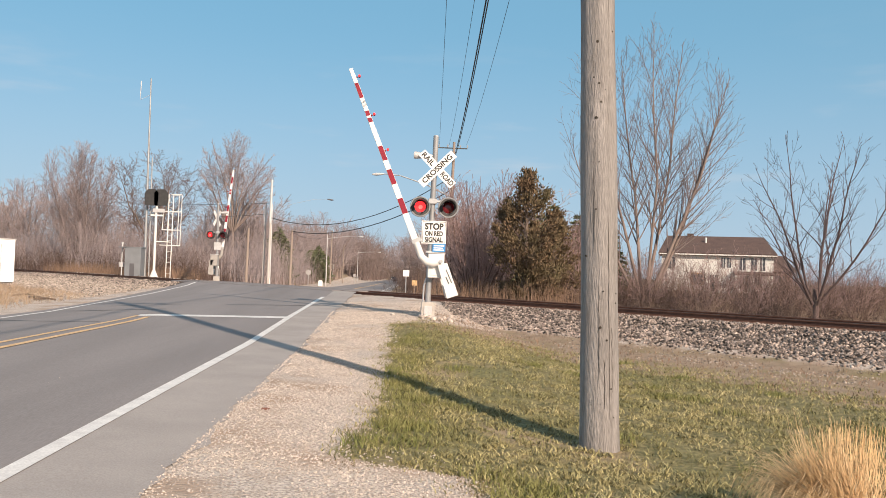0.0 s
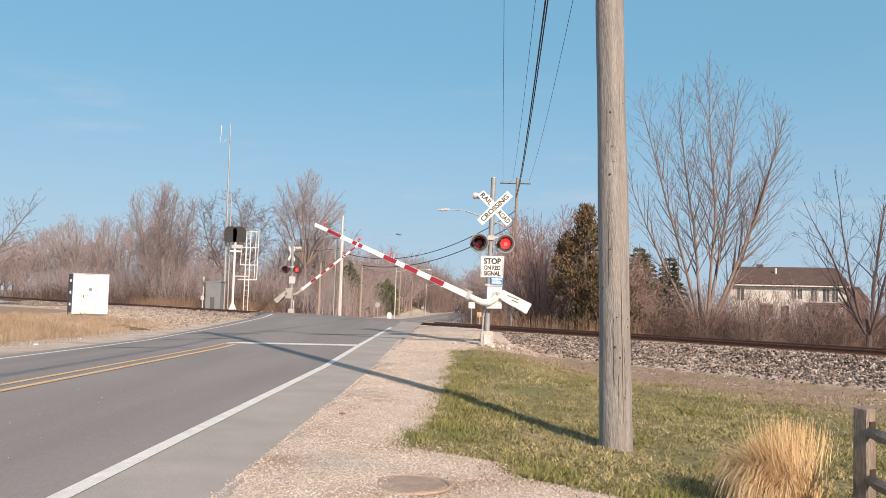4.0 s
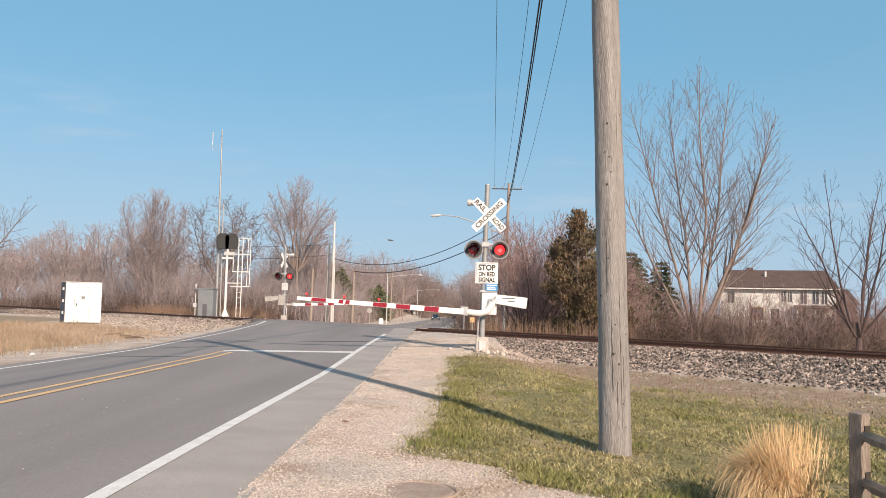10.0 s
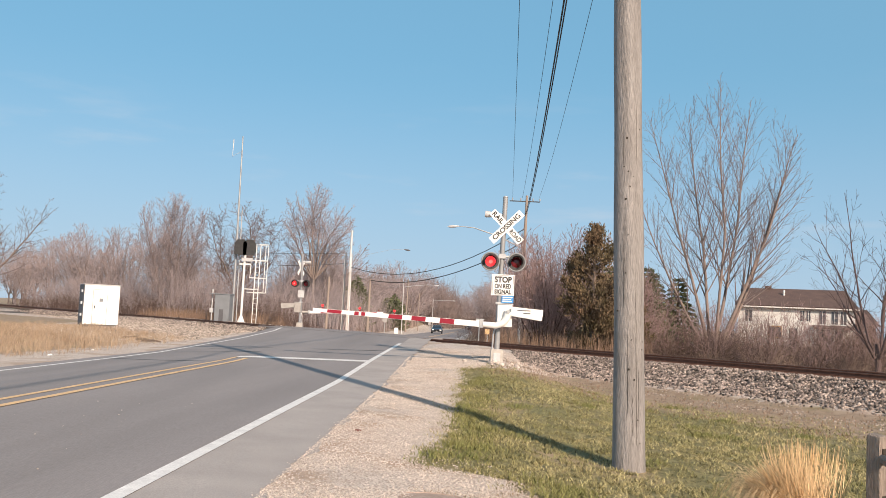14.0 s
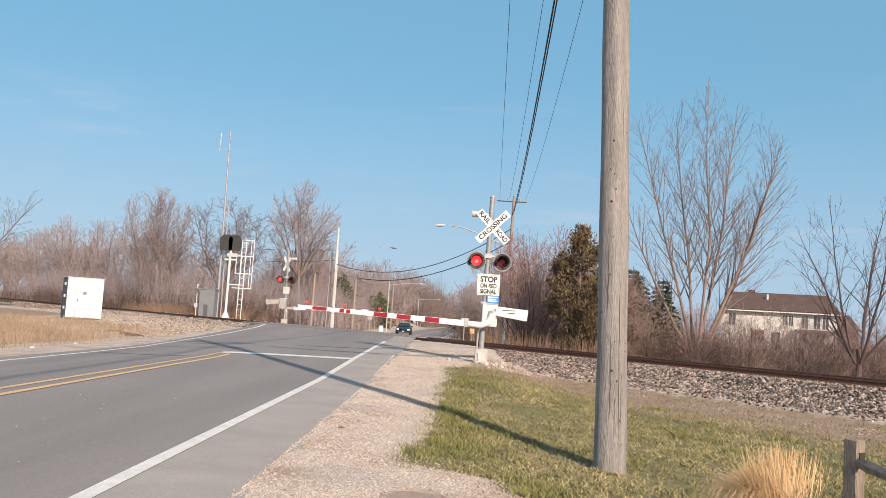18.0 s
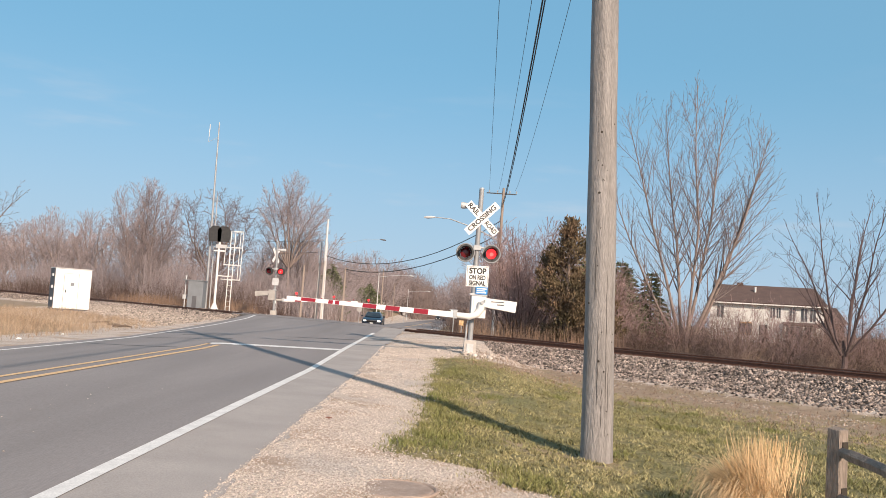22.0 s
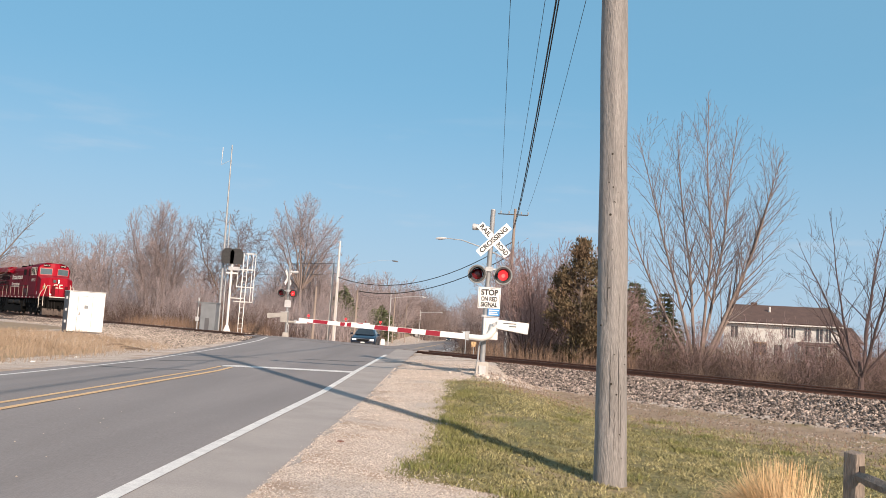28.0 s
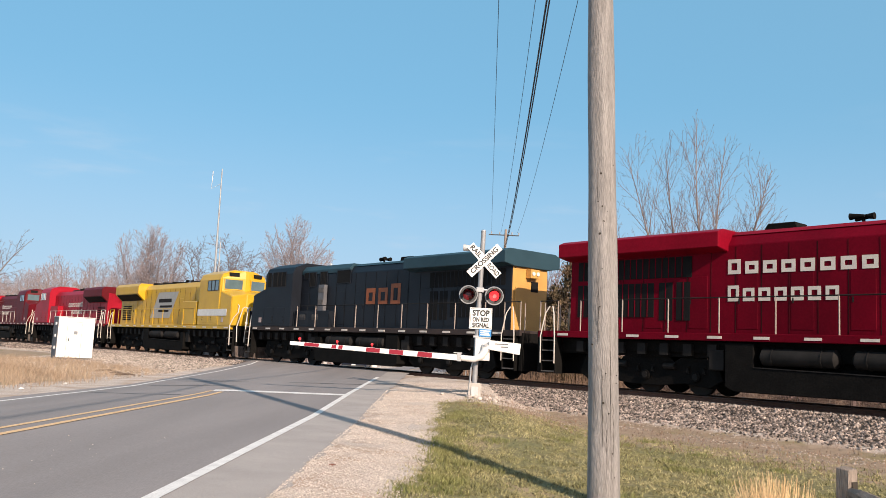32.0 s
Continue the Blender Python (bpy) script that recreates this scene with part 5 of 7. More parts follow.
    # pilot, couplers, tank, reservoirs, trucks
    part("pilot", Build().add([(-0.35 + porch, -1.4, 0.72), (-0.05 + porch, 0, 0.72), (-0.35 + porch, 1.4, 0.72), (-0.2 + porch, -1.4, 0.13), (0.25 + porch, 0, 0.13), (-0.2 + porch, 1.4, 0.13), (-0.8, -1.35, 0.72), (-0.8, 1.35, 0.72), (-0.7, -1.35, 0.13), (-0.7, 1.35, 0.13)], [(0, 1, 4, 3), (1, 2, 5, 4), (0, 6, 7, 2, 1), (3, 4, 5, 9, 8), (6, 8, 9, 7), (0, 3, 8, 6), (2, 7, 9, 5)]), DUST, g, "dusty pilot plough")
    for k in range(-6, 7):
        y0 = 0.2 * k
        reach = 0.45 * (1 - abs(y0) / 1.4)
        part("plough_rib", Build().add([(-0.33 + porch + 0.3 * (1 - abs(y0) / 1.4) + o, y0 + e, 0.71) for o in (0.0, 0.05) for e in (-0.025, 0.025)] + [(-0.18 + porch + reach + o, y0 + e, 0.14) for o in (0.0, 0.05) for e in (-0.025, 0.025)], [(0, 1, 3, 2), (4, 6, 7, 5), (0, 4, 5, 1), (2, 3, 7, 6), (0, 2, 6, 4), (1, 5, 7, 3)]), DUST, g, "dusty plough rib")
    part("anticlimber", Build().box(-0.5, -0.12 + porch, -0.9, 0.9, D - 0.32, D - 0.08), UNDER_PALE, g, "ribbed buffer plate", bevel=0.03)
    part("platform_edge", Build().box(-0.2 + porch, -0.06 + porch, -0.95, 0.95, D - 0.07, D + 0.02), CREAM, g, "pale edge of the front platform")
    part("front_platform", Build().box(-1.05, -0.3 + porch, -1.2, 1.2, D - 0.2, D - 0.01), UNDER, g, "black front platform")
    part("front_skirt", Build().box(-0.75, -0.5 + porch, -1.02, 1.02, 0.72, D - 0.1), UNDER, g, "black end plate under the platform")
    for y in (-1.25, 1.25):
        part("front_grab_rail", Build().tube([(-0.15 + porch * 0.8, y * 1.14, 0.95), (-0.25 + porch * 0.8, y * 1.14, D - 0.05), (-0.12 + porch * 0.8, y * 1.06, D + 0.5), (-0.05 + porch * 0.8, y * 0.98, D + 0.98), (0.0 + porch * 0.8, y * 0.9, D + 1.08), (0.05 + porch * 0.8, y * 0.78, D + 1.06), (0.05 + porch * 0.8, y * 0.75, D + 0.1)], 0.03, 6), CREAM, g, "pale grab rail")
        part("front_grab_rail", Build().tube([(-0.88, y * 1.22, 0.75), (-0.95, y * 1.22, D + 0.0), (-0.8, y * 1.12, D + 0.45), (-0.62, y * 0.98, D + 0.75), (-0.6, y * 0.95, D + 1.15), (-0.68, y * 0.97, D + 1.22)], 0.03, 6), CREAM, g, "pale grab rail")
        for k in range(3):
            part("front_hose", Build().tube([(-0.4 + porch, y * (0.25 + 0.22 * k), 1.4), (-0.1 + porch, y * (0.32 + 0.2 * k), 1.15), (0.02 + porch, y * (0.3 + 0.24 * k), 0.8), (-0.12 + porch, y * (0.36 + 0.2 * k), 0.6)], 0.026, 5), UNDER_PALE, g)
    part("tail_plate", Build().box(-L + 0.25, -L + 0.4, -1.4, 1.4, 0.4, D - 0.1), UNDER, g)
    for x in (0.25 + porch, -L - 0.25):
        part("coupler", Build().box(x - 0.35, x + 0.35, -0.14, 0.14, 0.75, 1.05), UNDER, g, bevel=0.03)
    for y in (-0.5, 0.5):
        part("brake_hose", Build().tube([(-0.1 + porch, y, 1.1), (0.15 + porch, y, 0.8), (0.1 + porch, y, 0.5)], 0.03, 6), UNDER, g)
    mid = -L / 2
    # plain dark boxes added to close the gaps above the bogies
    for x0, x1 in ((-L + 1.6, -L + 7.6), (-7.6, -1.6)):
        part("pipe_run", Build().box(x0, x1, -1.2, -1.0, 1.3, 1.62), UNDER, g, "dark box filling the gap above the bogie")
        for k in range(7):
            a = x0 + 0.4 + k * 0.85
            part("bracket", Build().box(a, a + 0.3, -1.34, -1.2, 1.2, 1.55), UNDER_PALE, g)
    lo, hi = mid - 3.4, mid + 3.4
    part("fuel_tank", Build().prism([(lo, 0.35), (lo, 1.6), (lo + 0.9, 1.6), (lo + 0.9, 0.92), (hi - 0.5, 0.82), (hi - 0.5, 1.4), (hi, 1.4), (hi, 0.35), (hi - 0.3, 0.22), (lo + 0.3, 0.22)], -1.45, -0.9, "y"), UNDER, g, "black fuel tank with a notch for the reservoirs", bevel=0.02)
    part("tank_body", Build().box(lo, hi, -0.89, 1.45, 0.25, 1.15), UNDER, g)
    part("tank_rim", Build().prism([(lo + 0.9, 0.92), (lo + 0.9, 0.95), (hi - 0.5, 0.85), (hi - 0.5, 0.82)], -1.47, -1.44, "y"), STEEL_RIM if kind != "GE" else UNDER_PALE, g)
    for a in (mid - 1.25, mid + 1.35):
        part("air_reservoir", Build().tube([(a - 1.1, -1.25, 1.24), (a - 1.02, -1.25, 1.24), (a + 1.02, -1.25, 1.24), (a + 1.1, -1.25, 1.24)], [0.14, 0.25, 0.25, 0.14], 16), UNDER_PALE, g, "dusty air reservoir", smooth=True)
        for dx in (-0.7, 0.7):
            part("reservoir_strap", Build().tube([(a + dx, -1.25 + 0.26 * math.cos(t), 1.24 + 0.26 * math.sin(t)) for t in [2 * math.pi * i / 14 for i in range(15)]], 0.014, 4), UNDER_PALE, g)
    for a in (mid - 3.75, mid + 3.75):
        part("sand_box", Build().box(a - 0.25, a + 0.25, -1.35, -1.05, 0.8, 1.4), UNDER_PALE, g, bevel=0.02)
    for x in (-4.7, -L + 4.7):
        truck(g, x)
        for k in (-1.85, 0, 1.85):
            wheelset(g, x + k)
    return g


def mirrored(g):
    """The same thing with its two sides swapped."""
    for o in g.children_recursive:
        if o.data in (wheel_mesh, spoke_mesh):
            continue
        for v in o.data.vertices:
            v.co.y = -v.co.y
        o.data.flip_normals()
    return g


TRAIN = []
L1 = 22.3
lead = locomotive("crimson six-axle diesel locomotive with cream lettering, leading the train", "GE", CP_GRIMY_SHADE, CP_ROOF, CP_GRIMY_SHADE, CP_GRIMY_SHADE, PALE_RAIL, CP_RED, L=L1, porch=0.5)
blocks(lead, 8, -14.75, 3.66, 0.44, 4.5, CREAM, y=-0.992)
blocks(lead, 7, -14.75, 2.85, 0.47, 3.45, CREAM, y=-0.992)
lettering("number", "8953", 0.40, CREAM, lead, pose(-3.63, -1.53, 3.47, 90, 0, 0), "cream number", 1.35, 0.008)
for y0, y1 in ((-0.42, -0.04), (0.06, 0.42)):
    part("emblem_block", Build().box(-0.4, -0.345, y0, y1, 2.72, 2.82).box(-0.4, -0.345, y0, y1, 3.02, 3.12).box(-0.4, -0.345, y0, y0 + 0.11, 2.72, 3.12), CREAM, lead, "cream emblem shape on the nose")
corner = pose(-0.68, -1.19, 0, 0, 0, 45)
aid = part("first_aid_plate", Build().box(-0.15, 0.15, -0.02, 0.02, 2.62, 2.96, corner), GOLD, lead, "small square plate with a cross")
part("plate_field", Build().box(-0.12, 0.12, -0.026, -0.018, 2.65, 2.93, corner), UNDER, aid)
part("cross", Build().box(-0.035, 0.035, -0.032, -0.024, 2.69, 2.89, corner).box(-0.09, 0.09, -0.0315, -0.024, 2.755, 2.825, corner), CREAM, aid, "cream cross")
part("nose_window", Build().box(-0.37, -0.33, -0.5, -0.25, 3.28, 3.52), CABGLASS, lead, "small window in the nose door")
part("nose_door_seam", Build().box(-0.36, -0.335, -0.6, -0.585, 2.0, 3.62).box(-0.36, -0.335, 0.05, 0.065, 2.0, 3.1), UNDER, lead)
for y in (-0.72, 0.42):
    part("end_plate", Build().box(0.26, 0.3, y, y + 0.3, 1.9, 2.95), CP_DARK, lead, "dark red plate of the front railing", bevel=0.01)
TRAIN.append((lead, 0.0, 0))
second = locomotive("dark navy diesel locomotive with an ochre end, running backwards", "GE", NAVY, TEAL, GOLD, RUSTY_SILL, PALE_RAIL, L=22.3)
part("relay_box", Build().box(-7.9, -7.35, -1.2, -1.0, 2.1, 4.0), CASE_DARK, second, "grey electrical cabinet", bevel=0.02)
for z in (2.4, 3.0, 3.6):
    part("box_vent", Build().box(-7.85, -7.4, -1.215, -1.19, z, z + 0.25), STEP_STEEL, second)
blocks(second, 3, -13.95, 2.95, 0.95, 2.9, ORANGE, y=-0.992)
mirrored(second)
TRAIN.append((second, -L1 - 0.3 - 22.3, 180))
third = locomotive("bright yellow diesel locomotive with a white front stripe", "EMD", LEMON, LEMON, LEMON, LEMON, LEMON, L=21.9)
part("patch", Build().prism([(-14.6, 2.35), (-11.2, 2.35), (-9.9, 4.1), (-13.3, 4.1)], -1.0, -0.992, "y"), PATCH_GREY, third, "pale grey slanted patch")
part("patch_bars", Build().box(-13.2, -11.0, -1.006, -1.001, 3.4, 3.65).box(-13.0, -10.9, -1.006, -1.001, 3.05, 3.2).box(-13.2, -11.4, -1.006, -1.001, 2.75, 2.9), UNDER_PALE, third, "dark unreadable bars")
part("stripe", Build().box(-0.5, -0.34, -0.44, 0.44, 2.3, 2.85).box(-5.5, -1.5, -1.535, -1.525, 2.45, 2.85), PALE, third, "white stripe")
TRAIN.append((third, -L1 - 22.3 - 0.9, 0))
fourth = locomotive("older crimson diesel locomotive with cream lettering", "EMD", CP_RED, CP_DARK, CP_RED, CP_DARK, CREAM, L=21.0)
blocks(fourth, 8, -13.5, 3.3, 0.4, 4.0, CREAM, y=-0.992)
blocks(fourth, 7, -13.5, 2.7, 0.38, 3.0, CREAM, y=-0.992)
mirrored(fourth)
TRAIN.append((fourth, -L1 - 22.3 - 21.9 - 1.4 - 21.0, 180))
fifth = locomotive("crimson diesel locomotive with cream lettering behind another", "EMD", CP_DARK, CP_RED, CP_RED, CP_DARK, CREAM, L=21.0)
blocks(fifth, 8, -13.5, 3.3, 0.4, 4.0, CREAM, y=-0.992)
blocks(fifth, 7, -13.5, 2.7, 0.38, 3.0, CREAM, y=-0.992)
TRAIN.append((fifth, -L1 - 22.3 - 21.9 - 1.9 - 21.0, 0))

hopper = thing("hopper_car", "white covered hopper car behind the locomotives", "rail car")
part("body", Build().prism([(-1.55, 1.6), (-1.55, 4.2), (-1.1, 4.75), (1.1, 4.75), (1.55, 4.2), (1.55, 1.6), (0.7, 0.9), (-0.7, 0.9)], -15.5, -0.6), PALE, hopper, "white hopper body", bevel=0.05)
for x in (-14.0, -2.2):
    bogie = part("bogie", Build().box(x - 1.2, x + 1.2, -1.05, 1.05, 0.35, 0.95), UNDER, hopper, bevel=0.03)
    for k in (-0.85, 0.85):
        part("wheel", Build().rod((x + k, -0.8, 0.46), (x + k, 0.8, 0.46), 0.46, n=16), STEEL_RIM, bogie)
for i in range(8):
    part("rib", Build().box(-15 + i * 2.0, -14.9 + i * 2.0, -1.6, -1.55, 1.6, 4.1), PALE, hopper)
TRAIN.append((hopper, -L1 - 22.3 - 21.9 - 2.4 - 42.0, 0))

# ---- car waiting at the far side ----
CAR_GLASS = material("dark car glass", (0.02, 0.024, 0.03), (0.03, 0.035, 0.04), 2, 0.12, coat=0.4, fine=0.05)
CAR_BLUE = material("dark blue car paint", (0.008, 0.014, 0.032), (0.007, 0.012, 0.026), 2, 0.3, coat=0.5, fine=0.05)
TYRE = material("black tyre rubber", (0.02, 0.02, 0.02), (0.03, 0.03, 0.03), 6, 0.8)
CHROME = material("chrome trim", (0.7, 0.7, 0.72), (0.6, 0.6, 0.62), 4, 0.15, metal=1.0, fine=0.05)


def sedan(label):
    """A mid-size car; it heads along -y with its front at y = 0."""
    c = thing("car", label, "car")
    side = [(0.06, 0.26), (0.0, 0.5), (0.12, 0.72), (0.5, 0.84), (1.2, 0.95), (2.6, 0.98), (4.0, 0.99), (4.55, 0.93), (4.7, 0.7), (4.62, 0.28)]
    n = len(side)
    ring = []
    for x, tuck, low in ((-0.90, 0.12, 0.06), (-0.78, 0.0, 0.0), (0.78, 0.0, 0.0), (0.90, 0.12, 0.06)):
        ring += [(x, y + (tuck if y < 0.6 else -tuck if y > 4.2 else 0), z - (low if z > 0.8 else 0)) for y, z in side]
    faces = [(k * n + i, k * n + (i + 1) % n, (k + 1) * n + (i + 1) % n, (k + 1) * n + i) for k in range(3) for i in range(n)]
    part("body", Build().add(ring, faces + [tuple(range(n))[::-1], tuple(3 * n + i for i in range(n))]), CAR_BLUE, c, bevel=0.03, smooth=True)
    part("cabin", Build().add([(-0.80, 1.1, 0.93), (0.80, 1.1, 0.93), (0.80, 4.15, 0.96), (-0.80, 4.15, 0.96), (-0.58, 1.95, 1.41), (0.58, 1.95, 1.41), (0.58, 3.3, 1.42), (-0.58, 3.3, 1.42)], [(3, 2, 1, 0), (4, 5, 6, 7), (0, 1, 5, 4), (1, 2, 6, 5), (2, 3, 7, 6), (3, 0, 4, 7)]), CAR_BLUE, c, bevel=0.06, smooth=True)
    part("windscreen", Build().add([(-0.70, 1.17, 0.98), (0.70, 1.17, 0.98), (0.53, 1.86, 1.37), (-0.53, 1.86, 1.37), (-0.70, 1.13, 0.99), (0.70, 1.13, 0.99), (0.53, 1.83, 1.385), (-0.53, 1.83, 1.385)], [(0, 1, 2, 3), (7, 6, 5, 4), (0, 4, 5, 1), (1, 5, 6, 2), (2, 6, 7, 3), (3, 7, 4, 0)]), CAR_GLASS, c, "dark windscreen")
    for sx in (-1, 1):
        part("side_window", Build().add([(sx * 0.79, 1.5, 1.0), (sx * 0.79, 3.9, 1.0), (sx * 0.625, 3.25, 1.36), (sx * 0.625, 2.1, 1.36)], [(0, 1, 2, 3)]), CAR_GLASS, c)
        part("headlight", Build().box(sx * 0.64 - 0.15, sx * 0.64 + 0.15, 0.02, 0.24, 0.56, 0.69), HEADLIGHT, c, "lit headlight", bevel=0.03)
        part("mirror", Build().box(sx * 1.0 - 0.1, sx * 1.0 + 0.1, 1.4, 1.55, 0.95, 1.08), CAR_BLUE, c, bevel=0.03)
        for y in (0.9, 3.65):
            wheel = part("wheel", Build().rod((sx * 0.72, y, 0.34), (sx * 0.94, y, 0.34), 0.34, n=18), TYRE, c, bevel=0.02)
            part("rim", Build().rod((sx * 0.93, y, 0.34), (sx * 0.95, y, 0.34), 0.2, n=12), CHROME, wheel)
    part("grille", Build().box(-0.42, 0.42, -0.02, 0.06, 0.5, 0.66), SCREEN, c, "dark grille")
    part("grille_trim", Build().box(-0.45, 0.45, -0.03, 0.04, 0.66, 0.69), CHROME, c)
    part("bumper", Build().box(-0.8, 0.8, -0.03, 0.12, 0.27, 0.4), LAMP_BLACK, c, bevel=0.03)
    part("number_plate", Build().box(-0.15, 0.15, -0.045, -0.03, 0.38, 0.47), PALE, c, "blank number plate")
    return c


car = sedan("dark blue car with lit headlights on the road beyond the crossing")
far_cars = [copy_thing(car, pose(x, y, float(road_z(x, y)), 0, 0, r)) for x, y, r in ((float(bend(270)) - 3.6, 270, 180),)]
for c in far_cars:
    tagged(c, "small dark car far down the road", "car")
follower = copy_thing(car, pose(0, 400, 0))
tagged(follower, "car with lit headlights coming up the road far off", "car")


# ---- trees ----
def grow(seed, height, radius, stems=1, bole=0.0, waist=0.5, spread=0.3, thick=0.012, dense=(1.5, 2.4, 4.0), lengths=(0.45, 0.5, 0.5), angle=0.75, wander=0.05, lift=0.06, fine=0.007, start=0.12, low=0.5, wiggle=2, ways=(), skirt=1.0):
    """A bare tree: straight stems with limbs, branches and twigs that end at a rounded crown. Returns the trunk and the crown."""
    r = random.Random(seed)
    trunk, crown = Build(), Build()
    mid = low + (height - low) * waist

    def outside(c):
        dz = (c.z - mid) / ((height - mid) if c.z > mid else (mid - low + 0.4) / skirt)
        return c.z > low and (math.hypot(c.x, c.y) / radius) ** 2.6 + abs(dz) ** 2.6 > 1

    def room(p, d, most, bent=0.0):
        """The way left to the crown's edge."""
        far = 0.0
        while far < most and not outside(p):
            p, far = p + d * 0.15, far + 0.15
            d = (d + Vector((0, 0, bent * 0.15 * 9 / most))).normalized()
        return far

    def limb(p, way, length, rad, level):
        length = min(length, max(room(p, way, length, 0.0 if level else lift) * r.uniform(0.8 + 0.1 * (level == 0), 1.08), 0.3))
        steps = (9, 6, 3, wiggle)[level]
        pts, radii = [p], [rad]
        d = way.copy()
        for i in range(steps):
            w = wander * (1.0, 1.3, 1.8, 2.2)[level]
            d = (d + Vector((r.gauss(0, w), r.gauss(0, w), r.gauss(0, w * 0.6) + lift * (1.0, 0.8, 1.0, 1.0)[level]))).normalized()
            p = p + d * (length / steps)
            pts.append(p)
            radii.append(max(rad * (1 - 0.9 * (i + 1) / steps), fine * 0.6))
        (trunk if level == 0 else crown).tube(pts, radii, (9, 6, 4, 3)[level], caps=False)
        if level == 3:
            return
        count = max(2, int(length * dense[level] * r.uniform(0.85, 1.15)))
        turn = r.uniform(0, 6.28)
        first = start if level == 0 else 0.12
        for k in range(count):
            u = first + (1 - first) * (k + r.random()) / count
            i = min(int(u * steps), steps - 1)
            q = pts[i].lerp(pts[i + 1], u * steps - i)
            turn += 2.4 + r.gauss(0, 0.4)
            axis = (pts[i + 1] - pts[i]).normalized()
            side = axis.orthogonal().normalized()
            out = side * math.cos(turn) + axis.cross(side) * math.sin(turn)
            lean = angle * r.uniform(0.7, 1.2) * (1.1 - 0.3 * u)
            w = (axis * math.cos(lean) + out * math.sin(lean)).normalized()
            limb(q, w, length * lengths[level] * r.uniform(0.55, 1.1) * (1.1 - 0.5 * u), max(radii[i] * r.uniform(0.38, 0.58), fine), level + 1)

    if bole:
        trunk.tube([(0, 0, -0.2), (0.05, 0, bole * 0.5), (0, 0, bole + 0.3)], [height * thick * 1.9, height * thick * 1.55, height * thick * 1.3], 9)
    for k in range(stems):
        a = 2.4 * k + r.uniform(-0.3, 0.3)
        tilt = spread * (0.0 if stems == 1 else (0.12 + (k / max(stems - 1, 1)) ** 0.8))
        d = Vector((math.cos(a) * tilt, math.sin(a) * tilt, 1)).normalized()
        if ways:
            d = Vector((*ways[k], 1)).normalized()
            a, tilt = math.atan2(d.y, d.x), math.hypot(d.x, d.y)
        off = 0.12 * (stems > 1)
        limb(Vector((off * math.cos(a), off * math.sin(a), -0.2 + bole)), d, (height - bole) * 1.05, height * thick * r.uniform(0.8, 1.1) * (1 - 0.25 * tilt), 0)
    return trunk, crown


def raw(name, b, mat):
    me = bpy.data.meshes.new(name)
    me.from_pydata(b.v, [], b.f)
    me.materials.append(mat)
    return me


def bare_tree(label, at, bark, twig, group="", **how):
    t = thing("tree", label, "tree", at, group)
    trunk, crown = grow(**how)
    part("trunk", raw("trunk", trunk, bark), bark, t)
    part("crown", raw("crown", crown, twig), twig, t, "leafless branches and twigs")
    return t


TWIG_DARK = material("dark purple brown twigs", (0.125, 0.088, 0.085), (0.085, 0.06, 0.058), 1, 0.95, island=0.4)
TWIG_WOODS = material("grey brown woodland twigs", (0.225, 0.172, 0.158), (0.155, 0.118, 0.108), 0.3, 0.95, island=0.4)
TWIG_GREY = material("grey brown twigs", (0.20, 0.155, 0.148), (0.145, 0.112, 0.106), 1, 0.95, island=0.4)
# the far trees' haze is mixed into this bark colour as well
BARK_PALE = material("bark paled with haze in the colour", (0.27, 0.215, 0.19), (0.21, 0.165, 0.145), 2, 0.95)
bare_tree("tall leafless tree with several upright stems behind the track", pose(13.25, 45, 0), BARK_PALE, TWIG, seed=77, height=14.5, radius=4.8, stems=7, waist=0.6, thick=0.0078, dense=(1.9, 2.7, 4.6), lengths=(0.34, 0.5, 0.36), angle=0.55, wander=0.045, lift=0.04, fine=0.008, low=0.8, start=0.22, skirt=0.85, ways=((-0.56, 0.06), (-0.26, -0.12), (-0.12, 0.14), (0.02, -0.08), (0.14, 0.1), (0.29, -0.05), (0.5, 0.05)))
bare_tree("small dark leafless tree with spreading branches in the brush", pose(14.5, 30, 0.0), TWIG_DARK, TWIG_DARK, seed=29, height=6.5, radius=3.1, stems=7, bole=0.9, waist=0.6, spread=0.85, thick=0.0095, dense=(2.3, 3.2, 4.6), lengths=(0.4, 0.5, 0.45), angle=0.66, wander=0.07, lift=0.06, fine=0.006, low=0.8, skirt=0.9)
bare_tree("leafless oval tree with a straight leader beyond the track", pose(-32.9, 95, 0), BARK_PALE, TWIG_HAZED, "bare trees", seed=31, height=14.0, radius=4.4, stems=7, bole=0.6, waist=0.42, skirt=0.7, ways=((0.0, 0.02), (-0.14, 0.1), (0.13, -0.12), (-0.28, -0.1), (0.27, 0.12), (-0.45, 0.1), (0.45, -0.1)), thick=0.0085, dense=(3.7, 3.6, 4.6), lengths=(0.36, 0.46, 0.5), angle=0.62, wander=0.04, lift=0.03, fine=0.0155, low=0.6, wiggle=1)
bare_tree("broad leafless tree with crooked limbs beyond the track", pose(-23.6, 90, 0), BARK, TWIG_GREY, "bare trees", seed=37, height=12.6, radius=5.2, stems=7, bole=2.6, waist=0.62, spread=0.95, thick=0.011, dense=(2.6, 3.0, 4.0), lengths=(0.45, 0.5, 0.5), angle=0.95, wander=0.15, lift=0.05, fine=0.017, low=2.4, wiggle=1)
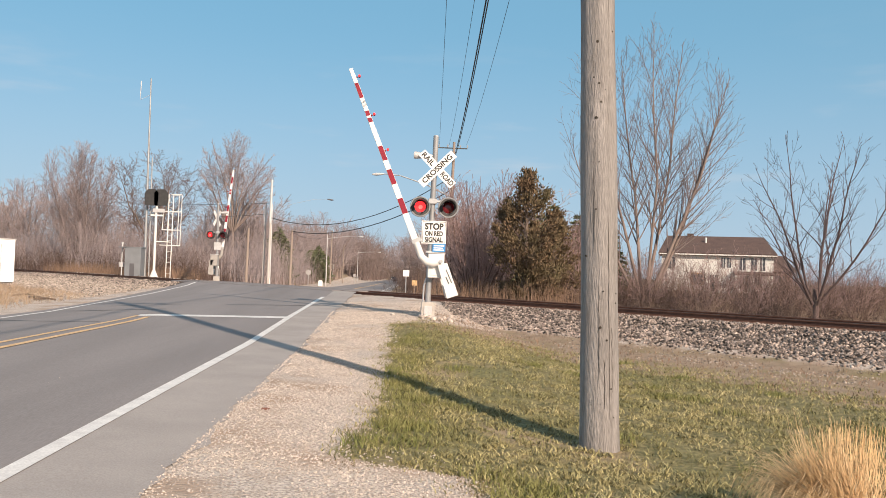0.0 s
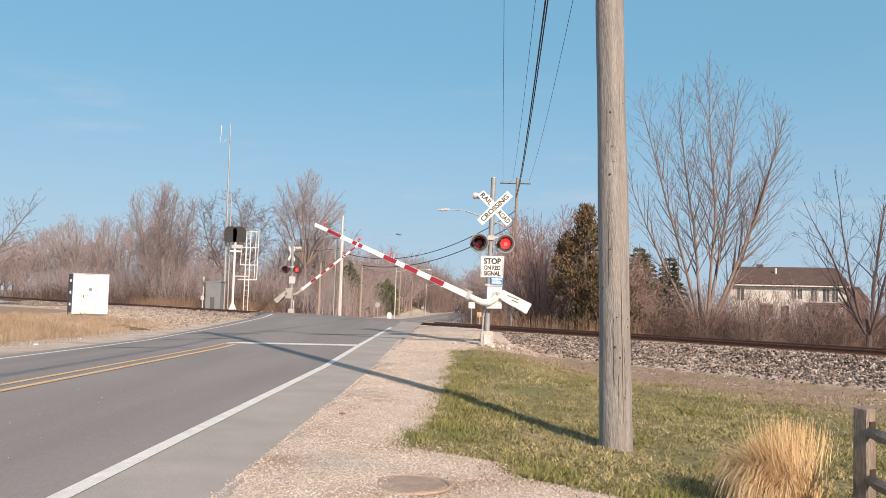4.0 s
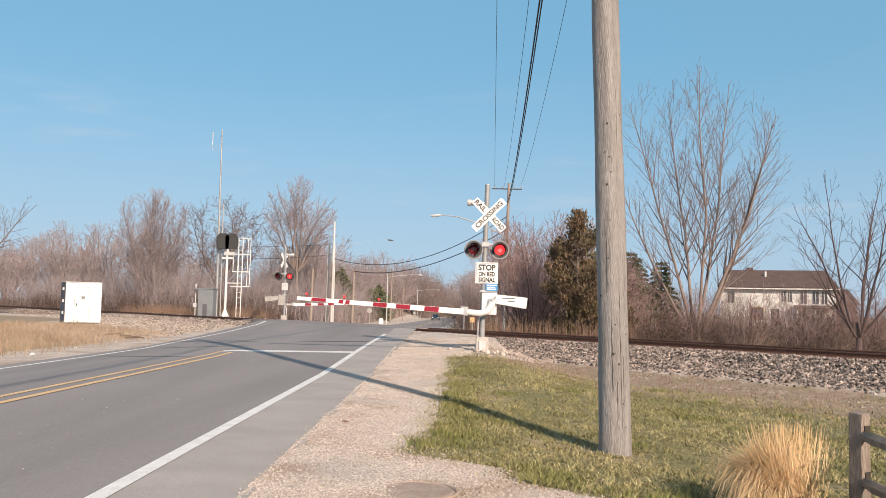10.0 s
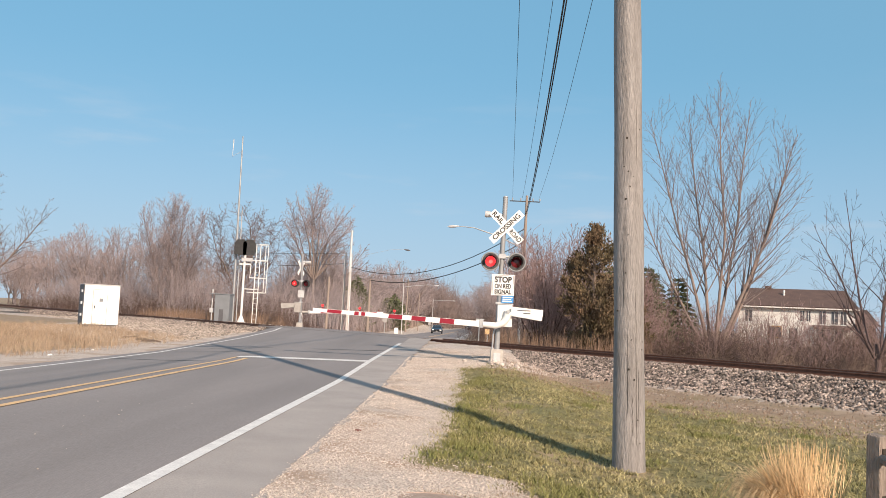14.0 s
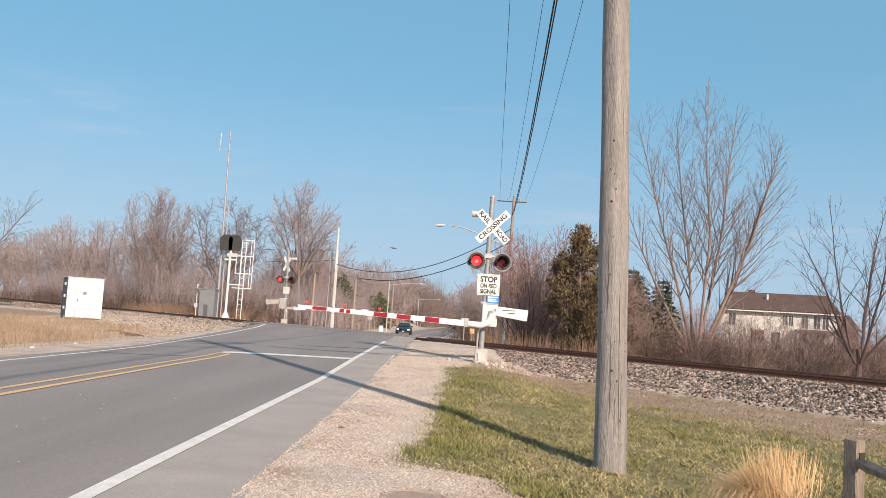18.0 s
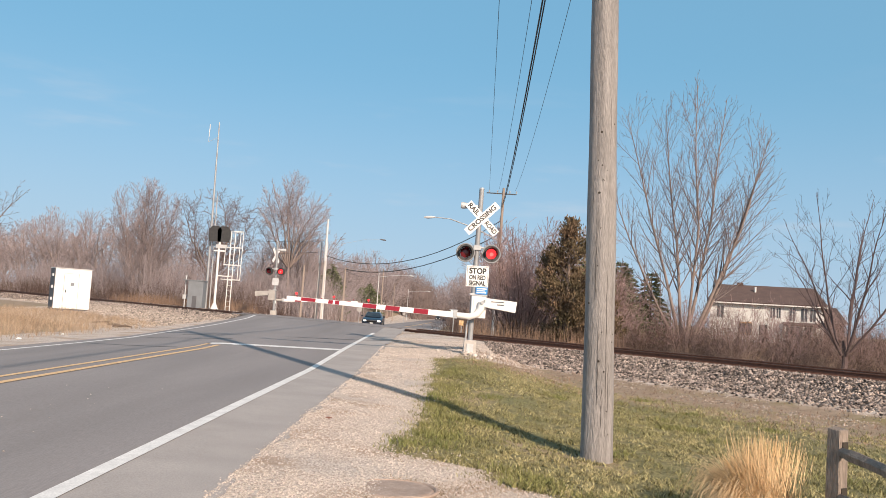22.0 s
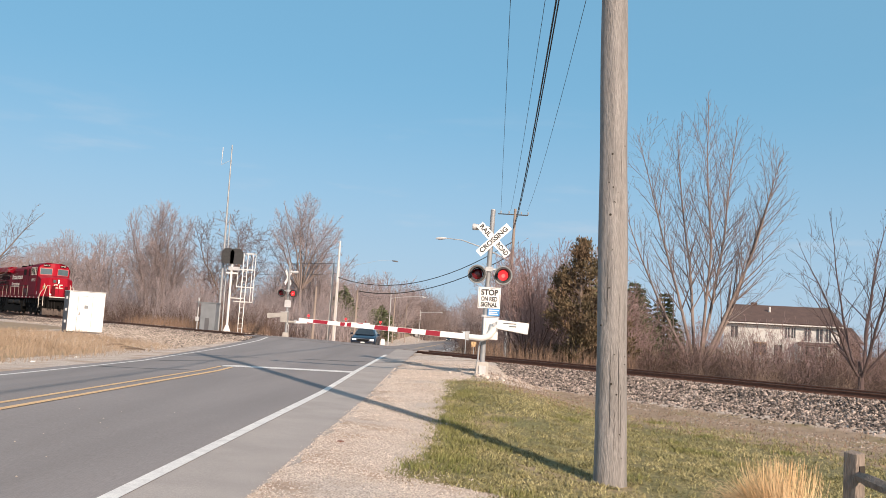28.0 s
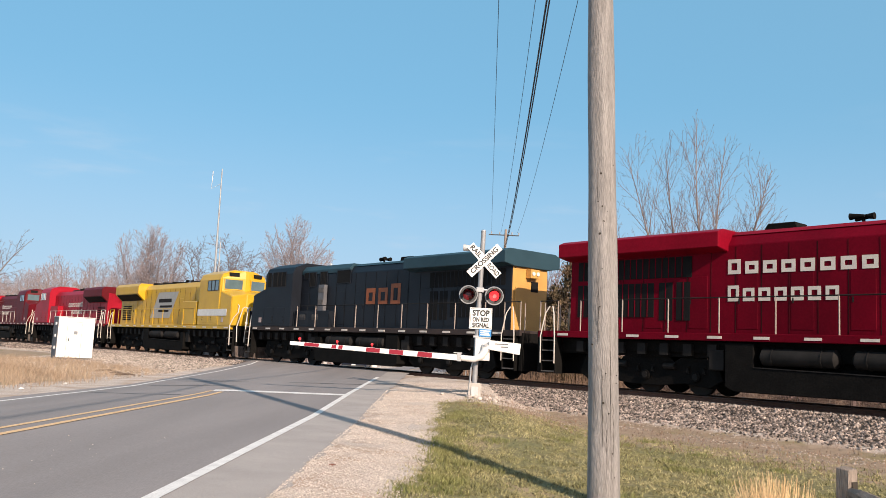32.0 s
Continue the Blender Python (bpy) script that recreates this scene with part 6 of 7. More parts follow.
bare_tree("leafless fan-shaped tree with a rounded crown beyond the crossing", pose(-16.6, 95, 0), BARK_PALE, TWIG_HAZED, "bare trees", seed=47, height=15.6, radius=4.4, stems=15, bole=5.2, waist=0.5, skirt=0.75, ways=((-1.0, 0.1), (-0.72, -0.4), (-0.52, 0.4), (-0.36, -0.35), (-0.24, 0.1), (-0.1, -0.45), (0.0, 0.35), (0.12, -0.05), (0.25, 0.4), (0.38, -0.3), (0.52, 0.25), (0.7, -0.2), (0.95, 0.1), (0.0, 0.0), (-0.12, 0.55)), thick=0.0064, dense=(3.6, 3.6, 4.8), lengths=(0.26, 0.55, 0.5), angle=0.72, wander=0.075, lift=0.01, fine=0.017, low=6.6, wiggle=1, start=0.4)
bare_tree("tall leafless tree at the edge of the dry field", pose(-40.9, 70, 0), BARK, TWIG_GREY, "bare trees", seed=43, height=13.5, radius=5.6, stems=5, bole=1.0, waist=0.5, spread=0.55, thick=0.012, dense=(2.8, 3.2, 3.6), lengths=(0.42, 0.45, 0.5), angle=0.85, wander=0.08, lift=0.05, fine=0.013, low=1.0, wiggle=1)
bush = bare_tree("purple-brown leafless shrub beside the juniper", pose(4.0, 41.5, 0), BRUSH, SHRUB, "shrubs by the juniper", seed=51, height=5.6, radius=2.5, stems=12, waist=0.5, spread=0.6, thick=0.006, dense=(2.8, 3.6, 4.6), lengths=(0.4, 0.5, 0.5), angle=0.65, wander=0.07, lift=0.05, fine=0.0085, low=0.2, wiggle=1)
for x, y, k, r in ((3.7, 45, 0.9, 40), (4.6, 43, 1.14, 130), (5.6, 48, 0.95, 220), (4.5, 46.5, 1.12, 300), (5.8, 45, 1.0, 70), (8.2, 41.5, 0.75, 80), (9.4, 43, 0.7, 10)):
    copy_thing(bush, pose(x, y, 0, 0, 0, r) @ Matrix.Scale(k, 4))
low_bush = bare_tree("low leafless bush behind the track", pose(10.6, 36, 0), BRUSH, SHRUB, "low bushes behind the track", seed=53, height=2.2, radius=1.5, stems=9, waist=0.5, spread=0.8, thick=0.008, dense=(4, 6, 7), lengths=(0.45, 0.5, 0.5), angle=0.7, wander=0.09, lift=0.04, fine=0.0055, low=0.05, wiggle=1)
for x, y, k, r in ((11.8, 33.5, 0.8, 70), (12.6, 35.5, 1.05, 110), (13.2, 32, 0.85, 160), (14.8, 34, 1.1, 200), (15.6, 31.5, 0.9, 240), (16.4, 35, 1.25, 280), (9.2, 38.5, 1.0, 320), (17.4, 32.5, 1.05, 15), (11.2, 40, 1.25, 95), (18.2, 34.5, 1.2, 140), (14.2, 37.5, 1.3, 30)):
    copy_thing(low_bush, pose(x, y, 0, 0, 0, r) @ Matrix.Scale(k, 4))
far_kinds = [
    bare_tree("distant leafless oval tree", pose(-52, 128, -0.1), BARK_PALE, TWIG_HAZED, "far trees", seed=61, height=13.0, radius=4.6, stems=2, bole=1.0, waist=0.42, spread=0.2, thick=0.011, dense=(2.8, 1.9, 2.0), lengths=(0.5, 0.5, 0.5), angle=0.75, wander=0.05, lift=0.05, fine=0.026, low=1.0, wiggle=1),
    bare_tree("distant leafless crooked tree", pose(-44, 122, -0.1), BARK_PALE, TWIG_HAZED, "far trees", seed=62, height=12.0, radius=5.0, stems=4, bole=2.0, waist=0.6, spread=0.7, thick=0.011, dense=(2.0, 1.9, 2.0), lengths=(0.45, 0.5, 0.5), angle=0.9, wander=0.12, lift=0.05, fine=0.026, low=2.0, wiggle=1),
    bare_tree("distant leafless fan-shaped tree", pose(-60, 135, -0.1), BARK_PALE, TWIG_HAZED, "far trees", seed=63, height=14.0, radius=4.6, stems=7, bole=3.0, waist=0.62, spread=0.6, thick=0.008, dense=(1.9, 2.0, 2.0), lengths=(0.35, 0.5, 0.5), angle=0.65, wander=0.06, lift=0.03, fine=0.026, low=3.0, wiggle=1),
]
# far woods: more of the same trees, smaller and further off
spots = random.Random(7)
for i in range(64):
    src = far_kinds[i % 3]
    if i < 26:
        x, y, k = spots.uniform(-95, -14), spots.uniform(100, 150), spots.uniform(0.5, 0.8)
        k += 0.22 * (x < -44)
    elif i < 46:
        x, y, k = spots.uniform(-22, -10.5), spots.uniform(95, 260), spots.uniform(0.62, 0.9)
    else:
        x, y, k = spots.uniform(5, 22), spots.uniform(75, 260), spots.uniform(0.62, 0.9)
    if -13 < x < 3 and y < 300 and i >= 46:
        x = 6
    while off_track(x, y) < 14:
        y += 5
    t = copy_thing(src, pose(x, y, gz(x, y) - 0.1, 0, 0, spots.uniform(0, 360)) @ Matrix.Diagonal((k * (1.15 if i < 26 else 1.4), k * (1.15 if i < 26 else 1.4), k, 1)))
    tagged(t, "distant leafless tree in a row", "tree", "far trees")
for i, (x, y, k) in enumerate([(-6, 420, 1.1), (-14, 380, 1.0), (4, 400, 1.2), (12, 350, 1.0), (-22, 340, 1.0), (20, 320, 1.0), (-2, 450, 1.3), (-13, 260, 1.15), (-9, 300, 1.1), (-19, 240, 1.0), (8, 210, 0.8), (11, 190, 0.75), (16, 180, 0.85), (13, 260, 1.0), (18, 230, 1.0), (-11.5, 200, 0.8), (-15, 180, 0.75), (7.5, 150, 0.7), (6.8, 185, 0.85), (9.8, 170, 0.8), (8.6, 125, 0.55), (6.0, 240, 1.0), (-11.4, 204, 1.15), (-14.8, 212, 1.12), (-18.5, 196, 1.0), (6.2, 202, 0.98), (9.2, 196, 0.95), (-10.2, 285, 1.25), (1.5, 345, 1.2)]):
    t = copy_thing(far_kinds[i % 3], pose(x, y, gz(x, y) - 0.1, 0, 0, 50 * i) @ Matrix.Diagonal((k * 1.3, k * 1.3, k, 1)))
    tagged(t, "distant leafless tree closing the road's end", "tree", "far trees")


def sprays(seed, n, outline, length, droop):
    """Flat needle sprays set round an axis inside an outline of (height, radius)."""
    rg = np.random.default_rng(seed)
    hs = np.array([h for h, _ in outline])
    rs = np.array([r for _, r in outline])
    h = rg.uniform(0, 1, n * 3)
    w = np.interp(h * hs[-1], hs, rs)
    keep = rg.random(n * 3) < w / rs.max()
    h, w = (h * hs[-1])[keep][:n], w[keep][:n]
    n = len(h)
    a = rg.uniform(0, 2 * np.pi, n)
    lump = 1 + 0.34 * np.sin(3 * a + 1.7 * h) + 0.30 * np.sin(5 * a - 3.9 * h) + 0.14 * np.sin(11 * a + 7 * h)
    r = w * lump * rg.uniform(0.35, 1.0, n) ** 0.5
    base = np.stack([r * np.cos(a), r * np.sin(a), h], -1)
    out = np.stack([np.cos(a), np.sin(a), droop + rg.normal(0, 0.35, n)], -1) + rg.normal(0, 0.35, (n, 3))
    out /= np.linalg.norm(out, axis=1)[:, None]
    side = np.cross(out, rg.normal(0, 1, (n, 3)))
    side /= np.linalg.norm(side, axis=1)[:, None]
    ln = length * rg.uniform(0.5, 1.4, n)[:, None]
    V = np.stack([base - out * ln * 0.3, base + side * ln * 0.22, base + out * ln * 0.9, base - side * ln * 0.22, base + out * ln * 0.35 + np.cross(out, side) * ln * 0.18], 1)
    k = (np.arange(n) * 5)[:, None]
    F = np.concatenate([k + [[0, 1, 4]], k + [[1, 2, 4]], k + [[2, 3, 4]], k + [[3, 0, 4]]])
    return V.reshape(-1, 3), F


def conifer(label, at, mat, seed, outline, n, length, droop):
    """An evergreen: a trunk and needle sprays."""
    t = thing("tree", label, "tree", at)
    h = outline[-1][0]
    part("trunk", Build().tube([(0, 0, -0.2), (0, 0, h * 0.5), (0, 0, h * 0.97)], [0.13, 0.09, 0.015], 7), BARK, t)
    V, F = sprays(seed, n, outline, length, droop)
    part("crown", arrays("crown", V, F, mat), mat, t, "dense needle sprays")
    return t


def spruce_tiers(label, at, seed, h, radius, whorls):
    """A young spruce: tiers of drooping boughs, each a flat fan of needle twigs, round a pointed leader."""
    t = thing("tree", label, "tree", at)
    part("trunk", Build().tube([(0, 0, -0.2), (0, 0, h * 0.5), (0, 0, h)], [0.11, 0.07, 0.012], 7), BARK, t)
    rg = np.random.default_rng(seed)
    V, F, k = [], [], 0
    for i in range(whorls):
        u = i / whorls
        z, reach = 0.25 + (h - 0.35) * u, radius * (1 - u) ** 0.85 + 0.12
        for j in range(9):
            a = 2 * math.pi * j / 9 + i * 0.7 + rg.normal(0, 0.12)
            ln = reach * rg.uniform(0.75, 1.12)
            out, side = np.array([math.cos(a), math.sin(a), 0]), np.array([-math.sin(a), math.cos(a), 0])
            for w in np.arange(0.1, 1.0, 0.055 / max(ln, 0.3)):
                c = np.array([0, 0, z]) + out * ln * w + np.array([0, 0, 0.16 * w - 0.34 * w * w]) * ln
                for sgn in (-1, 1, 0):
                    d = out * rg.uniform(0.4, 0.9) + side * sgn * rg.uniform(0.5, 1.0) + np.array([0, 0, rg.uniform(-0.35, 0.12) if sgn else rg.uniform(0.1, 0.5)])
                    d *= rg.uniform(0.16, 0.32) * (1.25 - 0.5 * w) / np.linalg.norm(d)
                    b = np.cross(d, rg.normal(0, 1, 3))
                    b *= 0.062 / (np.linalg.norm(b) + 1e-6)
                    V += [c - b, c + b, c + d]
                    F.append((k, k + 1, k + 2))
                    k += 3
    part("crown", arrays("crown", V, F, SPRUCE), SPRUCE, t, "tiers of drooping green boughs")
    return t


def juniper(label, at, seed, outline, plumes, each, length=0.15):
    """An evergreen of separate plumes: boughs that climb outwards from the trunk, clothed in needle sprays, with gaps between them."""
    t = thing("tree", label, "tree", at)
    rg = np.random.default_rng(seed)
    hs, rs = [h for h, _ in outline], [r for _, r in outline]
    boughs, V, F, k = Build(), [], [], 0
    for i in range(plumes):
        z1 = hs[-1] * (0.04 + 0.95 * (i + rg.random()) / plumes)
        reach = float(np.interp(z1, hs, rs)) * rg.uniform(0.45, 1.3)
        a = rg.uniform(0, 2 * math.pi)
        tip = np.array([math.cos(a) * reach, math.sin(a) * reach, z1])
        foot = np.array([0.0, 0.0, max(0.1, z1 - 0.35 - reach * rg.uniform(0.35, 0.8))])
        boughs.rod(tuple(foot), tuple(foot + 0.9 * (tip - foot)), 0.03, 0.008, 5)
        m = int(each * (0.35 + 0.65 * reach / max(rs)))
        u = rg.uniform(0.25, 1.0, m) ** 0.6
        fat = 0.06 + 0.19 * np.sin(np.pi * np.clip(u, 0, 0.97)) * min(1.0, 0.4 + reach)
        c = foot + (tip - foot) * u[:, None] + rg.normal(0, 1, (m, 3)) * fat[:, None] * [1, 1, 0.8]
        d = (tip - foot) / np.linalg.norm(tip - foot) * 0.7 + [0, 0, 0.35] + rg.normal(0, 0.45, (m, 3))
        d *= length * rg.uniform(0.6, 1.5, (m, 1)) / np.linalg.norm(d, axis=1)[:, None]
        b = np.cross(d, rg.normal(0, 1, (m, 3)))
        b *= length * 0.22 / (np.linalg.norm(b, axis=1)[:, None] + 1e-6)
        e = np.cross(d, b) * 1.6
        V.append(np.stack([c, c + 0.45 * d + b, c + d, c + 0.45 * d - b, c + 0.5 * d + e], 1).reshape(-1, 3))
        j = k + (np.arange(m) * 5)[:, None]
        F.append(np.concatenate([j + [[0, 1, 4]], j + [[1, 2, 4]], j + [[2, 3, 4]], j + [[3, 0, 4]]]))
        k += 5 * m
    part("trunk", Build().tube([(0, 0, -0.2), (0, 0, hs[-1] * 0.5), (0, 0, hs[-1] * 0.95)], [0.13, 0.09, 0.015], 7), BARK, t)
    part("boughs", boughs, BARK, t)
    part("crown", arrays("crown", np.concatenate(V), np.concatenate(F), JUNIPER), JUNIPER, t, "plumes of needle sprays")
    return t


juniper("brown-green juniper of ragged outline behind the track", pose(5.95, 38.5, -0.05), 3, [(0, 1.1), (0.8, 1.5), (2.4, 1.5), (3.9, 1.25), (4.8, 0.8), (5.5, 0.45), (6.0, 0.12)], 64, 330)
juniper("shorter brown-green juniper beside the tall one", pose(7.5, 40.0, -0.05), 4, [(0, 0.9), (0.8, 1.25), (2.0, 1.2), (3.0, 0.9), (3.8, 0.5), (4.4, 0.1)], 44, 260)
for x, y, h, r, seed in ((8.7, 46.5, 5.3, 1.8, 5), (10.0, 46, 4.8, 1.6, 6), (10.75, 48, 4.6, 1.5, 7), (7.7, 45, 4.7, 1.6, 9), (11.9, 47, 4.4, 1.5, 10)):
    spruce_tiers("green spruce with tiered boughs behind the brush", pose(x, y, 0), seed, h, r, int(h * 3.8))
for x, y, h, r, seed in ((-14.2, 115, 7.6, 1.7, 8), (-12.4, 160, 6.6, 2.0, 18), (-14.4, 165, 5.6, 1.9, 19)):
    conifer("dark green pine beside the far poles", pose(x, y, gz(x, y) - 0.1), SPRUCE, seed, [(0, r * 0.8), (h * 0.2, r), (h * 0.6, r * 0.75), (h * 0.88, r * 0.3), (h, 0.05)], 3000, 0.42, -0.1)


def thicket(name, pts, heights, mat, seed, label, twigs=4, width=0.012, lean=0.16, tangle=0.5):
    """Thin stems with side twigs, as flat-sided slivers."""
    rg = np.random.default_rng(seed)
    n = len(pts)
    d = np.stack([rg.normal(0, lean, n), rg.normal(0, lean, n), np.ones(n)], -1)
    d /= np.linalg.norm(d, axis=1)[:, None]
    V, F, at = [], [], 0

    def slivers(p, way, length, w):
        nonlocal at
        m = len(p)
        s = np.cross(way, rg.normal(0, 1, (m, 3)))
        s /= np.linalg.norm(s, axis=1)[:, None] + 1e-9
        s2 = np.cross(way, s)
        w = np.asarray(w)[:, None]
        tip = p + way * length[:, None] + rg.normal(0, 0.06, (m, 3)) * length[:, None]
        V.append(np.stack([p + s * w, p - 0.5 * s * w + 0.87 * s2 * w, p - 0.5 * s * w - 0.87 * s2 * w, tip], 1).reshape(-1, 3))
        k = at + (np.arange(m) * 4)[:, None]
        F.append(np.concatenate([k + [[0, 1, 3]], k + [[1, 2, 3]], k + [[2, 0, 3]]]))
        at += 4 * m

    slivers(pts, d, heights, width * heights ** 0.5)
    for _ in range(twigs):
        u = rg.uniform(0.15, 0.9, n)
        p = pts + d * (heights * u)[:, None]
        w = d * (1.3 - tangle) + rg.normal(0, tangle, (n, 3)) + [0, 0, 0.3]
        w /= np.linalg.norm(w, axis=1)[:, None]
        slivers(p, w, heights * rg.uniform(0.18, 0.5, n), 0.5 * width * heights ** 0.5)
    return tagged(new(name, arrays(name, np.concatenate(V), np.concatenate(F), mat)), label, "brush", kind="stuff")


def along_track(rg, n, q0, q1, s0, s1):
    q, s = rg.uniform(q0, q1, n), rg.uniform(s0, s1, n)
    x, y = TRACK.x + ALONG.x * q + ACROSS.x * s, TRACK.y + ALONG.y * q + ACROSS.y * s
    keep = ~((x > -12.5) & (x < 1.2))
    return np.stack([x, y, ground_z(x, y) - 0.02], -1)[keep]


def bushes(rg, n, stems, q0, q1, s0, s1, radius, low, high):
    """Stems gathered into rounded bushes: foot points and heights."""
    c = along_track(rg, n, q0, q1, s0, s1)
    tall = rg.uniform(low, high, len(c))
    k = np.repeat(np.arange(len(c)), stems)
    off = rg.normal(0, radius * 0.6, (len(k), 2))
    d = np.hypot(off[:, 0], off[:, 1]) / radius
    p = np.concatenate([c[k, :2] + off, c[k, 2:]], 1)
    p[:, 2] = ground_z(p[:, 0], p[:, 1]) - 0.02
    return p, tall[k] * np.clip(1.05 - 0.45 * d, 0.3, 1.1) * rg.uniform(0.5, 1.05, len(k))


rg = np.random.default_rng(12)
p, h = bushes(rg, 220, 46, -8, 36, 5.0, 15, 0.75, 0.8, 2.7)
thicket("brush_by_track", p, h, BRUSH, 1, "tangled red-brown leafless brush behind the track", 10, 0.0055, 0.75, 0.85)
p, h = bushes(rg, 190, 40, -4, 48, 14, 40, 1.2, 1.8, 3.6)
thicket("brush_by_houses", p, h, BRUSH, 8, "tangled leafless brush in front of the house", 9, 0.008, 0.6, 0.8)
p, h = bushes(rg, 170, 34, 12, 42, 7, 22, 1.3, 2.2, 4.4)
thicket("tangled_saplings", p, h, SHRUB, 11, "tall tangled leafless saplings behind the brush", 9, 0.007, 0.45, 0.7)
PALE_STEM = material("pale dry stems", (0.30, 0.22, 0.17), (0.20, 0.14, 0.11), 0.5, 0.95, island=0.6)
p, h = bushes(rg, 130, 34, -8, 38, 4.4, 12, 0.8, 0.7, 1.9)
thicket("dry_weeds", p, h, PALE_STEM, 21, "pale dry weed stems in front of the brush", 6, 0.0055, 0.5, 0.7)
p = along_track(rg, 900, 2, 9, 9, 15)
p = p[(p[:, 0] < 7) & (p[:, 0] > 3.4)]
thicket("tall_brush", p, rg.uniform(2.2, 4.6, len(p)), MAROON, 2, "tall purple-brown leafless shrubs beside the juniper", 7, 0.011, 0.2)
p = along_track(rg, 1300, -11, -2.2, 3.4, 5.6)[:720]
thicket("dry_reeds", p, rg.uniform(0.6, 1.25, len(p)), REED, 3, "dry upright reeds along the track", 1, 0.013, 0.07)
p, h = bushes(rg, 330, 36, -125, -26, 6, 26, 1.6, 1.4, 4.4)
thicket("brush_beyond", p, h, BRUSH, 4, "wide leafless brush beyond the track", 8, 0.008, 0.4, 0.7)
p = along_track(rg, 2600, -60, -25, 3.5, 6)
thicket("dry_grass_strip", p, rg.uniform(0.4, 1.1, len(p)), REED, 5, "dry tan grass along the far side of the track", 1, 0.013, 0.15)
p = np.stack([rg.uniform(-100, -11, 12000), rg.uniform(76, 140, 12000), np.zeros(12000)], -1)
p = p[off_track(p[:, 0], p[:, 1]) > 8]
p[:, 2] = ground_z(p[:, 0], p[:, 1]) - 0.05
thicket("brush_far", p, rg.uniform(2, 5.5, len(p)), TWIG_HAZED, 6, "thin leafless saplings far beyond the track", 7, 0.013, 0.16)
p = np.stack([np.concatenate([rg.uniform(-24, -11.5, 1900), rg.uniform(2.5, 26, 3200)]), np.concatenate([rg.uniform(80, 240, 1900), rg.uniform(58, 200, 3200)]), np.zeros(5100)], -1)
p = p[(p[:, 0] < 0) | (p[:, 0] > 6.5) | (p[:, 1] > 120)]
p[:, 2] = ground_z(p[:, 0], p[:, 1]) - 0.05
thicket("roadside_saplings", p, rg.uniform(1.5, 4.2, len(p)), TWIG_WOODS, 7, "thin leafless saplings along the far road", 6, 0.015, 0.16)
p = np.stack([rg.uniform(22, 90, 2600), rg.uniform(58, 125, 2600), np.zeros(2600)], -1)
p = p[~((p[:, 1] > 99) & (p[:, 0] > 31) & (p[:, 0] < 50))]
thicket("brush_round_house", p, rg.uniform(0.8, 2.4, len(p)), BRUSH, 9, "leafless hedge brush round the house", 5, 0.018)

n = 7000
p = np.stack([rg.uniform(-60, 60, n), rg.uniform(270, 430, n), np.full(n, -0.4)], -1)
p = p[(p[:, 0] < bend(p[:, 1]) - 11) | (p[:, 0] > bend(p[:, 1]) + 1)]
p[:, 2] = ground_z(p[:, 0], p[:, 1]) - 0.1
thicket("far_woodland", p, rg.uniform(6, 17, len(p)), TWIG_WOODS, 10, "thin leafless woodland at the road's far end", 9, 0.024, 0.16)

n = 2600
p = np.stack([rg.uniform(-40, 60, n), rg.uniform(475, 540, n), np.full(n, -0.6)], -1)
p[:, 2] = ground_z(p[:, 0], p[:, 1]) - 0.1
thicket("woodland_at_road_end", p, rg.uniform(7, 17, n) * (0.8 + 0.25 * np.sin(0.35 * p[:, 0])), TWIG_WOODS, 14, "leafless woodland closing the end of the road", 10, 0.028, 0.18)


# ---- grass ----
def blades(name, x, y, height, mat, seed, label, width=0.006, lean=0.6, category="grass", z=None):
    """Single bent blades of grass, two facets each."""
    rg = np.random.default_rng(seed)
    n = len(x)
    z = ground_z(x, y) - 0.004 if z is None else z
    base = np.stack([x, y, z], -1)
    a = rg.uniform(0, 2 * np.pi, n)
    side = np.stack([np.cos(a), np.sin(a), np.zeros(n)], -1) * (width * rg.uniform(0.6, 1.3, n))[:, None]
    tip = np.stack([rg.normal(0, lean, n), rg.normal(0, lean, n), np.ones(n)], -1) * height[:, None]
    mid = tip * [0.35, 0.35, 0.6]
    V = np.stack([base - side, base + side, base + mid - side * 0.7, base + mid + side * 0.7, base + tip], 1)
    k = (np.arange(n) * 5)[:, None]
    F = np.concatenate([k + [[0, 1, 3]], k + [[0, 3, 2]], k + [[2, 3, 4]]])
    return tagged(new(name, arrays(name, V.reshape(-1, 3), F, mat)), label, category, kind="stuff")


rg = np.random.default_rng(21)
n = 330000
c = rg.integers(0, 21000, n)
y = (4.6 + 19.5 * rg.random(21000) ** 1.7)[c] + rg.normal(0, 0.04, n)
x = rg.uniform(-0.5, 11.5, 21000)[c] + rg.normal(0, 0.04, n)
tall = rg.uniform(0.5, 1.5, 21000)[c]
patch = np.sin(1.7 * x + 0.6 * y) + np.sin(0.9 * y - 1.3 * x) + rg.normal(0, 0.7, n)
s = off_track(x, y)
keep = (x > lawn_edge(y) + rg.normal(0, 0.2, n)) & (s < -7.4 - rg.random(n) ** 1.5 * 4.4) & (np.abs(x) < 0.62 * (y + 2.5) + 1) & (patch > -1.5)
x, y, tall = x[keep], y[keep], tall[keep]
blades("lawn", x, y, rg.uniform(0.016, 0.044, len(x)) * tall * (1 + 0.012 * y), GRASS, 2, "short patchy lawn of green and straw-coloured grass", 0.0066, 0.95)
n = 13000
c = rg.integers(0, 90, n)
cy = 5.5 + 14 * rg.random(90) ** 1.6
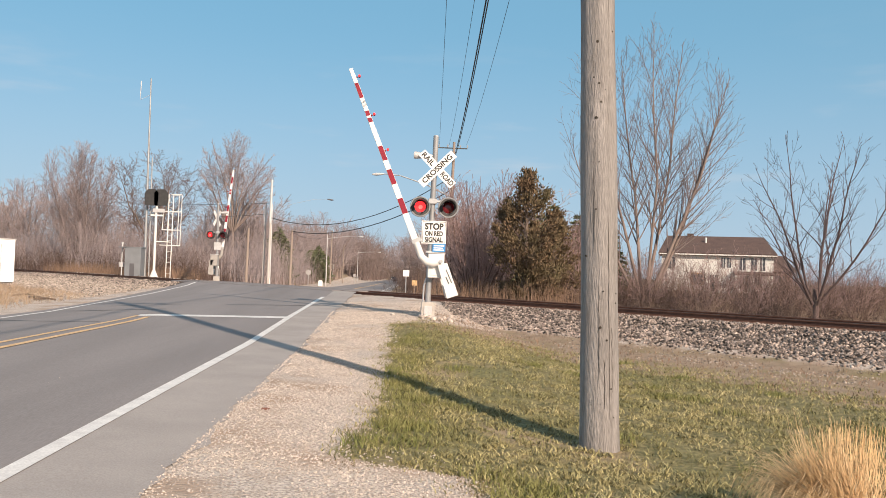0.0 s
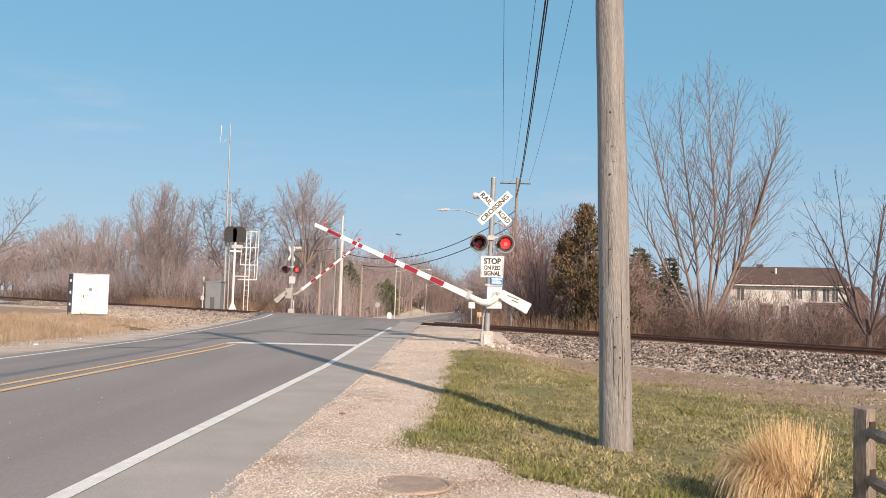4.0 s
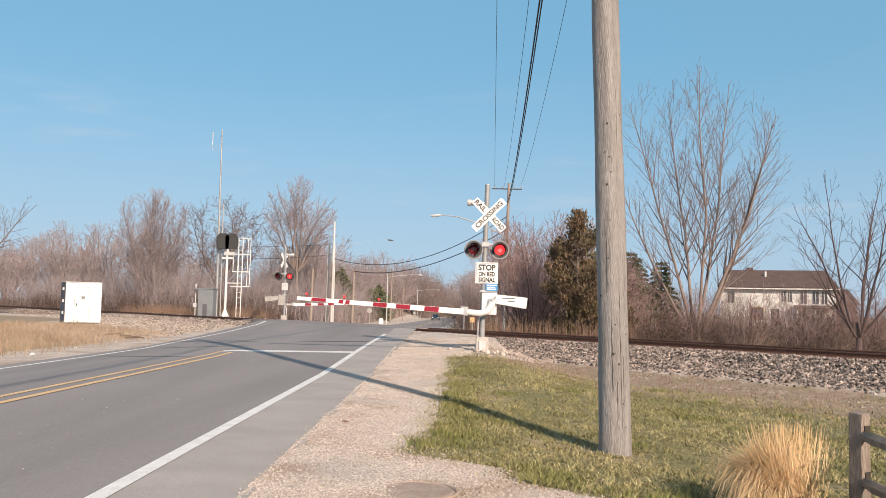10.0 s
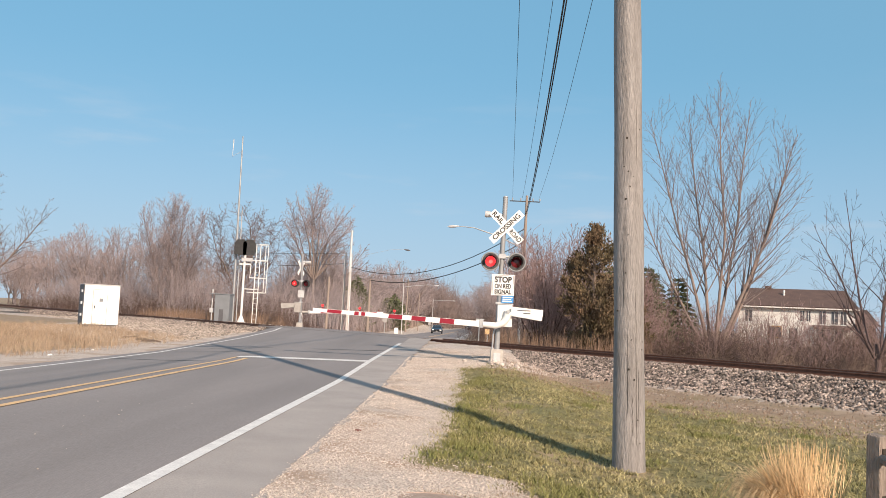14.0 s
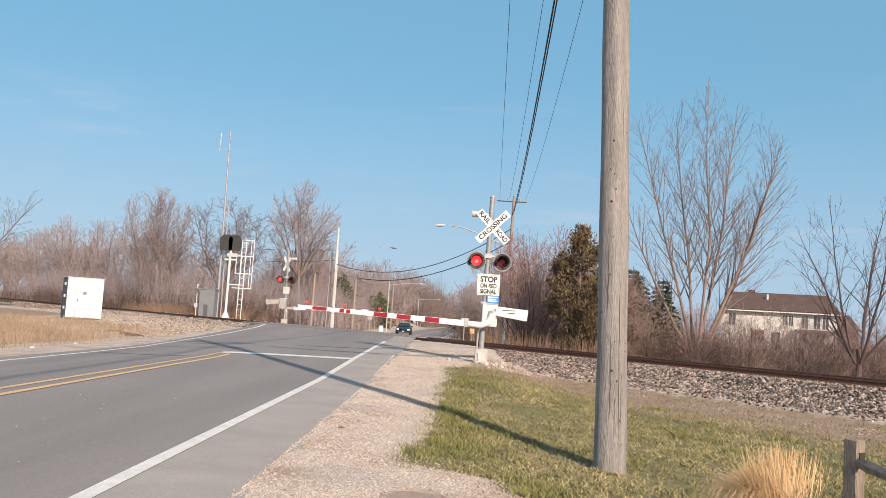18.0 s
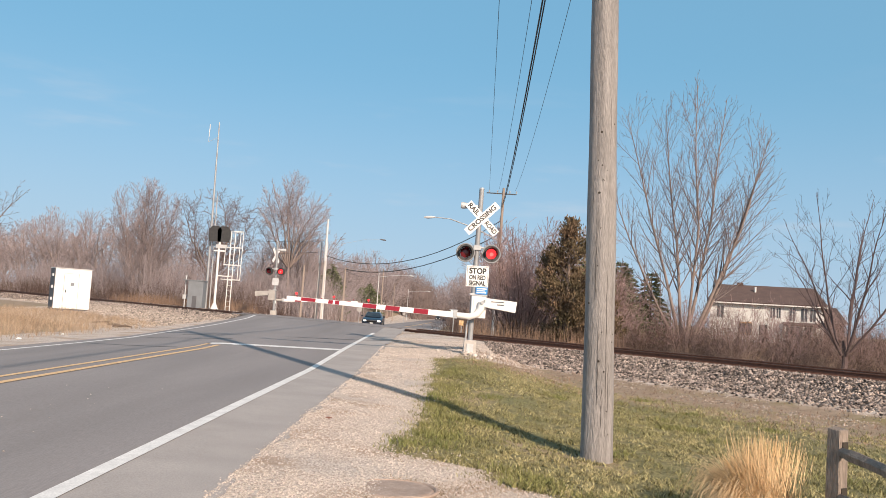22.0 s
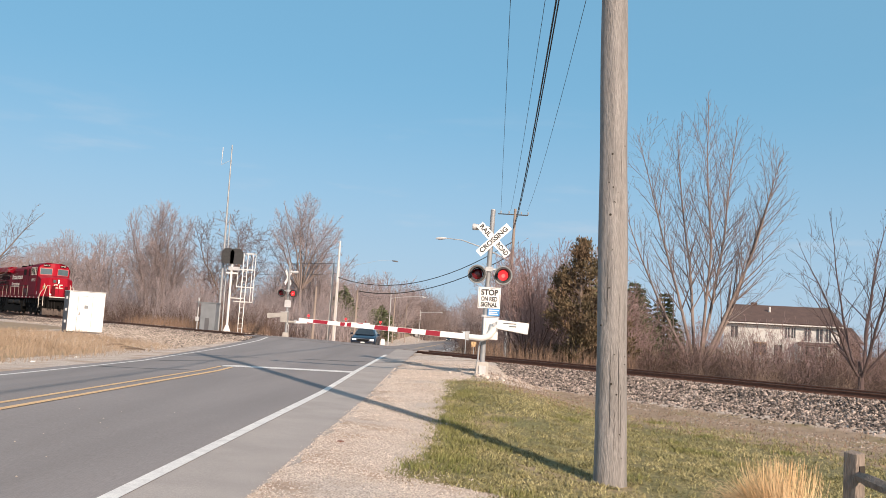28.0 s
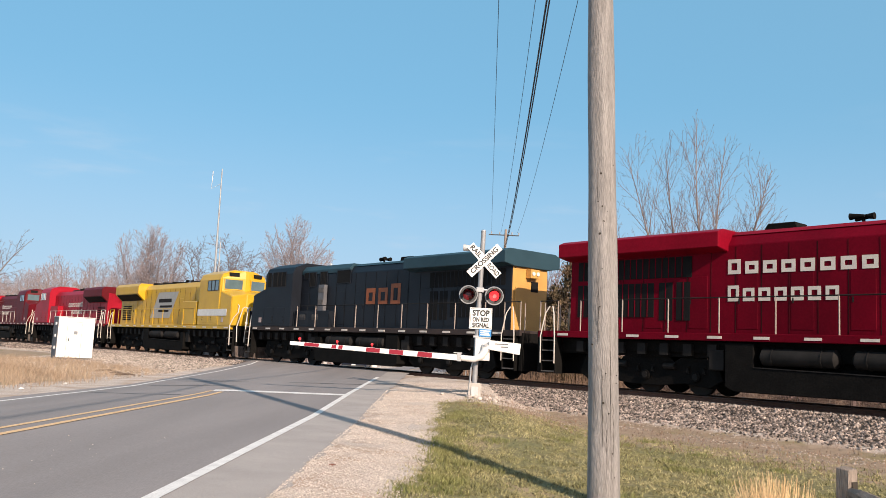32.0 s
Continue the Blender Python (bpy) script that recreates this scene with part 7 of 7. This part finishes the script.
cx = np.where(rg.random(90) < 0.45, lawn_edge(cy) + rg.uniform(0.05, 0.5, 90), rg.uniform(0, 6, 90))
cx[:6], cy[:6] = (0.8, 0.95, 1.51, 2.15, 2.3, 1.9), (7.65, 7.75, 7.6, 7.75, 7.6, 7.5)
x, y = cx[c] + rg.normal(0, 0.13, n), cy[c] + rg.normal(0, 0.13, n)
keep = x > lawn_edge(y) - 0.05
x, y = x[keep], y[keep]
blades("green_tufts", x, y, rg.uniform(0.03, 0.095, len(x)), GRASS_GREEN, 4, "lush green tufts in the lawn and along its edge", 0.006)
THATCH = material("dead brown thatch", (0.26, 0.185, 0.11), (0.15, 0.105, 0.06), 2, 0.95, island=0.8)
n = 9000
x, y = rg.uniform(-0.5, 2.8, n), rg.uniform(6.2, 8.5, n)
patch = np.sin(5.3 * x + 2.1 * y) + np.sin(3.7 * y - 4.1 * x + 1) + rg.normal(0, 0.6, n)
keep = (x < lawn_edge(y) + 0.25) & (patch > 0.35) & (x > -0.55 + 0.9 * (8.4 - y) * (y > 7.4)) & (np.hypot(x + 0.27, y - 6.86) > 0.36)
x, y = x[keep], y[keep]
blades("thatch", x, y, rg.uniform(0.008, 0.028, len(x)), THATCH, 9, "dead brown grass and twigs in the bare soil by the lawn", 0.005, 1.6)
n = 9000
x, y = rg.uniform(0, 14, n), rg.uniform(12, 26, n)
s = off_track(x, y)
keep = (s > -10) & (s < -5.0) & (x > lawn_edge(y) + 0.3)
x, y = x[keep], y[keep]
blades("dry_lawn", x, y, rg.uniform(0.03, 0.08, len(x)), REED, 6, "dry straw-coloured grass beside the ballast", 0.007)
n = 80000
x, y = rg.uniform(-36, -10.2, n), rg.uniform(20, 44, n)
s = off_track(x, y)
keep = (s < -10.5) & (rg.random(n) < np.clip((-x - 10.0) / 2.2, 0.05, 1)) & (s > -26)
x, y = x[keep], y[keep]
blades("dry_field", x, y, rg.uniform(0.08, 0.40, len(x)) * (0.75 + 0.3 * np.sin(1.3 * x + 0.9 * y) * np.sin(0.8 * x - 1.1 * y)), DRY_FIELD, 7, "dry tan grass in the field beside the road", 0.0055, 0.6)


def grass_clump(label, cx, cy, height, n, seed):
    """An ornamental clump: long straw blades from one crown, upright at one side and combed over to the other."""
    rg = np.random.default_rng(seed)
    lean = rg.random(n) ** 0.6
    reach = np.where(rg.random(n) < 0.1, rg.uniform(-0.18, 0.0, n), 0.05 + 0.52 * lean * rg.uniform(0.7, 1.1, n))
    lean = np.where(reach < 0, 0.1, lean)
    h = height * rg.uniform(0.72, 1.12, n) * (1.0 - 0.12 * lean)
    depth = rg.normal(0, 0.34, n) * (0.35 + 0.65 * lean)
    root = np.stack([cx + rg.uniform(-0.16, 0.1, n), cy + rg.normal(0, 0.1, n), np.full(n, gz(cx, cy))], -1)
    out = np.stack([-reach, depth, np.zeros(n)], -1)
    droop = lean * rg.uniform(0.75, 1.05, n)
    across = np.stack([-depth, -reach, np.zeros(n)], -1)
    across /= np.linalg.norm(across, axis=1)[:, None] + 1e-6
    across = (across * 0.4 + np.array([0.8, 0.0, 0.35])) * 0.0038
    kink = rg.normal(0, 0.018, (n, 3))
    rows = []
    for u in (0, 0.22, 0.44, 0.64, 0.82, 1.0):
        rise = h * (1 + 0.7 * lean) * (u - 1.02 * droop * u ** 2.3)
        c = root + out * (1 - (1 - u) ** 1.35) + np.array([0, 0, 1]) * rise[:, None] + kink * math.sin(5 * u)
        w = across * (1 - 0.7 * u)
        rows += [c - w, c + w]
    V = np.stack(rows, 1)
    V[..., 2] = np.maximum(V[..., 2], gz(cx, cy) + 0.01)
    k = (np.arange(n) * 12)[:, None]
    F = np.concatenate([k + [[2 * i, 2 * i + 1, 2 * i + 3, 2 * i + 2]] for i in range(5)])
    return tagged(new("grass_clump", arrays("grass_clump", V.reshape(-1, 3), F, STRAW)), label, "ornamental grass", kind="stuff")


grass_clump("large arching clump of straw-coloured ornamental grass in the lawn", 2.94, 7.2, 0.74, 2000, 31)

# ---- split-rail fence ----
fence = thing("split_rail_fence", "weathered split-rail fence with a square notched post", "fence", pose(3.39, 7.02, gz(3.39, 7.02), 0, 0, 4))
post_h = 0.90
part("post", Build().add([(-0.065, -0.07, -0.3), (0.065, -0.065, -0.3), (0.06, 0.07, -0.3), (-0.06, 0.065, -0.3), (-0.06, -0.06, post_h - 0.02), (0.06, -0.06, post_h - 0.012), (0.055, 0.06, post_h), (-0.055, 0.06, post_h - 0.008)], [(3, 2, 1, 0), (4, 5, 6, 7), (0, 1, 5, 4), (1, 2, 6, 5), (2, 3, 7, 6), (3, 0, 4, 7)]), FENCE_WOOD, fence, "square fence post", bevel=0.008, at=pose(0, 0, 0, 0, 0, 28))
for z in (0.71, 0.34):
    # no hole is cut; a dark patch paints the mortise's inner shade
    part("mortise", Build().box(-0.03, 0.04, -0.0715, -0.055, z - 0.05, z + 0.075), DARK, fence, "dark patch for a mortise hole", at=pose(0, 0, 0, 0, 0, 28))
    pts = [(0.01 - 0.03 * i + 0.01 * math.sin(4 * i), -0.28 * i, z - 0.008 * i + 0.008 * math.sin(3 * i)) for i in range(10)]
    part("rail", Build().tube(pts, [0.03] + [0.055 + 0.006 * math.sin(5 * i) for i in range(8)] + [0.04], 6), FENCE_WOOD, fence, "split fence rail")
part("post", Build().box(-0.35, -0.23, -2.62, -2.5, -0.3, post_h), FENCE_WOOD, fence, bevel=0.008)

cover = thing("valve_cover", "rusty round iron cover set in the gravel", "manhole cover", pose(-0.22, 6.86, gz(-0.22, 6.86) + 0.002))
part("disc", Build().tube([(0, 0, -0.05), (0, 0, 0.0), (0, 0, 0.012)], [0.32, 0.32, 0.30], 28), IRON, cover)
part("rim", Build().tube([(0.34 * math.cos(2 * math.pi * i / 28), 0.34 * math.sin(2 * math.pi * i / 28), 0.0) for i in range(29)], 0.016, 6), IRON, cover)

FRAGMENT = material("broken red brick", (0.24, 0.11, 0.085), (0.18, 0.08, 0.06), 20, 0.9, bump=0.5)
DRIFT = material("weathered broken timber", (0.20, 0.145, 0.11), (0.13, 0.095, 0.07), 6, 0.9, bump=0.6)
brick = tagged(new("brick_fragment", Build().prism([(-0.05, -0.02), (0.045, -0.022), (0.05, 0.012), (0.01, 0.02), (-0.045, 0.016)], -0.02, 0.022, "y").mesh("brick_fragment", 0.004)), "broken piece of red brick lying in the gravel", "brick")
brick.data.materials.append(FRAGMENT)
brick.matrix_basis = pose(-1.19, 10.42, gz(-1.19, 10.42) + 0.008, 0, 4, 12) @ Matrix.Diagonal((0.85, 0.8, 0.6, 1))
for k, (x, y, ln, turn) in enumerate(((-11.6, 31.2, 1.5, -50), (-11.0, 30.3, 0.9, -25), (-12.6, 32.6, 0.7, 20))):
    log = tagged(new("fallen_log", Build().tube([(-ln / 2, 0, 0), (-ln / 4, 0.05, 0.03), (ln / 5, -0.04, 0.05), (ln / 2, 0.03, 0.02)], [0.025, 0.04, 0.036, 0.018], 8).mesh("fallen_log")), "weathered broken log among the rubble", "log", "logs in the rubble")
    log.data.materials.append(DRIFT)
    log.matrix_basis = pose(x, y, gz(x, y) + 0.04, 0, 0, turn)
for x, y, r in ((-10.35, 21.5, 20), (-10.65, 24.7, 75)):
    scrap = tagged(new("plastic_scrap", Build().add([(-0.16, -0.08, 0), (0.14, -0.1, 0.02), (0.17, 0.07, 0), (-0.12, 0.1, 0.01), (-0.06, -0.02, 0.09), (0.07, 0.01, 0.07)], [(0, 1, 5, 4), (1, 2, 5), (2, 3, 4, 5), (3, 0, 4), (3, 2, 1, 0)]).mesh("plastic_scrap")), "crumpled pale scrap of litter beside the road", "litter", "litter")
    scrap.data.materials.append(WHITE_PAINT)
    scrap.matrix_basis = pose(x, y, gz(x, y) + 0.005, 0, 0, r) @ Matrix.Scale(0.45, 4)

# ---- house ----
SIDING = material("white siding", (0.74, 0.73, 0.71), (0.67, 0.66, 0.64), 0.8, 0.7, fine=0.1)
SHINGLE = material("brown roof shingles", (0.115, 0.075, 0.064), (0.085, 0.056, 0.05), 1.2, 0.9, fine=0.4, bscale=8)
PANE = material("dark window glass", (0.05, 0.055, 0.065), (0.08, 0.085, 0.095), 1, 0.1, coat=0.8)
house = thing("house", "two-storey white house with a brown hipped roof behind brush", "house", pose(33.6, 104, 0, 0, 0, -19))
W, Dp, He = 12.8, 9.0, 4.75
part("wall", Build().box(0, W, 0, Dp, 0, He), SIDING, house, "white siding walls")
for i in range(24):
    part("siding_board", Build().box(-0.02, W + 0.02, -0.035, -0.005, i * He / 24, (i + 0.82) * He / 24), SIDING, house)
eaves = [(-0.4, -0.55), (W + 0.4, -0.55), (W + 0.4, Dp + 0.55), (-0.4, Dp + 0.55)]
roof = part("roof", Build().add([(x, y, He - 0.3) for x, y in eaves] + [(x, y, He - 0.12) for x, y in eaves] + [(0.55, Dp / 2, He + 2.2), (W - 0.7, Dp / 2, He + 2.2)], [(3, 2, 1, 0), (0, 1, 5, 4), (1, 2, 6, 5), (2, 3, 7, 6), (3, 0, 4, 7), (4, 5, 9, 8), (5, 6, 9), (6, 7, 8, 9), (7, 4, 8)]), SHINGLE, house, "brown shingle roof")
for i in range(12):
    z0 = He - 0.1 + i * 2.2 / 12
    y0 = -0.55 + i * (Dp / 2 + 0.55) / 12
    part("shingle_course", Build().box(-0.36 + 0.08 * i, W + 0.36 - 0.09 * i, y0 - 0.02, y0 + 0.42, z0 + 0.02, z0 + 0.05, Matrix.Translation((0, y0, z0)) @ pose(0, 0, 0, 24.5) @ Matrix.Translation((0, -y0, -z0))), SHINGLE, roof)
part("gutter", Build().box(-0.4, W + 0.4, -0.66, -0.54, He - 0.32, He - 0.18), PALE, house, "white gutter")
part("fascia", Build().box(-0.35, W + 0.35, -0.5, -0.04, He - 0.36, He - 0.31), SHINGLE, house)
part("vent_pipe", Build().rod((5.2, 2.6, He + 1.2), (5.2, 2.6, He + 1.95), 0.12, n=8), PALE, house)
part("chimney", Build().box(3.0, 3.8, 4.2, 5.0, He + 1.6, He + 2.5), SHINGLE, house)
for x, z, w, h, wood in ((0.8, 2.7, 0.8, 1.4, 0), (6.9, 3.0, 0.5, 1.2, 0), (7.6, 3.0, 0.45, 1.2, 0), (9.0, 2.75, 0.7, 1.5, 0), (10.3, 2.75, 0.7, 1.5, 0), (11.3, 2.75, 0.6, 1.5, 0), (3.5, 0.95, 1.35, 1.25, 1), (5.7, 0.1, 0.95, 2.0, 0), (9.1, 0.5, 1.1, 1.6, 0), (10.6, 0.5, 0.9, 1.6, 0)):
    win = part("window", Build().box(x, x + w, -0.06, -0.036, z, z + h), PANE, house, "dark window")
    part("frame", Build().box(x - 0.08, x + w + 0.08, -0.08, -0.05, z + h, z + h + 0.1).box(x - 0.08, x + w + 0.08, -0.1, -0.05, z - 0.1, z).box(x - 0.08, x, -0.08, -0.05, z, z + h).box(x + w, x + w + 0.08, -0.08, -0.05, z, z + h).box(x + w / 2 - 0.03, x + w / 2 + 0.03, -0.08, -0.06, z, z + h), GOLD if wood else PALE, win, "ochre window frame" if wood else "white window frame")
part("porch_roof", Build().prism([(-2.2, 2.3), (-0.04, 2.6), (-0.04, 2.45), (-2.2, 2.15)], 8.3, W, "x"), SHINGLE, house, "low porch roof")
for x in (8.5, 10.5, 12.4):
    part("porch_post", Build().box(x - 0.07, x + 0.07, -2.1, -1.96, 0, 2.2), PALE, house)
house2 = thing("house", "low brown outbuilding behind the brush", "house", pose(47.6, 106, 0, 0, 0, -5))
part("wall", Build().box(0, 3.4, 0, 8, 0, 2.9), SHINGLE, house2, "brown board walls")
part("roof", Build().prism([(-0.5, 2.8), (8.5, 2.8), (4, 4.9)], -0.4, 3.8, "x"), SHINGLE, house2, "brown gable roof")
part("window", Build().box(1.2, 2.4, -0.03, 0.01, 1.0, 2.2), PANE, house2)

# ---- far poles, street lamps, signs ----
for x, y, z, r, sheath in ((-11.3, 72, 4.5, 0.12, 0), (-10.1, 76, 8.9, 0.105, 5.2), (-10.68, 77, 6.9, 0.11, 5.0), (-8.66, 80, 4.8, 0.13, 0), (-8.35, 170, 6.2, 0.1, 0), (-9.5, 150, 8.0, 0.15, 0)):
    t = thing("utility_pole", "slender wooden pole beyond the crossing", "utility pole", pose(x, y, gz(x, y) - 0.1), "poles beyond the crossing")
    z -= gz(x, y)
    sheath -= gz(x, y) if sheath else 0
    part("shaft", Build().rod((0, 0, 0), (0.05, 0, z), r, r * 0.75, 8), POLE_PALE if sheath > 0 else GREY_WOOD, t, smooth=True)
    if sheath:
        part("sheath", Build().rod((0.02, -0.02, sheath), (0.05, -0.02, z + 0.02), r * 1.1, r * 0.9, 8), SILVER, t, "grey pipe sheath", smooth=True)


def street_lamp(x, y, h, arm, lift, label, thick=0.024, head=CASE_DARK, size=1.0):
    t = thing("street_lamp", label, "street lamp", pose(x, y, gz(x, y)), "street lamps along the road")
    h -= gz(x, y)
    way = math.copysign(size, arm)
    z = h - 0.6 + lift
    part("pole", Build().rod((0, 0, 0), (0, 0, h), 0.085, 0.055, 8), SILVER, t, smooth=True)
    part("arm", Build().tube([(0, 0, h - 0.6), (arm * 0.35, 0, h - 0.6 + lift * 0.55), (arm * 0.75, 0, h - 0.6 + lift * 0.95), (arm, 0, z)], [thick, thick * 0.9, thick * 0.75, thick * 0.6], 7), GALV, t, smooth=True)
    part("lamp_head", Build().tube([(arm - 0.1 * way, 0, z), (arm + 0.15 * way, 0, z - 0.02), (arm + 0.45 * way, 0, z - 0.05), (arm + 0.7 * way, 0, z - 0.06)], [0.03, 0.09 * size, 0.1 * size, 0.04], 8), head, t, "grey cobra lamp head", smooth=True)
    return t


street_lamp(4.05, 58.5, 7.0, -4.5, 1.35, "street lamp on a long curved arm over the road", 0.05, SILVER)
street_lamp(-10.0, 76.3, 6.75, 4.75, 1.2, "street lamp on a thin arm beyond the crossing", 0.012, CASE_DARK, 0.7)
street_lamp(-8.5, 125, 6.2, 4.5, 0.5, "street lamp reaching over the far road", 0.04, SILVER)
street_lamp(-7.1, 220, 6.2, 5.1, 0.3, "street lamp further down the road", 0.05, SILVER)

for a, c, sag, r in (((4.4, 62, 8.15), (-10.05, 76, 5.55), 1.75, 0.03), ((4.4, 62, 7.2), (-8.6, 80, 4.6), 1.2, 0.035), ((-10.05, 76, 5.9), (-30, 110, 7.5), 0.4, 0.02), ((-10.05, 76, 6.8), (-40, 110, 9), 0.4, 0.015), ((-8.6, 80, 4.5), (-8.5, 125, 6.0), 0.5, 0.02)):
    part("wire", wire(a, c, sag, r), WIRE, lines)


def road_sign(x, y, h, size, mat, label, shape=4):
    t = thing("road_sign", label, "road sign", pose(x, y, gz(x, y)))
    part("post", Build().rod((0, 0.04, 0), (0, 0.04, h), 0.035, n=6), GALV, t)
    part("plate", Build().prism([(size * math.cos(2 * math.pi * (k + 0.5) / shape), h - size * 0.7 + size * math.sin(2 * math.pi * (k + 0.5) / shape)) for k in range(shape)], -0.01, 0.01, "y"), mat, t)
    return t


SIGN_BACK = material("bare sign aluminium", (0.36, 0.35, 0.345), (0.30, 0.29, 0.285), 4, 0.6, fine=0.1)
road_sign(-8.8, 100, 2.0, 0.32, SIGN_BACK, "pale back of an octagonal sign on a post", 8)
road_sign(1.36, 60, 1.9, 0.3, SIGN_WHITE, "small white sign on a post beyond the track")
road_sign(1.98, 61, 1.25, 0.25, YELLOW_LINE, "low yellow marker sign on a post beyond the track")
road_sign(-5.4, 152, 2.0, 0.34, SIGN_BACK, "small pale sign on a post beside the far road")

pedestal = thing("utility_pedestal", "white utility pedestal in the verge beyond the crossing", "utility box", pose(-8.9, 120, gz(-8.9, 120)))
part("body", Build().prism([(-0.3, 0), (0.3, 0), (0.3, 0.62), (0.2, 0.8), (-0.2, 0.8), (-0.3, 0.62)], -0.2, 0.2, "y"), CASE_WHITE, pedestal, bevel=0.03)
part("lid", Build().box(-0.22, 0.22, -0.22, 0.22, 0.8, 0.84), CASE_WHITE, pedestal)

cottage = thing("house", "small pale house half hidden by trees down the road", "house", pose(-15.2, 205, gz(-15.2, 205), 0, 0, 8))
part("wall", Build().box(-3, 3, 0, 6, -0.4, 2.7).prism([(-3, 2.7), (3, 2.7), (0, 4.6)], 0.0, 0.2, "y"), SIDING, cottage, "pale siding walls")
part("roof", Build().prism([(-3.4, 2.5), (0, 4.8), (3.4, 2.5), (3.4, 2.7), (0, 5.0), (-3.4, 2.7)], -0.4, 6.4, "y"), SHINGLE, cottage, "brown gable roof")
part("door", Build().box(-0.9, 0.1, -0.05, -0.005, 0.0, 2.1), ORANGE, cottage, "orange-brown door")
part("window", Build().box(1.0, 2.0, -0.05, -0.005, 0.9, 2.0), PANE, cottage, "dark window")


# ---- what moves ----
def motions():
    front = [(0, -645), (10, -440), (20, -234), (26, -109.8), (27, -89.0), (27.5, -78.5), (28, -67.9), (28.5, -57.4), (29, -46.85), (29.5, -36.0), (30, -24.9), (30.5, -14.1), (31, -2.65), (31.25, 3.6), (31.5, 9.75), (31.75, 15.4), (32, 21.0)]
    for ob, back, turn in TRAIN:
        if turn:
            walk(ob, [(t, track_pose(q + back) @ pose(0, 0, 0, 0, 0, 180)) for t, q in front])
        else:
            walk(ob, [(t, track_pose(q + back)) for t, q in front])
    times = [0.0] + [27.0 + i / 30 for i in range(151)]
    qs = np.interp(times, [t for t, _ in front], [q for _, q in front])
    qs[0] = qs[1]
    for ob, x in WHEELSETS[:18]:
        sign = -1 if ob.parent is second else 1
        walk(ob, [(t, pose(x, 0, 0.53, 0, math.degrees(sign * (q - qs[0]) / 0.53) % 360, 0)) for t, q in zip(times, qs)])

    swing = [(0, 65.2), (0.5, 58.2), (1, 50.6), (1.5, 43.0), (2, 36.0), (2.5, 31.5), (3, 27.6), (3.5, 24.2), (4, 21), (4.5, 18.2), (6.5, 9.6), (7, 8.2), (7.5, 7.3), (8, 6.0), (8.5, 4.4), (9, 3.1), (10, 1.2), (11, 0.4), (12, 0), (32, 0)]
    home = near_arm.matrix_basis.copy()
    walk(near_arm, [(t, home @ pose(0, 0, 0, 0, a, 0)) for t, a in swing])
    lag = [(0, 82), (1, 71), (2, 58), (3, 47), (4, 38), (4.5, 33), (6.5, 13), (7.5, 5), (9, 1), (10, 0), (32, 0)]
    home2 = far_arm.matrix_basis.copy()
    walk(far_arm, [(t, home2 @ pose(0, 0, 0, 0, a, 0)) for t, a in lag])

    drive = [(0, 380), (9, 215), (13, 155), (16.5, 116), (18.5, 99), (20.5, 86), (22.5, 75), (24.5, 67), (26, 64), (28, 62), (32, 61.5)]
    walk(car, [(t, pose(float(bend(y)) - 7.0, y, float(road_z(float(bend(y)) - 7.0, y + 2)), 0, 0, 0)) for t, y in drive])

    trail = [(0, 445), (9, 425), (17, 350), (21, 318), (25, 298), (28, 290), (32, 286)]
    walk(follower, [(t, pose(float(bend(y)) - 7.0, y, float(road_z(float(bend(y)) - 7.0, y + 2)), 0, 0, 0)) for t, y in trail])

    # the two flashers of a pair light in turn
    rows = flash_times()
    for disc, f, lit in FLASHERS:
        out, back = pose(0, f * 0.004, 0), pose(0, -f * 0.05, 0)
        keys, on = [], rows[0][1] == lit
        keys.append((0.0, out if on else back))
        for t, which in rows[1:]:
            now = which == lit
            keys += [(t - 1 / 30, out if on else back), (t, out if now else back)]
            on = now
        keys.append((32.0, out if on else back))
        walk(disc, keys)


def flash_times():
    """When the lit flasher of the pair changes: seconds and which of the two is lit."""
    flips = [0.1, 0.62] + [1.3 + 0.6 * i for i in range(44)] + [27.75, 28.4, 29.05, 29.65, 30.25, 30.9, 31.5]
    return [(0.0, 1)] + [(t, i % 2) for i, t in enumerate(flips)]


motions()
